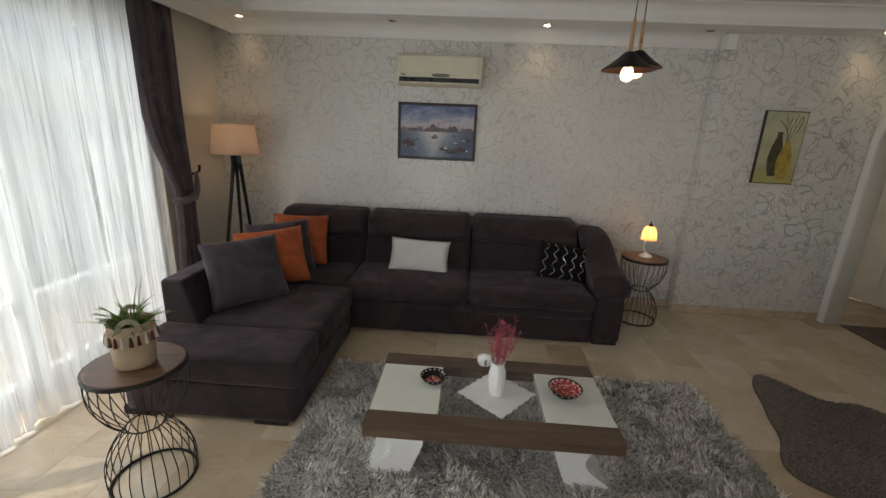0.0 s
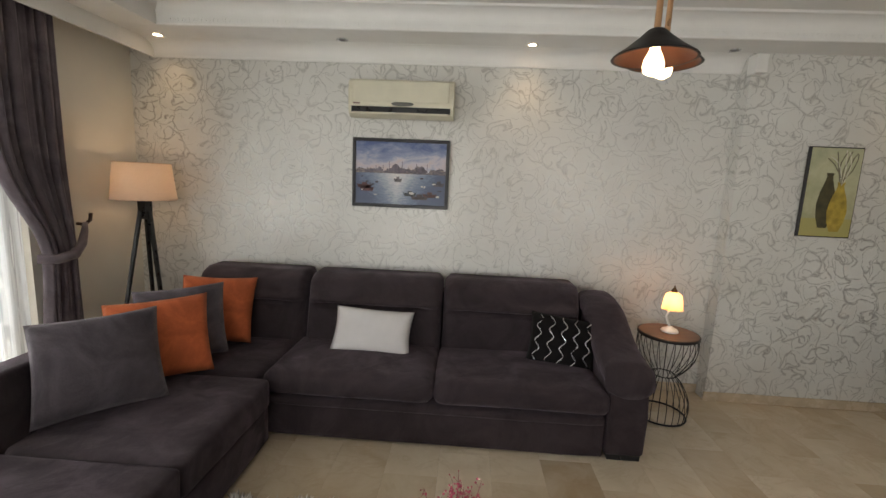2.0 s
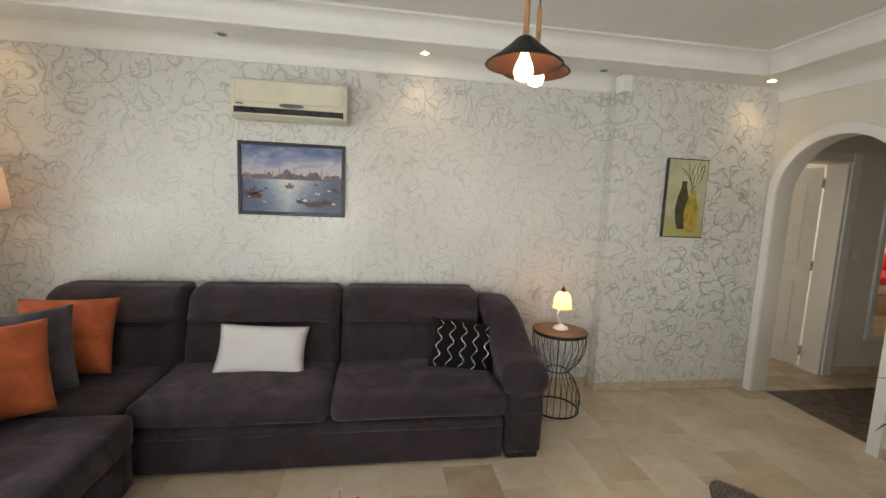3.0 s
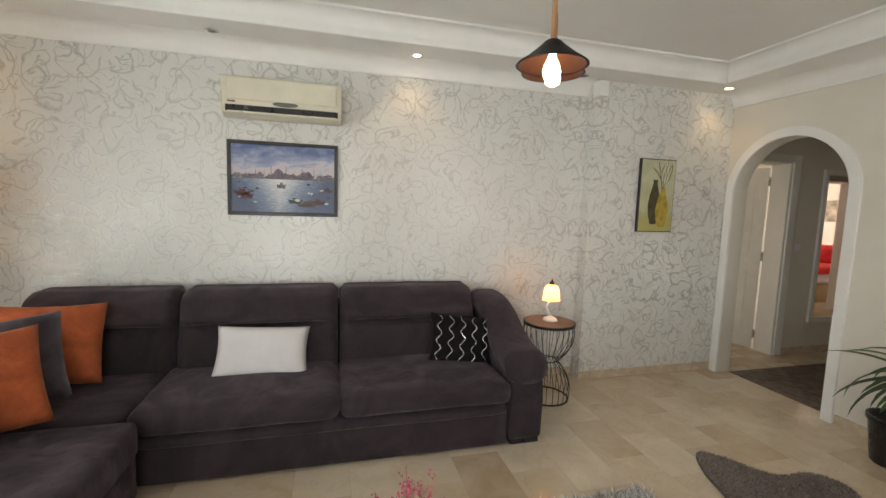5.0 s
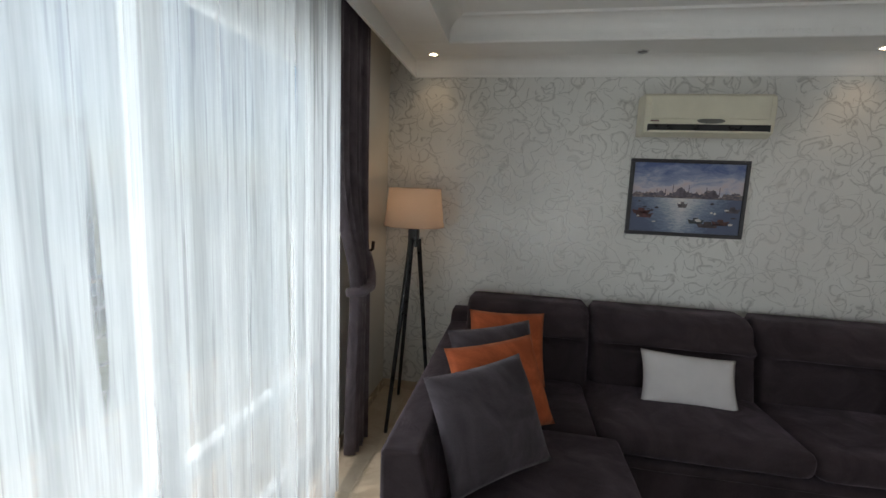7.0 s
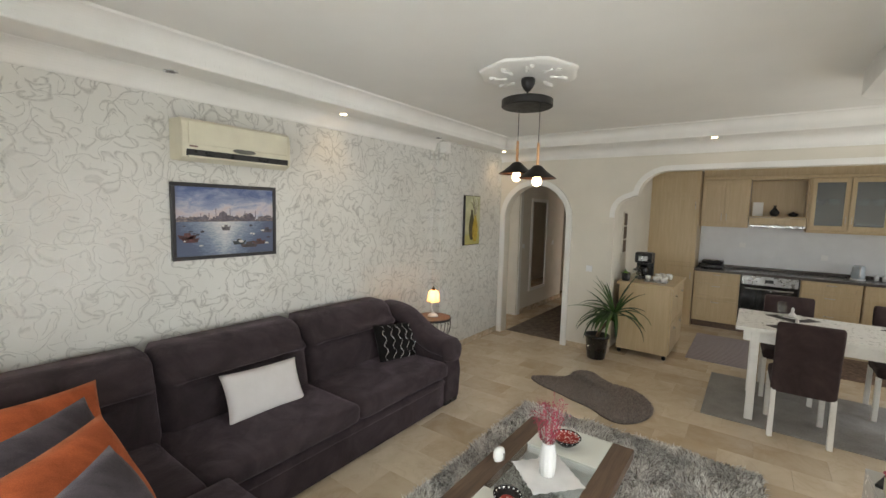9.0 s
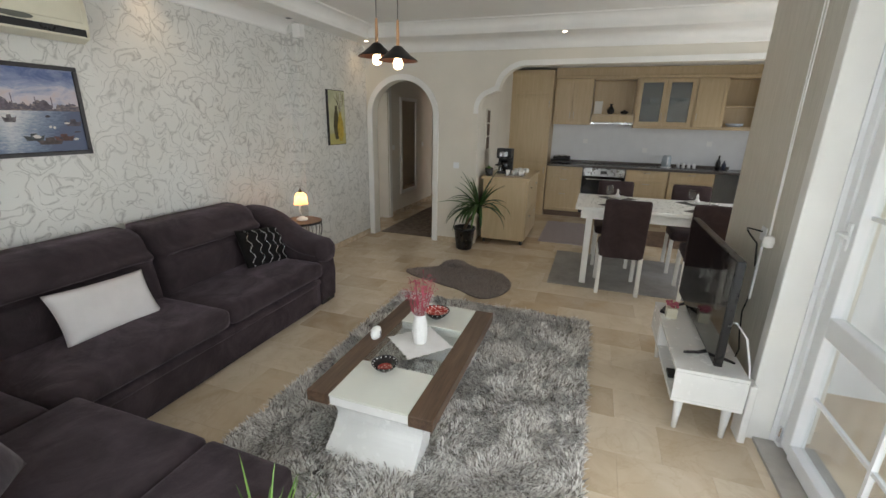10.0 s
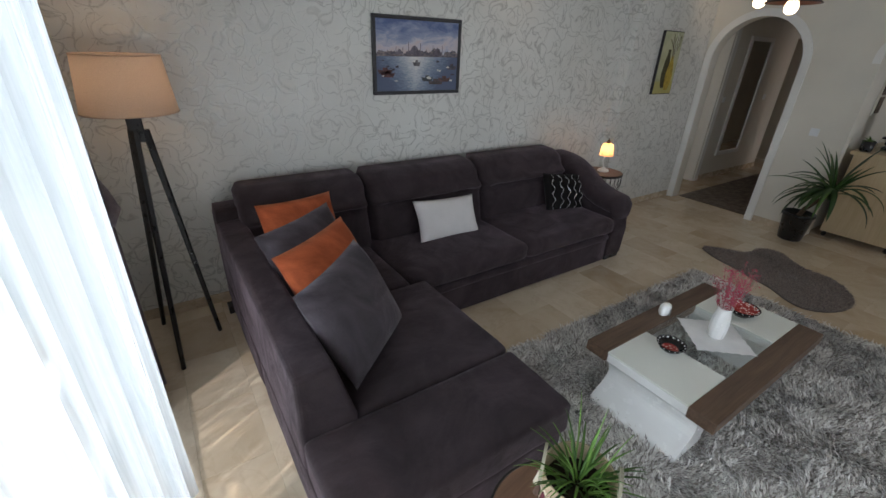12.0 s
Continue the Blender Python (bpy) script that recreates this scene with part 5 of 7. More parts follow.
part("cord", tube([(PXc + 0.092 * math.cos(2 * math.pi * i / 60), PYc + 0.092 * math.sin(2 * math.pi * i / 60), PZc + 0.17 + 0.005 * math.cos(i * 2 * math.pi / 3)) for i in range(60)], 0.003, 5, closed=True), painted("cord", (0.68, 0.58, 0.44), 0.9), pot)


def leaf_blade(base, heading, length, width, rise, droop, thick=0.0015, n=9, fold=0.35):
    """A long arching leaf with a keeled section."""
    b = bmesh.new()
    p = Vector(base)
    el = rise
    rows = []
    for i in range(n + 1):
        t = i / n
        w = width * (math.sin(math.pi * (0.12 + 0.88 * t)) ** 0.6 if t < 0.999 else 0.02) * (1 - 0.35 * t)
        side = Vector((-math.sin(heading), math.cos(heading), 0))
        d = Vector((math.cos(heading) * math.cos(el), math.sin(heading) * math.cos(el), math.sin(el)))
        up = side.cross(d) * -1
        rows.append([b.verts.new(p + side * w / 2 + up * w * fold), b.verts.new(p), b.verts.new(p - side * w / 2 + up * w * fold), b.verts.new(p - up * thick)])
        p = p + d * length / n
        el -= droop / n
    for p0, q0 in zip(rows, rows[1:]):
        for i, j in ((0, 1), (1, 2), (2, 3), (3, 0)):
            b.faces.new((p0[i], p0[j], q0[j], q0[i]))
    bmesh.ops.recalc_face_normals(b, faces=list(b.faces))
    return b


def leaf_mat(name, dark, lite):
    k = Nodes(name)
    rnd = k.n("ShaderNodeObjectInfo").outputs["Random"]
    streak = k.noise(3, 3, 0.6, k.scaled(60, 60, 4))
    k.set(Base_Color=k.ramp(k.math("ADD", k.math("MULTIPLY", rnd, 0.6), k.math("MULTIPLY", streak, 0.4)), [(0.2, dark), (0.8, lite)]), Roughness=0.4, Subsurface_Weight=0.0)
    return k.m


GRASS, YUCCA = leaf_mat("blade_green", (0.045, 0.12, 0.018), (0.20, 0.36, 0.07)), leaf_mat("yucca_green", (0.022, 0.06, 0.014), (0.085, 0.17, 0.04))
rng = random.Random(21)
for i in range(64):
    h = rng.uniform(0, 6.28)
    r = rng.uniform(0.0, 0.05)
    tall = i < 3
    part("leaf", leaf_blade((PXc + r * math.cos(h), PYc + r * math.sin(h), PZc + 0.17), h + rng.uniform(-0.4, 0.4), rng.uniform(0.22, 0.27) if tall else rng.uniform(0.09, 0.18), rng.uniform(0.006, 0.009),
                            1.5 if tall else rng.uniform(0.7, 1.45), 0.25 if tall else rng.uniform(0.4, 1.6)), GRASS, pot, smooth=True)

# ---- television side ----
stand = thing("tv_stand", (0.9, 0.4, 0), "low white lacquer TV stand on tapered legs", "tv stand")
SX0, SX1, SY0, SY1 = 0.42, 1.38, 0.215, 0.565
part("top_board", box(SX0, SX1, SY0, SY1, 0.400, 0.42, 0.002, 1), LACQUER, stand)
part("bottom_board", box(SX0, SX1, SY0, SY1, 0.215, 0.235, 0.002, 1), LACQUER, stand)
for x in (SX0, SX0 + 0.62, SX1 - 0.02):
    part("side_board", box(x, x + 0.02, SY0 + 0.002, SY1 - 0.001, 0.236, 0.399), LACQUER, stand)
part("back_board", box(SX0 + 0.021, SX1 - 0.021, SY0, SY0 + 0.012, 0.236, 0.399), LACQUER, stand)
part("drawer_front", box(SX0 + 0.645, SX1 - 0.022, SY1 - 0.018, SY1 + 0.001, 0.238, 0.397, 0.002, 1), LACQUER, stand)
for x, y in ((SX0 + 0.07, SY0 + 0.05), (SX0 + 0.07, SY1 - 0.06), (SX1 - 0.07, SY0 + 0.05), (SX1 - 0.07, SY1 - 0.06)):
    part("leg", rod((x, y, 0), (x, y, 0.216), 0.014, 0.027, 12), LACQUER, stand, smooth=True)
solo("set_top_box", box(0.62, 0.70, 0.50, 0.555, 0.237, 0.262, 0.004), BLACKPL, "small black receiver box in the TV stand", "receiver")
tv = thing("television", (0.93, 0.40, 0.42), "flat black television on splayed feet", "television")
SCREEN = painted("tv_screen", (0.006, 0.006, 0.007), 0.06, bump=0)
part("casing", box(0.39, 1.47, 0.385, 0.425, 0.475, 1.06, 0.004), BLACKPL, tv)
part("screen", box(0.398, 1.462, 0.4255, 0.428, 0.490, 1.052), SCREEN, tv)
part("rear_cover", box(0.55, 1.32, 0.345, 0.386, 0.50, 0.80, 0.02), BLACKPL, tv)
for x in (0.58, 1.28):
    for s in (1, -1):
        part("foot", tube([(x, 0.40, 0.475), (x + 0.01 * s, 0.40 + 0.05 * s, 0.445), (x + 0.02 * s, 0.40 + 0.125 * s, 0.426)], [0.012, 0.010, 0.007], 6), BLACKPL, tv)
tv.matrix_basis = pose(0.95, 0.375, 0.42, 0, 0, 0)
pp = thing("potted_flower", (1.12, 0.50, 0.42), "small pink flower in a square cream pot", "potted plant")
b = prism([(-0.026, 0), (0.026, 0), (0.036, 0.075), (-0.036, 0.075)], "y", -0.033, 0.033)
b.transform(Matrix.Translation((1.12, 0.50, 0.421)))
part("pot", b, CREAM, pp)
rng = random.Random(4)
for i in range(26):
    s = bmesh.new()
    d = Vector((rng.uniform(-1, 1), rng.uniform(-1, 1), rng.uniform(0, 1)))
    bmesh.ops.create_icosphere(s, subdivisions=1, radius=rng.uniform(0.007, 0.012), matrix=Matrix.Translation(Vector((1.12, 0.50, 0.505)) + Vector((d.x * 0.034, d.y * 0.034, d.z * 0.025))))
    part("flower", s, painted("flower_pink", (0.50, 0.12, 0.17), 0.8, vary=0.25, scale=80), pp)
solo("remote_control", (lambda p: (p.transform(pose(1.24, 0.51, 0.431, 0, 0, -24)), p)[1])(box(-0.085, 0.085, -0.02, 0.02, -0.01, 0.01, 0.006)), BLACKPL, "black remote control on the TV stand", "remote")
# wires, socket and the blind's cord on the papered wall
sock = thing("wall_socket", (0.95, TVY, 1.10), "white wall socket with a black plug", "socket")
part("plate", box(0.90, 0.98, TVY + 0.0005, TVY + 0.009, 1.06, 1.14, 0.003), PVC, sock)
part("plug_cable", tube([(0.945, TVY + 0.01, 1.11), (0.95, TVY + 0.06, 1.12), (1.0, TVY + 0.07, 1.115), (1.06, TVY + 0.05, 1.09), (1.05, TVY + 0.03, 1.06), (0.98, TVY + 0.012, 1.03), (0.93, TVY + 0.012, 0.9)], 0.005, 6), BLACKPL, sock, smooth=True)
cord = thing("cable_duct", (0.9, TVY, 0.42), "white cable duct with loose cables", "cable")
part("duct", box(0.905, 0.925, TVY + 0.0005, TVY + 0.012, 0.70, 1.05, 0.002), PVC, cord)
part("black_cable", tube([(0.915, TVY + 0.008, 0.72), (0.90, TVY + 0.03, 0.62), (0.80, TVY + 0.05, 0.52), (0.72, TVY + 0.06, 0.45), (0.66, TVY + 0.09, 0.43)], 0.0045, 6), BLACKPL, cord, smooth=True)
part("white_cable", tube([(0.66, 0.33, 0.62), (0.60, 0.28, 0.66), (0.54, 0.235, 0.60), (0.50, 0.205, 0.45), (0.49, 0.19, 0.30), (0.50, 0.18, 0.1)], 0.006, 6), PVC, cord, smooth=True)
bc = thing("blind_cord", (0.72, TVY, 0.95), "white roller blind cord with a round weight", "blind cord")
for s in (0.0, 0.028):
    part("cord", tube([(0.70 + s * 1.4, TVY + 0.06, 2.64), (0.71 + s, TVY + 0.055, 1.8), (0.715 + s * 0.4, TVY + 0.05, 1.13)], 0.0032, 5), PLASTER, bc)
part("weight", lathe([(0.006, 1.07), (0.024, 1.076), (0.029, 1.104), (0.024, 1.13), (0.006, 1.138)], (0.718, TVY + 0.05, 0), 16), PLASTER, bc, smooth=True)

# ---- balcony door ----
solo("trim_door_lining", box(0.534, 0.599, -0.12, 0.019, 0, 2.199, 0.003), PVC, "white door lining", "trim", **STRUCT)
solo("trim_door_casing", box(0.535, 0.615, 0.02, TVY + 0.012, 0, 2.64, 0.006), PLASTER, "white painted door casing", "trim", **STRUCT)
solo("trim_tv_wall_base", box(0.47, 0.60, TVY + 0.013, TVY + 0.05, 0, 0.36, 0.006), PLASTER, "white boxed pipe at the wall foot", "trim", **STRUCT)
door = thing("door_1", (-0.4, -0.06, 0), "white PVC balcony door with glazing bars", "door", kind="structure")
DY0, DY1 = -0.070, -0.008
part("threshold", box(-1.28, 0.533, -0.19, 0.10, 0.001, 0.022, 0.004), painted("threshold_stone", (0.42, 0.40, 0.37), 0.4, vary=0.1), door, "grey stone threshold")
for x0, x1 in ((0.478, 0.533), (-1.30, -1.245)):
    part("jamb", box(x0, x1, -0.12, -0.0, 0.023, 2.2, 0.004), PVC, door)
part("head", box(-1.245, 0.478, -0.12, -0.0, 2.145, 2.2, 0.004), PVC, door)


def door_leaf(x0, x1, handle):
    leaf = part("leaf", box(x0, x0 + 0.085, DY0, DY1, 0.045, 2.14, 0.006), PVC, door)
    part("stile", box(x1 - 0.085, x1, DY0, DY1, 0.045, 2.14, 0.006), PVC, leaf)
    for z0, z1 in ((0.03, 0.115), (0.74, 0.845), (2.05, 2.14)):
        part("rail", box(x0 + 0.085, x1 - 0.085, DY0, DY1, z0, z1, 0.006), PVC, leaf)
    for z0, z1 in ((0.115, 0.74), (0.845, 2.05)):
        pane = part("pane", box(x0 + 0.08, x1 - 0.08, -0.057, -0.049, z0, z1), GLASS, leaf)
        pane.visible_shadow = False
    xm = (x0 + x1) / 2
    part("glazing_bar", box(xm - 0.009, xm + 0.009, -0.064, -0.042, 0.115, 0.74), PVC, leaf)
    part("glazing_bar", box(x0 + 0.085, x1 - 0.085, -0.062, -0.044, 0.395, 0.413), PVC, leaf)
    part("glazing_bar", box(xm - 0.009, xm + 0.009, -0.064, -0.042, 0.845, 2.05), PVC, leaf)
    for z in (1.315, 1.70):
        part("glazing_bar", box(x0 + 0.085, x1 - 0.085, -0.062, -0.044, z, z + 0.018), PVC, leaf)
    if handle:
        hd = part("handle_plate", box(x1 - 0.058, x1 - 0.03, DY1, DY1 + 0.012, 1.16, 1.29, 0.004), PVC, leaf)
        part("handle", tube([(x1 - 0.044, DY1 + 0.01, 1.24), (x1 - 0.044, DY1 + 0.05, 1.24), (x1 - 0.06, DY1 + 0.055, 1.24), (x1 - 0.15, DY1 + 0.055, 1.24)], 0.009, 8), PVC, hd, smooth=True)
        part("hinge", rod((x1 + 0.004, DY1 + 0.012, 0.06), (x1 + 0.004, DY1 + 0.012, 0.15), 0.010, seg=10), SILVER, leaf)


door_leaf(-0.665, 0.474, True)
door_leaf(-1.243, -0.669, False)

# window behind the sheer
win = thing("window_1", (-2.64, 1.75, 0), "white PVC balcony window with three lights", "window", kind="structure")
for y0, y1 in ((0.2, 0.28), (1.16, 1.26), (2.2, 2.3), (3.38, 3.46)):
    part("window_frame", box(-2.68, -2.61, y0, y1, 0.03, 2.37, 0.005), PVC, win)
for z0, z1 in ((0.0, 0.03), (0.03, 0.12), (0.56, 0.64), (2.29, 2.37)):
    part("rail", box(-2.675, -2.615, 0.281, 3.379, z0, z1, 0.004), PVC, win)
for y0, y1 in ((0.28, 1.16), (1.26, 2.2), (2.3, 3.38)):
    for z0, z1 in ((0.12, 0.56), (0.64, 2.29)):
        pane = part("pane", box(-2.650, -2.642, y0, y1, z0, z1), GLASS, win)
        pane.visible_shadow = False

# ---- dining corner ----
WHITEWOOD = painted("white_wood", (0.80, 0.79, 0.75), 0.3, vary=0.03, scale=12)
dr_rug = thing("flat_rug", (2.95, 0.45, 0), "worn grey flat rug under the dining table", "rug")
k = Nodes("worn_grey_rug")
k.set(Base_Color=k.mix(0.5, k.ramp(k.noise(2.5, 5, 0.7), [(0.35, (0.20, 0.19, 0.18)), (0.65, (0.40, 0.385, 0.365))]), k.ramp(k.noise(90, 3), [(0.3, (0.2, 0.19, 0.18)), (0.7, (0.42, 0.40, 0.38))])), Roughness=0.95)
k.bump(k.noise(160, 2), 0.6, 0.003)
part("weave", box(2.58, 3.86, -0.75, 1.46, 0.001, 0.011, 0.004), k.m, dr_rug)
dt = thing("dining_table", (2.9, 0.42, 0.011), "white rectangular dining table with square legs", "dining table")
DX0, DX1, DYa, DYb, DZ = 2.66, 3.55, -0.46, 1.25, 0.86
part("tabletop", box(DX0, DX1, DYa, DYb, DZ - 0.035, DZ, 0.004), WHITEWOOD, dt)
for x0, x1, y0, y1 in ((DX0 + 0.05, DX1 - 0.05, DYb - 0.08, DYb - 0.06), (DX0 + 0.05, DX1 - 0.05, DYa + 0.06, DYa + 0.08), (DX0 + 0.04, DX0 + 0.06, DYa + 0.08, DYb - 0.08), (DX1 - 0.06, DX1 - 0.04, DYa + 0.08, DYb - 0.08)):
    part("apron", box(x0, x1, y0, y1, DZ - 0.13, DZ - 0.036), WHITEWOOD, dt)
for x in (DX0 + 0.065, DX1 - 0.065):
    for y in (DYa + 0.12, DYb - 0.15):
        part("leg", box(x - 0.032, x + 0.032, y - 0.032, y + 0.032, 0.011, DZ - 0.036, 0.004), WHITEWOOD, dt)
ch = thing("dining_chair", (0, 0, 0), "dark brown upholstered dining chair with white legs", "chair", "chairs round the table")
part("seat", soft(-0.01, 0.43, -0.205, 0.205, 0.40, 0.495, 0.03, 0.012, 7, 1, 0.003), CHAIRCLOTH, ch, smooth=True)
bk = soft(-0.055, 0.0, -0.21, 0.21, 0.38, 0.985, 0.024, 0.0, 9, 2, 0.003)
for v in bk.verts:
    v.co.x -= max(0, v.co.z - 0.45) * 0.13
part("backrest", bk, CHAIRCLOTH, ch, smooth=True)
for x, y, lean in ((-0.03, -0.19, -0.03), (-0.03, 0.19, -0.03), (0.40, -0.19, 0.0), (0.40, 0.19, 0.0)):
    b = box(x - 0.019, x + 0.019, y - 0.019, y + 0.019, 0, 0.41, 0.003, 1)
    for v in b.verts:
        v.co.x += lean * (1 - v.co.z / 0.41)
    part("leg", b, WHITEWOOD, ch)
ch.matrix_basis = pose(2.53, 0.765, 0.011, 0, 0, 2)
copy_thing(ch, pose(2.58, -0.02, 0.011, 0, 0, -3))
copy_thing(ch, pose(3.80, 0.82, 0.011, 0, 0, 181))
copy_thing(ch, pose(3.80, -0.03, 0.011, 0, 0, 178))
# place settings
MAT = painted("placemat", (0.05, 0.045, 0.045), 0.7, bump=0.5, fine=300)
for i, (x, y) in enumerate(((2.85, 0.82), (2.85, 0.0), (3.36, 0.82), (3.36, 0.0))):
    solo("placemat", (lambda p: (p.transform(pose(x, y, DZ, 0, 0, 45)), p)[1])(box(-0.15, 0.15, -0.15, 0.15, 0.001, 0.004)), MAT, "dark woven placemat on the dining table", "placemat", "place settings")
    solo("plate", lathe([(0.05, 0.005), (0.07, 0.008), (0.115, 0.02), (0.11, 0.022), (0.066, 0.012), (0.001, 0.010)], (x, y, DZ), 28), LACQUER, "white dinner plate on a placemat", "plate", "place settings", smooth=True)
    gx = x + (0.17 if x < 3.1 else -0.17)
    g = thing("wine_glass", (gx, y + 0.10, DZ), "clear stemmed wine glass", "glass", "wine glasses")
    part("bowl", lathe([(0.004, 0.085), (0.025, 0.10), (0.034, 0.13), (0.030, 0.175)], (gx, y + 0.10, DZ), 20, close=False), GLASS, g, smooth=True)
    part("stem", lathe([(0.03, 0.001), (0.028, 0.003), (0.005, 0.008), (0.003, 0.05), (0.004, 0.085)], (gx, y + 0.10, DZ), 16), GLASS, g, smooth=True)
    nx = x - 0.02 if x < 3.1 else x + 0.02
    solo("folded_napkin", lathe([(0.035, 0.022), (0.028, 0.035), (0.012, 0.06), (0.014, 0.085), (0.006, 0.105)], (nx, y, DZ), 12), LINEN, "white napkin folded upright on a plate", "napkin", "place settings", smooth=True)

# ---- kitchen ----
_fit["m"] = Matrix.Translation((0.38, 0.05, 0)) @ Matrix.Diagonal((1, 1.045, 1.045, 1))
HANDLE = painted("satin_steel", (0.55, 0.54, 0.52), 0.3, 0.9, bump=0)
STONE = painted("dark_counter", (0.10, 0.085, 0.08), 0.25, vary=0.3, scale=50)
STEEL = painted("steel", (0.5, 0.5, 0.5), 0.28, 0.9, bump=0)


def front(parent, y0, y1, z0, z1, x, handle="none", pane=None):
    """A framed cabinet door facing west, at x."""
    d = part("door", box(x - 0.012, x - 0.002, y0 + 0.05, y1 - 0.05, z0 + 0.05, z1 - 0.05), pane or MAPLE, parent)
    for a in ((y0, y1, z1 - 0.055, z1), (y0, y1, z0, z0 + 0.055), (y0, y0 + 0.055, z0 + 0.055, z1 - 0.055), (y1 - 0.055, y1, z0 + 0.055, z1 - 0.055)):
        part("frame_piece", box(x - 0.02, x - 0.001, a[0] + 0.0015, a[1] - 0.0015, a[2], a[3], 0.002, 1), MAPLE, d)
    if handle != "none":
        hy = y0 + 0.03 if handle == "right" else y1 - 0.03 if handle == "left" else (y0 + y1) / 2
        if handle == "bar":
            part("handle", tube([(x - 0.02, hy - 0.05, z1 - 0.035), (x - 0.045, hy - 0.045, z1 - 0.035), (x - 0.045, hy + 0.045, z1 - 0.035), (x - 0.02, hy + 0.05, z1 - 0.035)], 0.005, 6), HANDLE, d)
        else:
            hz = z0 + 0.14 if z0 > 1.2 else z1 - 0.14
            part("handle", tube([(x - 0.02, hy, hz - 0.05), (x - 0.045, hy, hz - 0.045), (x - 0.045, hy, hz + 0.045), (x - 0.02, hy, hz + 0.05)], 0.005, 6), HANDLE, d)
    return d


def cabinet(name, y0, y1, z0, z1, x0, x1, label):
    c = thing(name, ((x0 + x1) / 2, (y0 + y1) / 2, z0), label, "cabinet", "kitchen units")
    part("body", box(x0, x1, y0 + 0.001, y1 - 0.001, z0, z1), MAPLE, c)
    return c


KB = 6.398
tall = cabinet("tall_cabinet", 1.81, 2.60, 0.0, 2.45, 5.78, KB, "tall pale maple cabinet housing the fridge")
front(tall, 1.82, 2.59, 2.06, 2.43, 5.78)
front(tall, 1.82, 2.59, 0.95, 2.05, 5.78, "right")
front(tall, 1.82, 2.59, 0.10, 0.94, 5.78, "right")
for y0, y1, kind in ((1.20, 1.80, "drawers"), (-0.14, 0.50, "drawers"), (-0.80, -0.15, "doors")):
    c = cabinet("base_cabinet", y0, y1, 0.10, 0.885, 5.82, KB, "pale maple base cabinet with steel handles")
    if kind == "drawers":
        for z0, z1 in ((0.11, 0.45), (0.455, 0.70), (0.705, 0.88)):
            front(c, y0 + 0.01, y1 - 0.01, z0, z1, 5.82, "bar")
    else:
        front(c, y0 + 0.01, (y0 + y1) / 2, 0.11, 0.70, 5.82, "left")
        front(c, (y0 + y1) / 2, y1 - 0.01, 0.11, 0.70, 5.82, "right")
        front(c, y0 + 0.01, y1 - 0.01, 0.705, 0.88, 5.82, "bar")
solo("trim_plinth", box(5.87, 5.885, -1.1, 1.80, 0, 0.099), WALNUT, "cabinet plinth", "plinth", **STRUCT)
oven = thing("oven", (6.0, 0.85, 0.10), "black built-in oven with a steel control panel", "oven")
part("body", box(5.82, KB, 0.502, 1.198, 0.10, 0.885), BLACKPL, oven)
part("glass_door", box(5.80, 5.819, 0.52, 1.18, 0.20, 0.74, 0.004), SCREEN, oven)
part("control_panel", box(5.80, 5.819, 0.52, 1.18, 0.75, 0.88, 0.003), STEEL, oven)
part("display", box(5.797, 5.80, 0.80, 0.90, 0.79, 0.84), BLACKPL, oven)
for y in (0.62, 0.70, 1.0, 1.08):
    part("knob", rod((5.80, y, 0.815), (5.775, y, 0.815), 0.018, seg=14), STEEL, oven)
part("handle", tube([(5.80, 0.57, 0.70), (5.765, 0.58, 0.70), (5.765, 1.12, 0.70), (5.80, 1.13, 0.70)], 0.008, 8), STEEL, oven)
solo("worktop", join(box(5.78, KB, -1.748, 1.805, 0.886, 0.922, 0.004), box(4.55, 5.779, -1.748, -1.12, 0.886, 0.922, 0.004)), STONE, "dark speckled stone worktop", "worktop")
solo("backsplash_edge", box(6.37, KB, -1.1, 1.80, 0.923, 0.965, 0.003), STONE, "dark stone upstand behind the worktop", "upstand")
ret = thing("sink_cabinet", (5.2, -1.45, 0.1), "pale maple base cabinets under the sink", "cabinet", "kitchen units")
part("body", box(4.57, 5.81, -1.74, -1.16, 0.10, 0.884), MAPLE, ret)
for x0 in (4.58, 4.99, 5.40):
    d = part("door", box(x0, x0 + 0.40, -1.158, -1.140, 0.12, 0.70, 0.003), MAPLE, ret)
    part("handle", tube([(x0 + 0.05, -1.14, 0.6), (x0 + 0.05, -1.115, 0.59), (x0 + 0.05, -1.115, 0.51), (x0 + 0.05, -1.14, 0.5)], 0.005, 6), HANDLE, d)
dsh = part("appliance_panel", box(4.58, 5.80, -1.158, -1.140, 0.71, 0.88, 0.003), MAPLE, ret)
wc = cabinet("wall_cabinet", 1.17, 1.80, 1.585, 2.33, 6.06, KB, "pale maple wall cabinet with two doors")
front(wc, 1.18, 1.485, 1.60, 2.31, 6.06, "left")
front(wc, 1.49, 1.79, 1.60, 2.31, 6.06, "right")
k = Nodes("frosted_glass")
tr, df, gl = k.n("ShaderNodeBsdfTransparent"), k.n("ShaderNodeBsdfDiffuse"), k.n("ShaderNodeBsdfGlossy")
tr.inputs[0].default_value, df.inputs[0].default_value, gl.inputs["Roughness"].default_value = (0.7, 0.75, 0.78, 1), (0.30, 0.33, 0.35, 1), 0.12
m1, m2 = k.n("ShaderNodeMixShader"), k.n("ShaderNodeMixShader")
m1.inputs[0].default_value, m2.inputs[0].default_value = 0.35, 0.08
k.link(tr.outputs[0], m1.inputs[1])
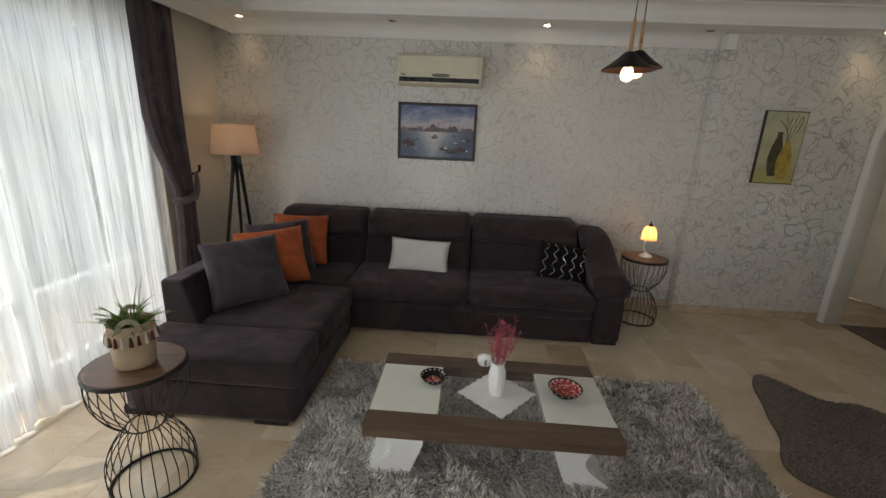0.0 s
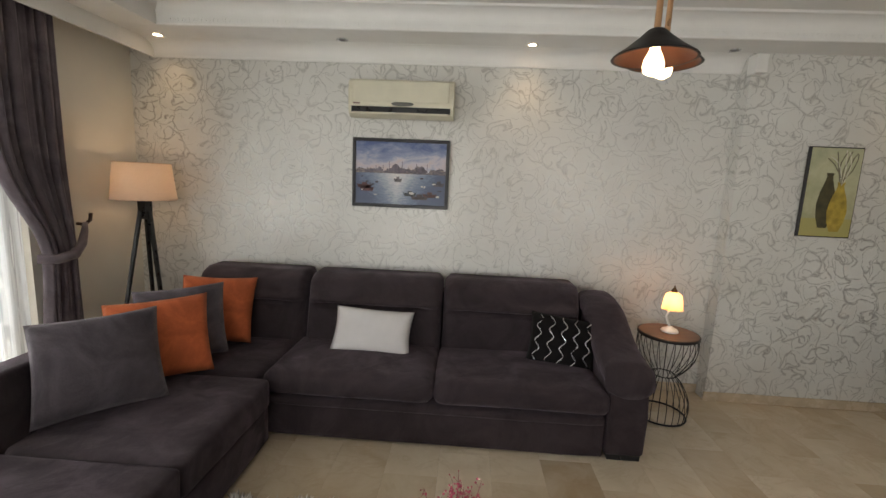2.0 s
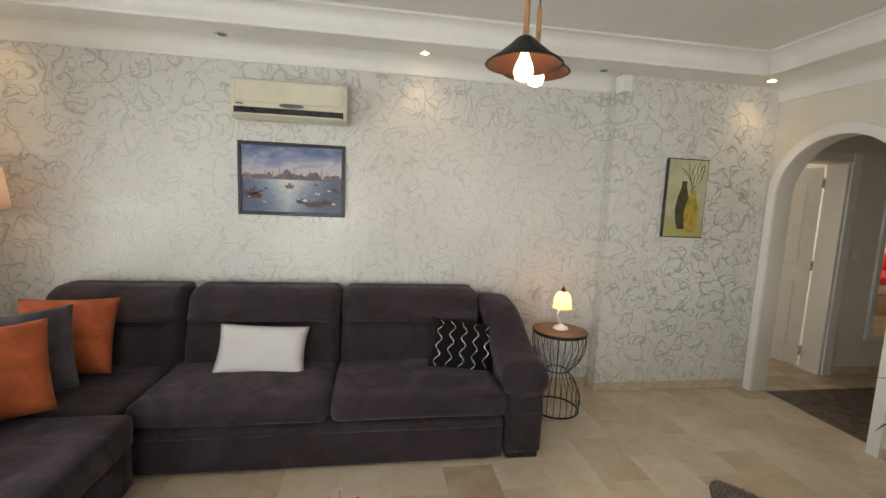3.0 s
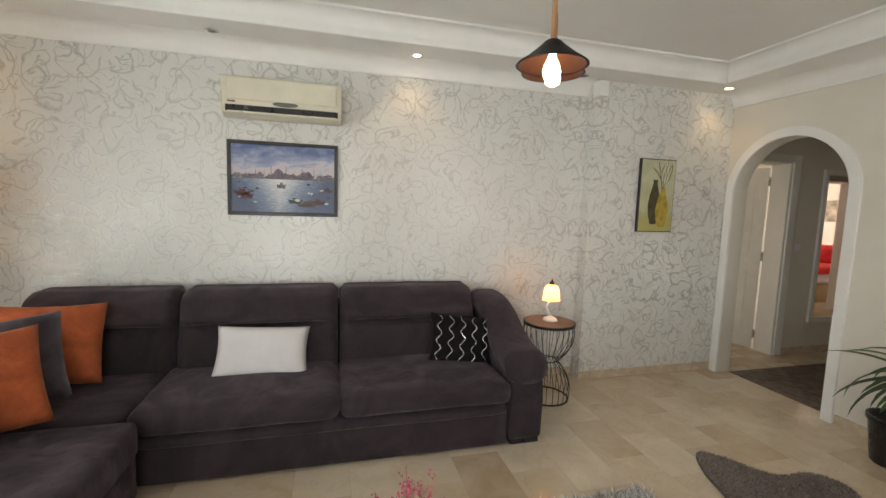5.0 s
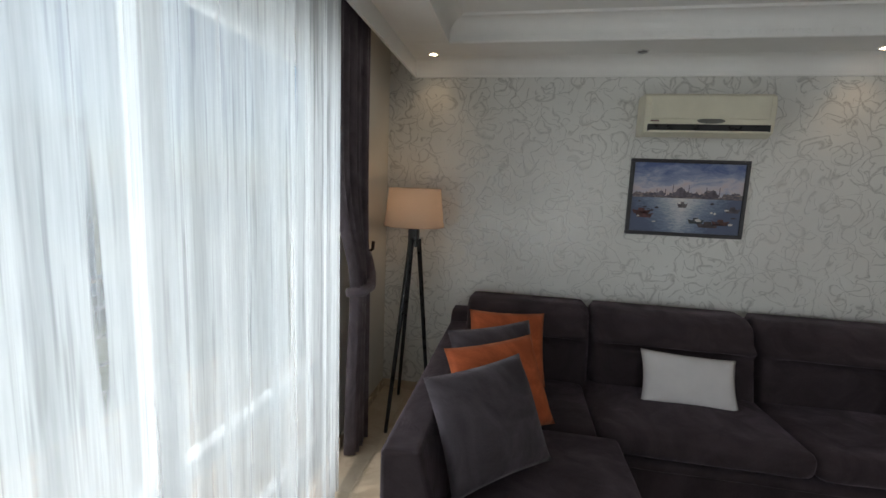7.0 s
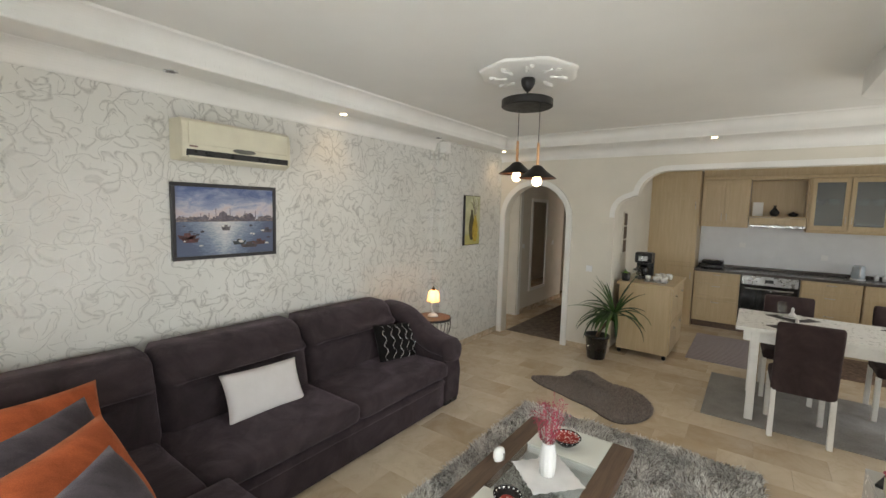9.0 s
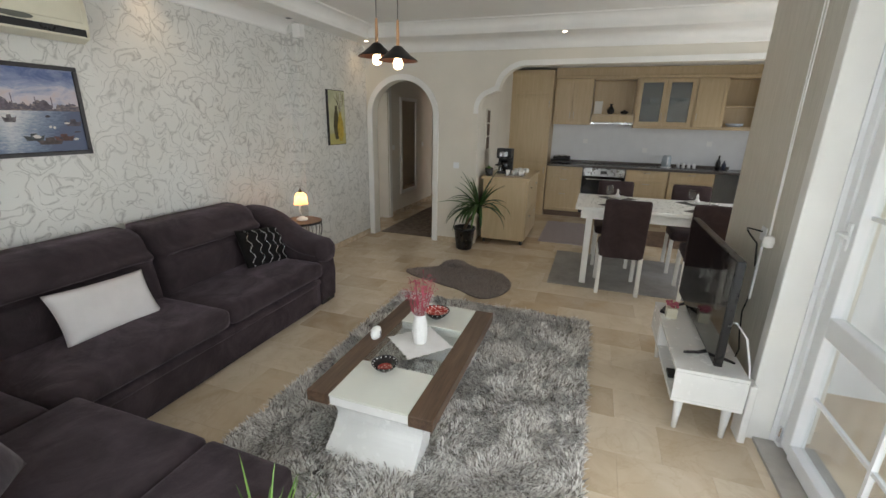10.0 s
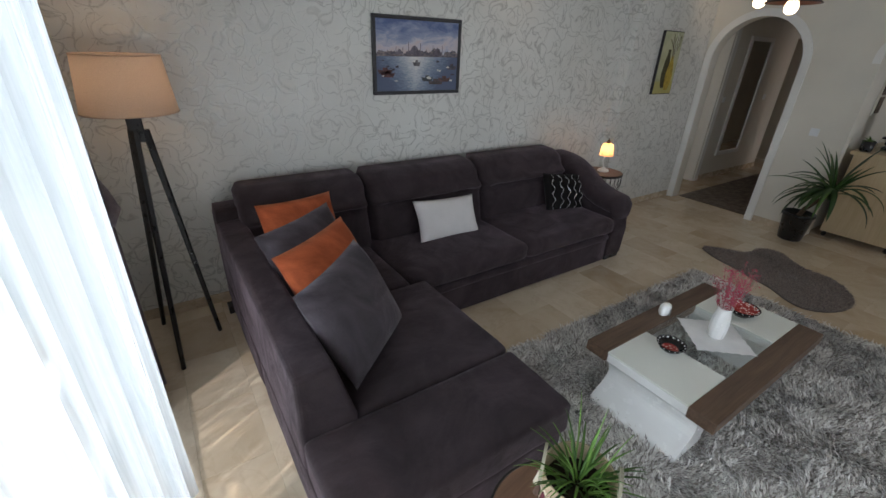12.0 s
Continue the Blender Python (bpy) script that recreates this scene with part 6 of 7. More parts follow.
k.link(df.outputs[0], m1.inputs[2])
k.link(m1.outputs[0], m2.inputs[1])
k.link(gl.outputs[0], m2.inputs[2])
k.link(m2.outputs[0], k.out.inputs[0])
FROST = k.m
gc = thing("glass_cabinet", (6.2, 0.06, 1.585), "maple wall cabinet with two smoky glass doors", "cabinet", "kitchen units")
for a in ((6.06, KB, 0.465, 0.485, 1.585, 2.33), (6.06, KB, -0.375, -0.355, 1.585, 2.33), (6.06, KB, -0.354, 0.464, 1.585, 1.605), (6.06, KB, -0.354, 0.464, 2.31, 2.33), (6.38, KB, -0.354, 0.464, 1.606, 2.309), (6.08, 6.37, -0.354, 0.464, 1.93, 1.945)):
    part("panel", box(*a), MAPLE, gc)
front(gc, -0.35, 0.055, 1.60, 2.315, 6.06, "left", FROST)
front(gc, 0.06, 0.465, 1.60, 2.315, 6.06, "right", FROST)
rng = random.Random(2)
for z in (1.606, 1.946):
    for y in (-0.25, -0.1, 0.2, 0.35):
        solo("stacked_crockery", lathe([(0.03, 0), (0.06, 0.03), (0.065, 0.09), (0.06, 0.09)], (6.25, y, z), 16), LACQUER if rng.random() > 0.4 else painted("grey_crockery", (0.2, 0.22, 0.25), 0.3), "crockery on a shelf behind smoky glass", "crockery", "crockery", smooth=True)
wc2 = cabinet("wall_cabinet", -0.80, -0.378, 1.585, 2.33, 6.06, KB, "pale maple wall cabinet with a single door")
front(wc2, -0.795, -0.383, 1.60, 2.315, 6.06, "left")
for nm, y0, y1, zz, lab in (("open_shelf", 0.49, 1.165, (1.75, 2.315), "open maple niche above the cooker hood"), ("open_shelf", -1.30, -0.805, (1.585, 1.90, 2.315), "open maple corner shelf with white plates")):
    o = thing(nm, (6.2, (y0 + y1) / 2, zz[0]), lab, "shelf", "kitchen units")
    for z in zz:
        part("board", box(6.06, KB, y0 + 0.001, y1 - 0.001, z, z + 0.018), MAPLE, o)
    part("back", box(6.385, KB, y0 + 0.001, y1 - 0.001, zz[0] + 0.019, 2.314), MAPLE, o)
    part("side", box(6.06, 6.384, y0 + 0.001, y0 + 0.015, zz[0] + 0.019, 2.314), MAPLE, o)
hood = thing("cooker_hood", (6.2, 0.83, 1.60), "slim white built-in cooker hood", "cooker hood")
part("body", box(6.02, KB, 0.495, 1.16, 1.61, 1.745, 0.004), MAPLE, hood)
part("pull_out", box(5.96, 6.019, 0.50, 1.155, 1.60, 1.635, 0.004), STEEL, hood)
solo("trim_cabinet_cornice", join(box(6.02, KB, -1.30, 1.80, 2.331, 2.375, 0.008), box(6.04, KB, -1.30, 0.487, 1.55, 1.584, 0.004)), MAPLE, "maple cornice over the wall cabinets", "trim", **STRUCT)
solo("ornament_jug", lathe([(0.03, 0), (0.055, 0.03), (0.06, 0.07), (0.03, 0.11), (0.016, 0.14), (0.022, 0.165)], (6.2, 0.86, 1.768), 20), BLACKPL, "dark ornamental jug in the niche", "jug", smooth=True)
solo("ornament_pot", lathe([(0.03, 0), (0.06, 0.02), (0.062, 0.045), (0.02, 0.06), (0.008, 0.075)], (6.2, 0.64, 1.768), 20), BLACKPL, "low dark lidded pot in the niche", "pot", smooth=True)
solo("recipe_card", box(6.25, 6.262, 1.0, 1.13, 1.769, 1.98), PLASTER, "white printed card leaning in the niche", "card")
solo("plate_stack", lathe([(0.08, 0), (0.12, 0.02), (0.122, 0.05), (0.1, 0.05)], (6.2, -1.0, 1.604), 24), painted("pale_blue_plate", (0.55, 0.62, 0.72), 0.3), "stack of pale plates on the open shelf", "plates", smooth=True)
solo("trim_cabinet_filler", box(6.07, KB, -1.30, 1.80, 2.376, 2.504), MAPLE, "maple panel between cabinets and ceiling", "trim", **STRUCT)
# things on the worktop
grill = thing("contact_grill", (6.1, 1.58, 0.922), "black contact grill on the worktop", "grill")
part("base", box(5.98, 6.24, 1.43, 1.74, 0.928, 0.985, 0.012), BLACKPL, grill)
part("lid", box(5.99, 6.23, 1.44, 1.73, 0.99, 1.045, 0.02), BLACK, grill)
part("handle", tube([(6.0, 1.48, 1.04), (5.96, 1.5, 1.06), (5.96, 1.67, 1.06), (6.0, 1.69, 1.04)], 0.009, 6), STEEL, grill)
ket = thing("glass_kettle", (6.15, -0.12, 0.922), "pale glass kettle on the worktop", "kettle")
part("jug", lathe([(0.07, 0.02), (0.075, 0.05), (0.065, 0.17), (0.055, 0.2)], (6.15, -0.12, 0.923), 24), painted("kettle_body", (0.55, 0.62, 0.68), 0.1, bump=0), ket, smooth=True)
part("base", lathe([(0.08, 0), (0.08, 0.018)], (6.15, -0.12, 0.923), 24), PVC, ket)
part("handle", tube([(6.08, -0.12, 1.10), (6.03, -0.12, 1.10), (6.03, -0.12, 0.99), (6.08, -0.12, 0.97)], 0.01, 6), PVC, ket)
for y in (-0.32, -0.40, -0.48, -0.56):
    solo("spice_jar", lathe([(0.025, 0), (0.026, 0.055), (0.02, 0.065), (0.02, 0.08)], (6.25, y, 0.923), 14), PVC, "small white jar on the worktop", "jar", "jars on the worktop", smooth=True)
solo("oil_bottle", lathe([(0.035, 0), (0.036, 0.12), (0.014, 0.17), (0.014, 0.23)], (6.15, -0.88, 0.923), 16), BLACKPL, "dark oil bottle on the worktop", "bottle", smooth=True)
solo("soap_bottle", lathe([(0.03, 0), (0.032, 0.09), (0.012, 0.12), (0.012, 0.15)], (6.22, -0.98, 0.923), 16), painted("dark_soap", (0.05, 0.06, 0.1), 0.3), "dark soap bottle on the worktop", "bottle", smooth=True)
for y, z in ((1.22, 1.30), (0.22, 1.18), (-0.75, 1.32)):
    solo("wall_outlet", box(6.388, 6.3985, y - 0.04, y + 0.04, z - 0.04, z + 0.04, 0.003), PVC, "white kitchen wall outlet", "socket", "kitchen sockets")
sink = solo("kitchen_sink", box(4.9, 5.5, -1.66, -1.22, 0.9225, 0.928, 0.002), STEEL, "steel sink set in the worktop", "sink")

# island trolley
_fit["m"] = Matrix.Diagonal((1, 1, 1.06, 1))
isl = thing("kitchen_island", (4.4, 2.27, 0), "pale maple kitchen trolley with drawers on castors", "kitchen trolley")
part("body", box(3.895, 4.93, 1.945, 2.555, 0.06, 0.865, 0.003), MAPLE, isl)
part("top", box(3.87, 4.96, 1.915, 2.585, 0.866, 0.90, 0.004), MAPLE, isl)
for x0, x1 in ((3.91, 4.40), (4.42, 4.92)):
    for z0, z1 in ((0.08, 0.45), (0.46, 0.85)):
        d = part("drawer", box(x0, x1, 1.928, 1.944, z0, z1, 0.002), MAPLE, isl)
        part("knob", rod(((x0 + x1) / 2, 1.928, (z0 + z1) / 2 + 0.1), ((x0 + x1) / 2, 1.905, (z0 + z1) / 2 + 0.1), 0.012, seg=10), HANDLE, d)
for x in (3.94, 4.88):
    for y in (1.985, 2.52):
        part("castor", lathe([(0.012, 0.0), (0.024, 0.012), (0.024, 0.035), (0.012, 0.059)], (x, y, 0), 12), BLACKPL, isl)
cof = thing("coffee_maker", (4.35, 2.36, 0.90), "black filter coffee maker", "coffee maker")
part("base", box(4.25, 4.45, 2.27, 2.45, 0.901, 0.935, 0.01), BLACKPL, cof)
part("tower", box(4.37, 4.46, 2.25, 2.46, 0.936, 1.235, 0.01), BLACKPL, cof)
part("head", box(4.22, 4.369, 2.25, 2.46, 1.11, 1.245, 0.015), BLACKPL, cof)
part("jug", lathe([(0.055, 0), (0.07, 0.04), (0.06, 0.11), (0.045, 0.14)], (4.305, 2.36, 0.937), 20), SCREEN, cof, smooth=True)
part("panel", box(4.214, 4.2195, 2.30, 2.41, 1.14, 1.20), STEEL, cof)
tea = thing("glass_teapot", (4.10, 2.40, 0.90), "clear glass teapot with a black lid", "teapot")
part("jug", lathe([(0.045, 0.0), (0.062, 0.02), (0.066, 0.07), (0.05, 0.115), (0.046, 0.125)], (4.10, 2.40, 0.902), 24, close=False), GLASS, tea, smooth=True)
part("lid", lathe([(0.047, 0.125), (0.045, 0.14), (0.012, 0.15), (0.010, 0.165)], (4.10, 2.40, 0.902), 20), BLACKPL, tea, smooth=True)
part("handle", tube([(4.05, 2.36, 1.01), (4.02, 2.33, 1.01), (4.015, 2.325, 0.94), (4.045, 2.355, 0.925)], 0.007, 6), BLACKPL, tea, smooth=True)
spot_ = thing("herb_pot", (3.97, 2.50, 0.90), "small black pot with a low green plant", "potted plant")
part("pot", lathe([(0.045, 0), (0.05, 0.01), (0.058, 0.10), (0.053, 0.10), (0.05, 0.08)], (3.97, 2.50, 0.901), 20), BLACKPL, spot_, smooth=True)
rng = random.Random(12)
for i in range(14):
    part("leaf", leaf_blade((3.97, 2.50, 0.985), rng.uniform(0, 6.28), rng.uniform(0.04, 0.08), 0.02, rng.uniform(0.5, 1.3), 1.0, n=5), GRASS, spot_)
solo("serving_tray", box(4.05, 4.30, 2.03, 2.30, 0.901, 0.912, 0.004), STEEL, "steel serving tray on the trolley", "tray")
for i, (x, y) in enumerate(((4.10, 2.08), (4.12, 2.17), (4.12, 2.26), (4.22, 2.07), (4.23, 2.16), (4.5, 2.05), (4.5, 2.13), (4.5, 2.21), (4.6, 2.08), (4.6, 2.17))):
    cup = thing("coffee_cup", (x, y, 0.905), "small white coffee cup on the trolley", "cup", "coffee cups")
    z0 = 0.913 if x < 4.3 else 0.901
    part("cup_body", lathe([(0.02, 0), (0.03, 0.03), (0.034, 0.06), (0.031, 0.06), (0.026, 0.02)], (x, y, z0), 16), LACQUER, cup, smooth=True)
    part("cup_handle", tube([(x - 0.03, y, z0 + 0.05), (x - 0.05, y, z0 + 0.045), (x - 0.05, y, z0 + 0.025), (x - 0.028, y, z0 + 0.02)], 0.004, 6), LACQUER, cup)
_fit["m"] = Matrix()
deco = thing("wall_plaques", (4.35, 2.655, 1.6), "narrow cream wall hanging with three brown pictures", "wall hanging")
part("backing", box(4.28, 4.46, 2.64, 2.6595, 1.28, 1.86, 0.003), painted("plaque_board", (0.66, 0.62, 0.55), 0.6), deco)
for i in range(3):
    part("plaque", box(4.295, 4.445, 2.634, 2.639, 1.30 + i * 0.185, 1.465 + i * 0.185), painted("plaque_brown", (0.13, 0.085, 0.055), 0.5, vary=0.5, scale=30), deco)

# yucca by the island
yu = thing("yucca_plant", (3.52, 2.72, 0), "yucca plant with long drooping leaves in a black pot", "potted plant")
UX, UY = 3.475, 2.685
part("pot", lathe([(0.10, 0.001), (0.108, 0.01), (0.138, 0.27), (0.150, 0.275), (0.150, 0.305), (0.138, 0.305), (0.130, 0.27)], (UX, UY, 0), 32), BLACKPL, yu, smooth=True)
part("soil", lathe([(0.131, 0.265), (0.06, 0.275), (0.001, 0.277)], (UX, UY, 0), 20, close=False), painted("soil", (0.035, 0.022, 0.014), 0.95), yu)
part("trunk", tube([(UX, UY, 0.26), (UX, UY - 0.03, 0.36), (UX + 0.005, UY - 0.10, 0.46), (UX + 0.01, UY - 0.17, 0.56)], [0.026, 0.023, 0.020, 0.017], 8), painted("bark", (0.12, 0.08, 0.05), 0.9, vary=0.3, scale=60, bump=0.6), yu, smooth=True)
rng = random.Random(31)
for i in range(40):
    h = rng.uniform(0.28, 1.72) * math.pi
    steep = i < 12
    part("leaf", leaf_blade((UX + 0.01, UY - 0.18, 0.50 + 0.003 * i), h, rng.uniform(0.46, 0.64) if steep else rng.uniform(0.40, 0.62), rng.uniform(0.048, 0.064),
                            rng.uniform(1.0, 1.45) if steep else rng.uniform(-0.1, 0.9), rng.uniform(0.3, 0.9) if steep else rng.uniform(0.9, 2.0), n=10, fold=0.18), YUCCA, yu, smooth=True)

# rugs in the kitchen and hall
k = Nodes("striped_runner")
wv = k.n("ShaderNodeTexWave", bands_direction="X")
wv.inputs["Scale"].default_value = 5
k.link(k.co, wv.inputs["Vector"])
k.set(Base_Color=k.ramp(wv.outputs["Fac"], [(0.3, (0.24, 0.20, 0.22)), (0.6, (0.42, 0.38, 0.38))]), Roughness=0.95)
solo("kitchen_runner", box(4.25, 5.68, 1.12, 1.78, 0.001, 0.010, 0.003), k.m, "mauve-grey striped kitchen runner", "rug")
solo("kitchen_mat", box(4.62, 5.6, -0.75, 0.32, 0.001, 0.010, 0.003), painted("brown_mat", (0.20, 0.13, 0.09), 0.95, vary=0.3, scale=20), "brown kitchen mat beside the table", "rug")
solo("hall_runner", box(3.82, 6.75, 3.30, 4.14, 0.001, 0.010, 0.003), painted("brown_runner", (0.17, 0.135, 0.11), 0.95, vary=0.25, scale=14, bump=0.8, fine=250), "dark brown hall runner", "rug")

# hall: door, casing, mirror
hd = thing("door_2", (4.75, 4.68, 0), "white panelled interior door standing wide open", "door", kind="structure")
b = box(3.95, 4.735, 4.662, 4.702, 0.006, 2.075, 0.003)
b.transform(Matrix.Translation((4.745, 4.68, 0)) @ Matrix.Rotation(radians(-76), 4, "Z") @ Matrix.Translation((-4.735, -4.662, 0)))
leaf2 = part("leaf", b, LACQUER, hd)
for z0, z1 in ((0.2, 0.9), (1.1, 1.95)):
    b = box(4.07, 4.61, 4.654, 4.661, z0, z1, 0.004)
    b.transform(Matrix.Translation((4.745, 4.68, 0)) @ Matrix.Rotation(radians(-76), 4, "Z") @ Matrix.Translation((-4.735, -4.662, 0)))
    part("panel", b, LACQUER, leaf2)
for z in (0.18, 1.08, 1.92):
    part("hinge", rod((4.742, 4.668, z - 0.05), (4.742, 4.668, z + 0.05), 0.012, seg=8), STEEL, hd)
part("jamb", box(4.748, 4.7595, HY, 4.66, 0.001, 2.099), PLASTER, hd)
part("jamb", box(3.9855, 3.997, HY, 4.66, 0.001, 2.099), PLASTER, hd)
part("casing", box(4.77, 4.87, HY - 0.022, HY - 0.0005, 0.001, 2.19, 0.006), PLASTER, hd)
part("casing", box(3.98, 4.769, HY - 0.022, HY - 0.0005, 2.105, 2.19, 0.006), PLASTER, hd)
mir = thing("wall_mirror", (5.585, HY, 0.36), "tall wall mirror in a white frame", "mirror")
k = Nodes("mirror_silver")
k.set(Base_Color=(0.86, 0.86, 0.86), Metallic=1.0, Roughness=0.02)
part("mirror_glass", box(5.28, 5.90, HY - 0.016, HY - 0.008, 0.42, 2.0), k.m, mir)
for a in ((5.22, 5.96, 2.0, 2.06), (5.22, 5.96, 0.36, 0.42), (5.22, 5.28, 0.42, 2.0), (5.90, 5.96, 0.42, 2.0)):
    part("frame_bar", box(a[0], a[1], HY - 0.028, HY - 0.0005, a[2], a[3], 0.005), PLASTER, mir)
solo("light_switch", box(3.689, 3.6995, 2.86, 2.94, 1.06, 1.14, 0.003), PVC, "white light switch on the cream wall", "switch")
for x in (4.96, 6.30):
    solo("hall_switch", box(x - 0.04, x + 0.04, HY - 0.01, HY - 0.0005, 1.17, 1.25, 0.003), PVC, "white light switch in the hall", "switch")
bed = thing("bed", (8.9, 1.5, 0), "wooden bed with a red cover and red pillows", "bed")
REDCLOTH = velvet("red_cover", (0.50, 0.03, 0.03), 0.1)
part("frame", box(7.95, 9.95, 0.70, 2.30, 0.001, 0.32, 0.01), MAPLE, bed)
part("mattress", soft(7.97, 9.93, 0.72, 2.28, 0.32, 0.52, 0.05, 0.01), LINEN, bed, smooth=True)
part("cover", soft(7.95, 9.95, 0.70, 2.3, 0.50, 0.64, 0.05, 0.01), REDCLOTH, bed, smooth=True)
for y in (1.05, 1.75):
    part("pillow", soft(9.45, 9.75, y - 0.28, y + 0.28, 0.62, 0.98, 0.09, 0.02), REDCLOTH, bed, smooth=True)
bpic = thing("bedroom_picture", (10.39, 1.3, 1.68), "wide landscape picture over the bed", "picture")
part("canvas", box(10.375, 10.398, 0.85, 1.75, 1.45, 1.90, 0.002), painted("pale_landscape", (0.45, 0.38, 0.28), 0.5, vary=0.5, scale=5), bpic)
vanity = thing("hall_cabinet", (7.25, 5.3, 0), "dark wooden cabinet with a white top in the far doorway", "cabinet")
part("body", box(6.87, 7.63, 5.1, 5.58, 0.001, 0.80, 0.005), WALNUT, vanity)
part("top", box(6.86, 7.64, 5.07, 5.59, 0.801, 0.84, 0.006), LACQUER, vanity)

# ---- skirting ----
SKIRT = painted("marble_skirting", (0.62, 0.50, 0.36), 0.25, vary=0.1, scale=5)
solo("baseboard_north", join(box(-2.53, 2.219, NY - 0.012, NY - 0.0005, 0.001, 0.075, 0.002), box(2.208, EX - 0.013, NY2 - 0.012, NY2 - 0.0005, 0.001, 0.075, 0.002)), SKIRT, "beige marble skirting", "baseboard", **STRUCT)
solo("baseboard_east", box(EX - 0.012, EX - 0.0005, 2.69, 3.155, 0.001, 0.075, 0.002), SKIRT, "beige marble skirting", "baseboard", **STRUCT)
solo("baseboard_west", box(WX + 0.0005, WX + 0.012, 3.47, NY - 0.013, 0.001, 0.075, 0.002), SKIRT, "beige marble skirting", "baseboard", **STRUCT)
solo("baseboard_tv", box(0.61, 1.62, TVY + 0.0005, TVY + 0.012, 0.001, 0.08, 0.002), SKIRT, "beige marble skirting", "baseboard", **STRUCT)
solo("baseboard_hall", box(4.872, 6.85, HY - 0.012, HY - 0.0005, 0.001, 0.08, 0.002), SKIRT, "beige marble skirting", "baseboard", **STRUCT)

# fretwork key on the cornice
b = bmesh.new()
for i in range(62):
    x = -1.9 + i * 0.085
    y = NY - LIP - 0.004
    for dx0, dx1, dz0, dz1 in ((0, 0.06, 2.694, 2.699), (0, 0.006, 2.675, 2.699), (0.054, 0.060, 2.672, 2.694), (0.02, 0.054, 2.672, 2.677), (0.02, 0.026, 2.677, 2.688), (0.026, 0.042, 2.683, 2.688)):
        b = box(x + dx0, x + dx1, y + 0.0015, y + 0.005, dz0, dz1, bm=b)
solo("trim_fretwork", b, PLASTER, "greek key relief on the cornice", "trim", **STRUCT)

# ---- outside ----
solo("ground", box(-400, 400, -400, 400, -9.2, -9.0), painted("far_ground", (0.16, 0.17, 0.12), 0.95, vary=0.3, scale=0.05), "dry ground far below the balcony", "ground", **STRUCT)
BALC = painted("balcony_tile", (0.62, 0.53, 0.42), 0.5, vary=0.06, scale=3)
solo("balcony_floor", join(box(-4.3, -2.76, -2.4, 4.8, -0.2, -0.02), box(-2.759, 1.39, -2.4, -0.201, -0.2, -0.02)), BALC, "pale tiled balcony floor", "balcony floor", **STRUCT)
WHITEOUT = painted("white_render", (0.82, 0.83, 0.83), 0.7, vary=0.03)
solo("balcony_parapet", join(box(-4.3, 1.39, -2.55, -2.401, -0.2, 0.95), box(1.25, 1.395, -2.4, -0.201, -0.02, 2.9)), WHITEOUT, "white rendered balcony wall", "parapet", **STRUCT)
# slab out of view, cut back so that sun reaches the floor inside
solo("unseen_balcony_slab", join(box(-2.86, -2.76, -0.6, 4.8, 2.55, 2.7), box(-2.759, 1.39, -0.6, -0.201, 2.55, 2.7)), WHITEOUT, "unseen white slab over the balcony, sized to bound the sun", "slab", **STRUCT)
rail = thing("balcony_railing", (-4.25, 1.2, -0.02), "steel balcony railing with horizontal bars", "railing")
for i in range(6):
    y = -2.3 + i * 1.4
    part("post", rod((-4.22, y, -0.02), (-4.22, y, 1.0), 0.02, seg=8), STEEL, rail)
for z in (0.2, 0.4, 0.6, 0.8, 1.0):
    part("bar", rod((-4.22, -2.35, z), (-4.22, 4.75, z), 0.012 if z < 1 else 0.024, seg=8), STEEL, rail)
bchair = thing("balcony_chair", (0.75, -1.5, -0.02), "white folding chair with a dark cushion on the balcony", "chair")
part("cushion", soft(0.55, 0.95, -1.75, -1.35, 0.40, 0.46, 0.02, 0.01, 5), GREYCUSH, bchair, smooth=True)
for y in (-1.74, -1.36):
    part("leg", tube([(0.56, y, -0.02), (0.93, y, 0.40)], 0.012, 6), PVC, bchair)
    part("leg", tube([(0.94, y, -0.02), (0.57, y, 0.40)], 0.012, 6), PVC, bchair)
    part("back_post", tube([(0.94, y, 0.40), (1.04, y, 0.85)], 0.012, 6), PVC, bchair)
part("back_panel", box(1.0, 1.02, -1.72, -1.38, 0.55, 0.85, 0.006), PVC, bchair)


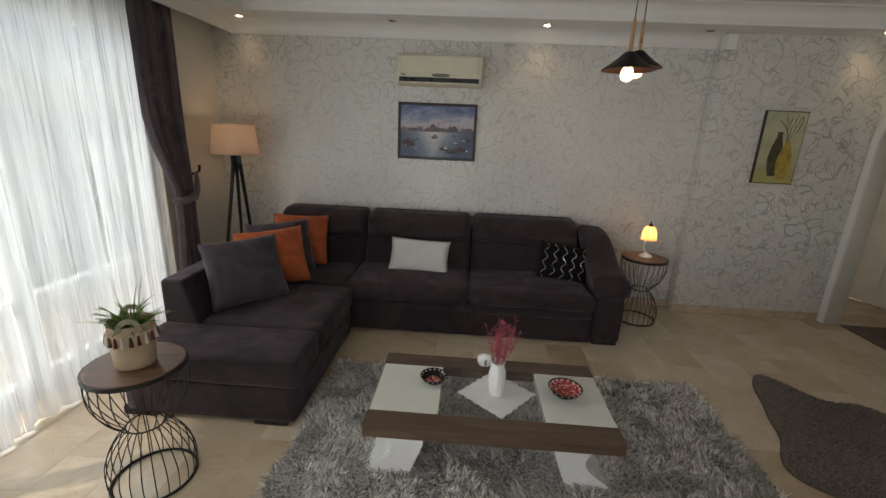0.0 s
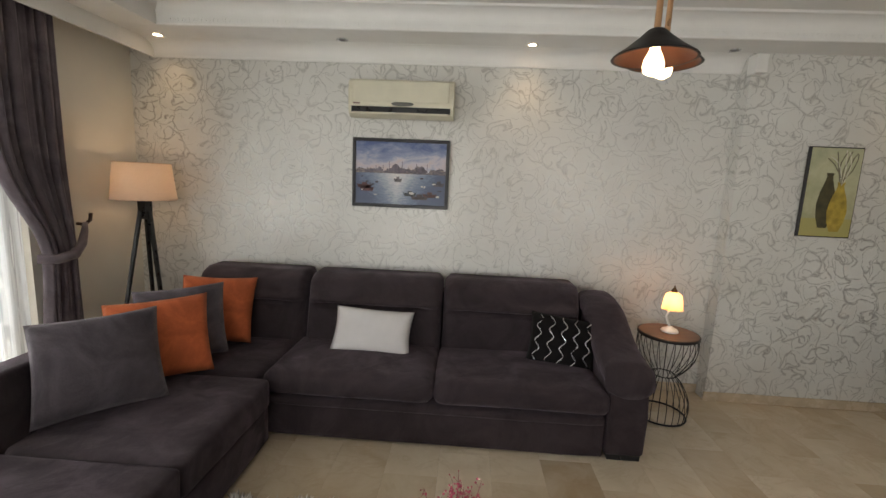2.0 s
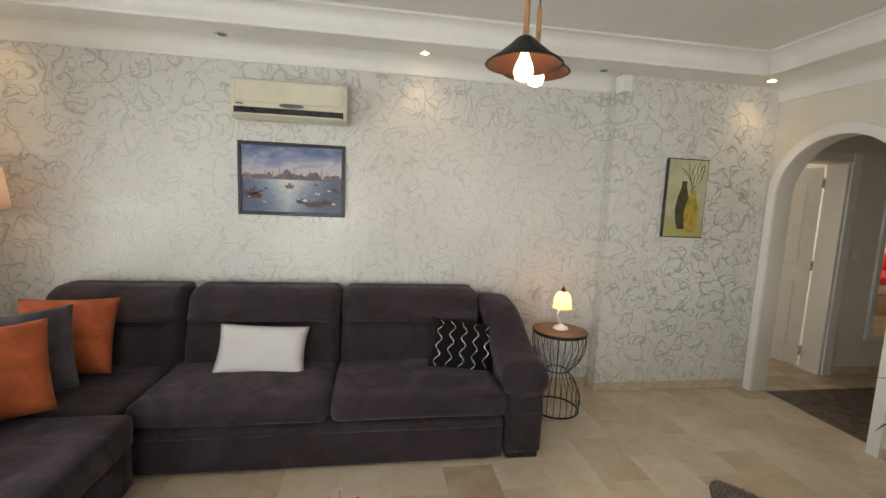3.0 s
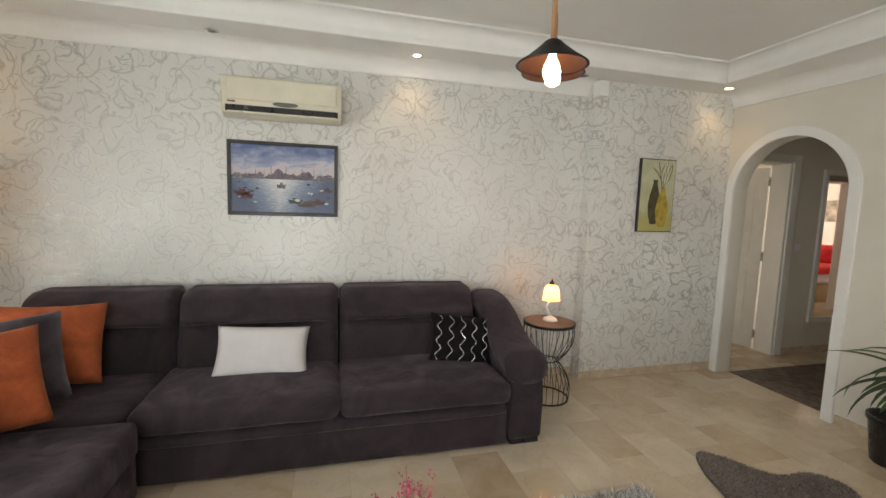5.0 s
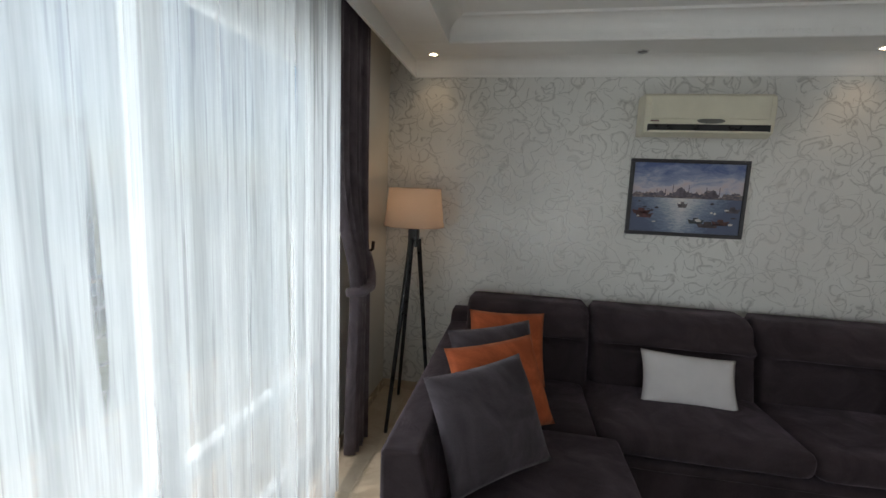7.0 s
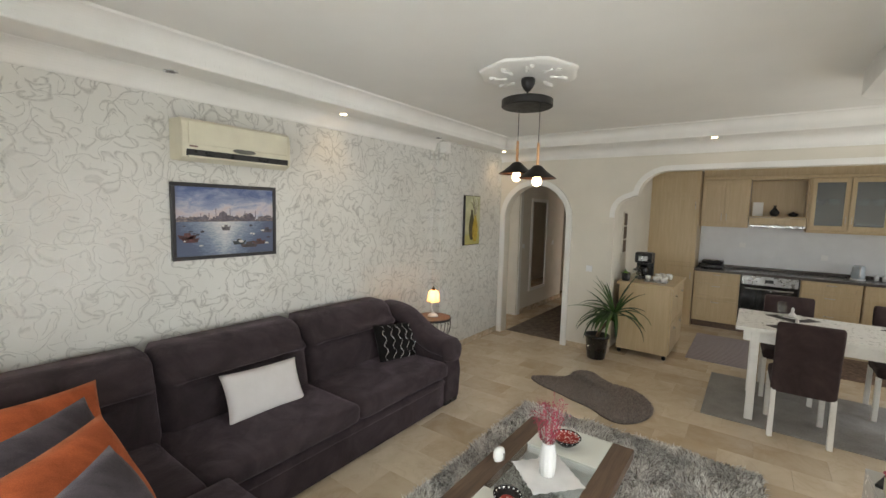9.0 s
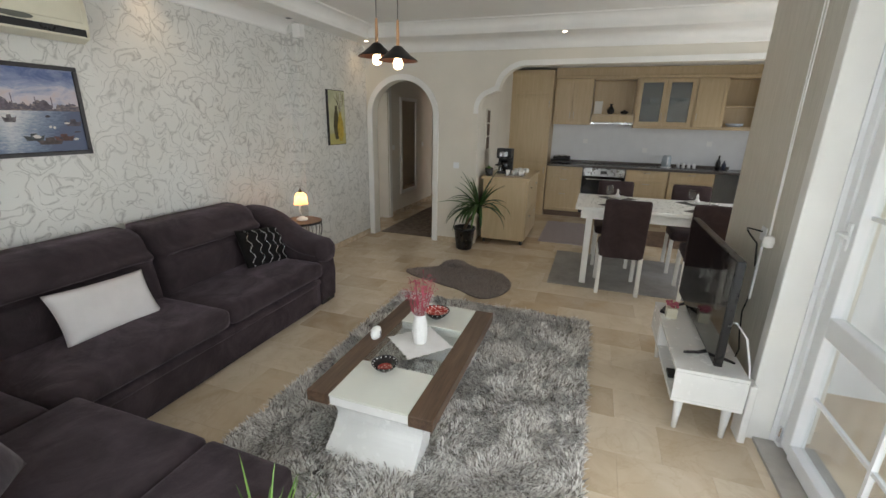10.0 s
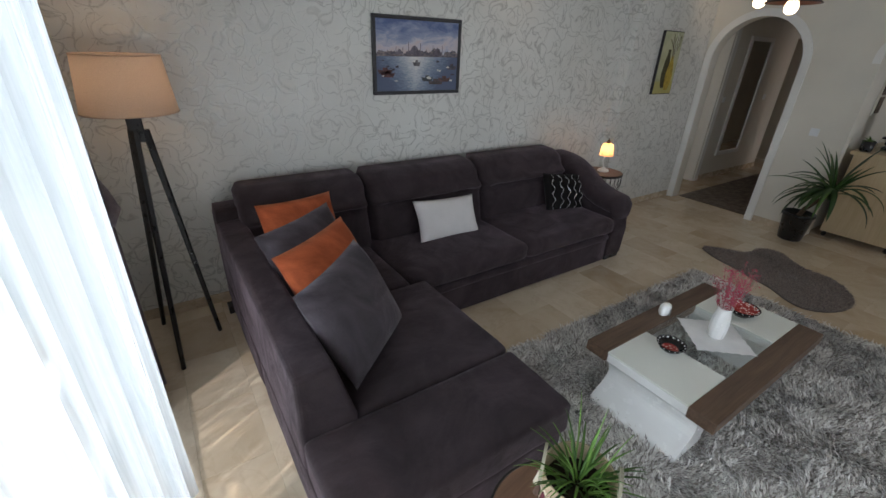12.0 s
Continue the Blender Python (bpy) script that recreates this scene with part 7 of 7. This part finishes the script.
def tower(x, y, w, d, h, label):
    t = thing("apartment_building", (x, y, -9), label, "building")
    part("wall", box(x - w / 2, x + w / 2, y - d / 2, y + d / 2, -9, h), WHITEOUT, t)
    part("roof", box(x - w / 2 - 0.3, x + w / 2 + 0.3, y - d / 2 - 0.3, y + d / 2 + 0.3, h, h + 0.5), painted("roof_tile", (0.35, 0.16, 0.10), 0.8), t)
    z = -7.5
    while z < h - 2:
        yy = y - d / 2 + 1.5
        while yy < y + d / 2 - 1.5:
            part("window", box(x + w / 2 - 0.1, x + w / 2 + 0.06, yy, yy + 1.5, z, z + 1.5), SCREEN, t)
            yy += 3.2
        z += 3.0


tower(-34, 2, 12, 16, 3, "pale apartment building across the street")
tower(-46, 24, 14, 18, 6, "white apartment building in the distance")

# ---- floor tiles ----
tw, tl, gap = 0.305, 0.455, 0.0005
tb_ = box(-tw / 2 + gap / 2, tw / 2 - gap / 2, -tl / 2 + gap / 2, tl / 2 - gap / 2, -0.0119, 0, 0.0003, 1)
tile_mesh = mesh_of("tile", tb_, TILE)
rest = []
for i in range(44):
    for j in range(15):
        x = -2.60 + (i + 0.5) * tw
        y = -1.9 + (j + 0.5) * tl + (tl * 0.5 if i % 2 else 0)
        if x < 3.8 and y > -0.05 and y < 4.55:
            t = new("tile", tile_mesh)
            t.location = (x, y, 0)
            t.parent = floor
        elif y < 4.9 and x < 9.4 and not (x < 1.3 and y < -0.3):
            rest.append((x, y))
verts, faces = [], []
for x, y in rest:
    n = len(verts)
    a, c = tw / 2 - gap / 2, tl / 2 - gap / 2
    verts += [(x - a, y - c, 0), (x + a, y - c, 0), (x + a, y + c, 0), (x - a, y + c, 0), (x - a, y - c, -0.0119), (x + a, y - c, -0.0119), (x + a, y + c, -0.0119), (x - a, y + c, -0.0119)]
    faces += [(n, n + 1, n + 2, n + 3), (n + 4, n + 5, n + 1, n), (n + 5, n + 6, n + 2, n + 1), (n + 6, n + 7, n + 3, n + 2), (n + 7, n + 4, n, n + 3)]
me = bpy.data.meshes.new("far_tiles")
me.from_pydata(verts, [], faces)
me.materials.append(TILE)
ft = new("far_tiles", me)
ft.parent = floor
tagged(ft, kind="stuff")
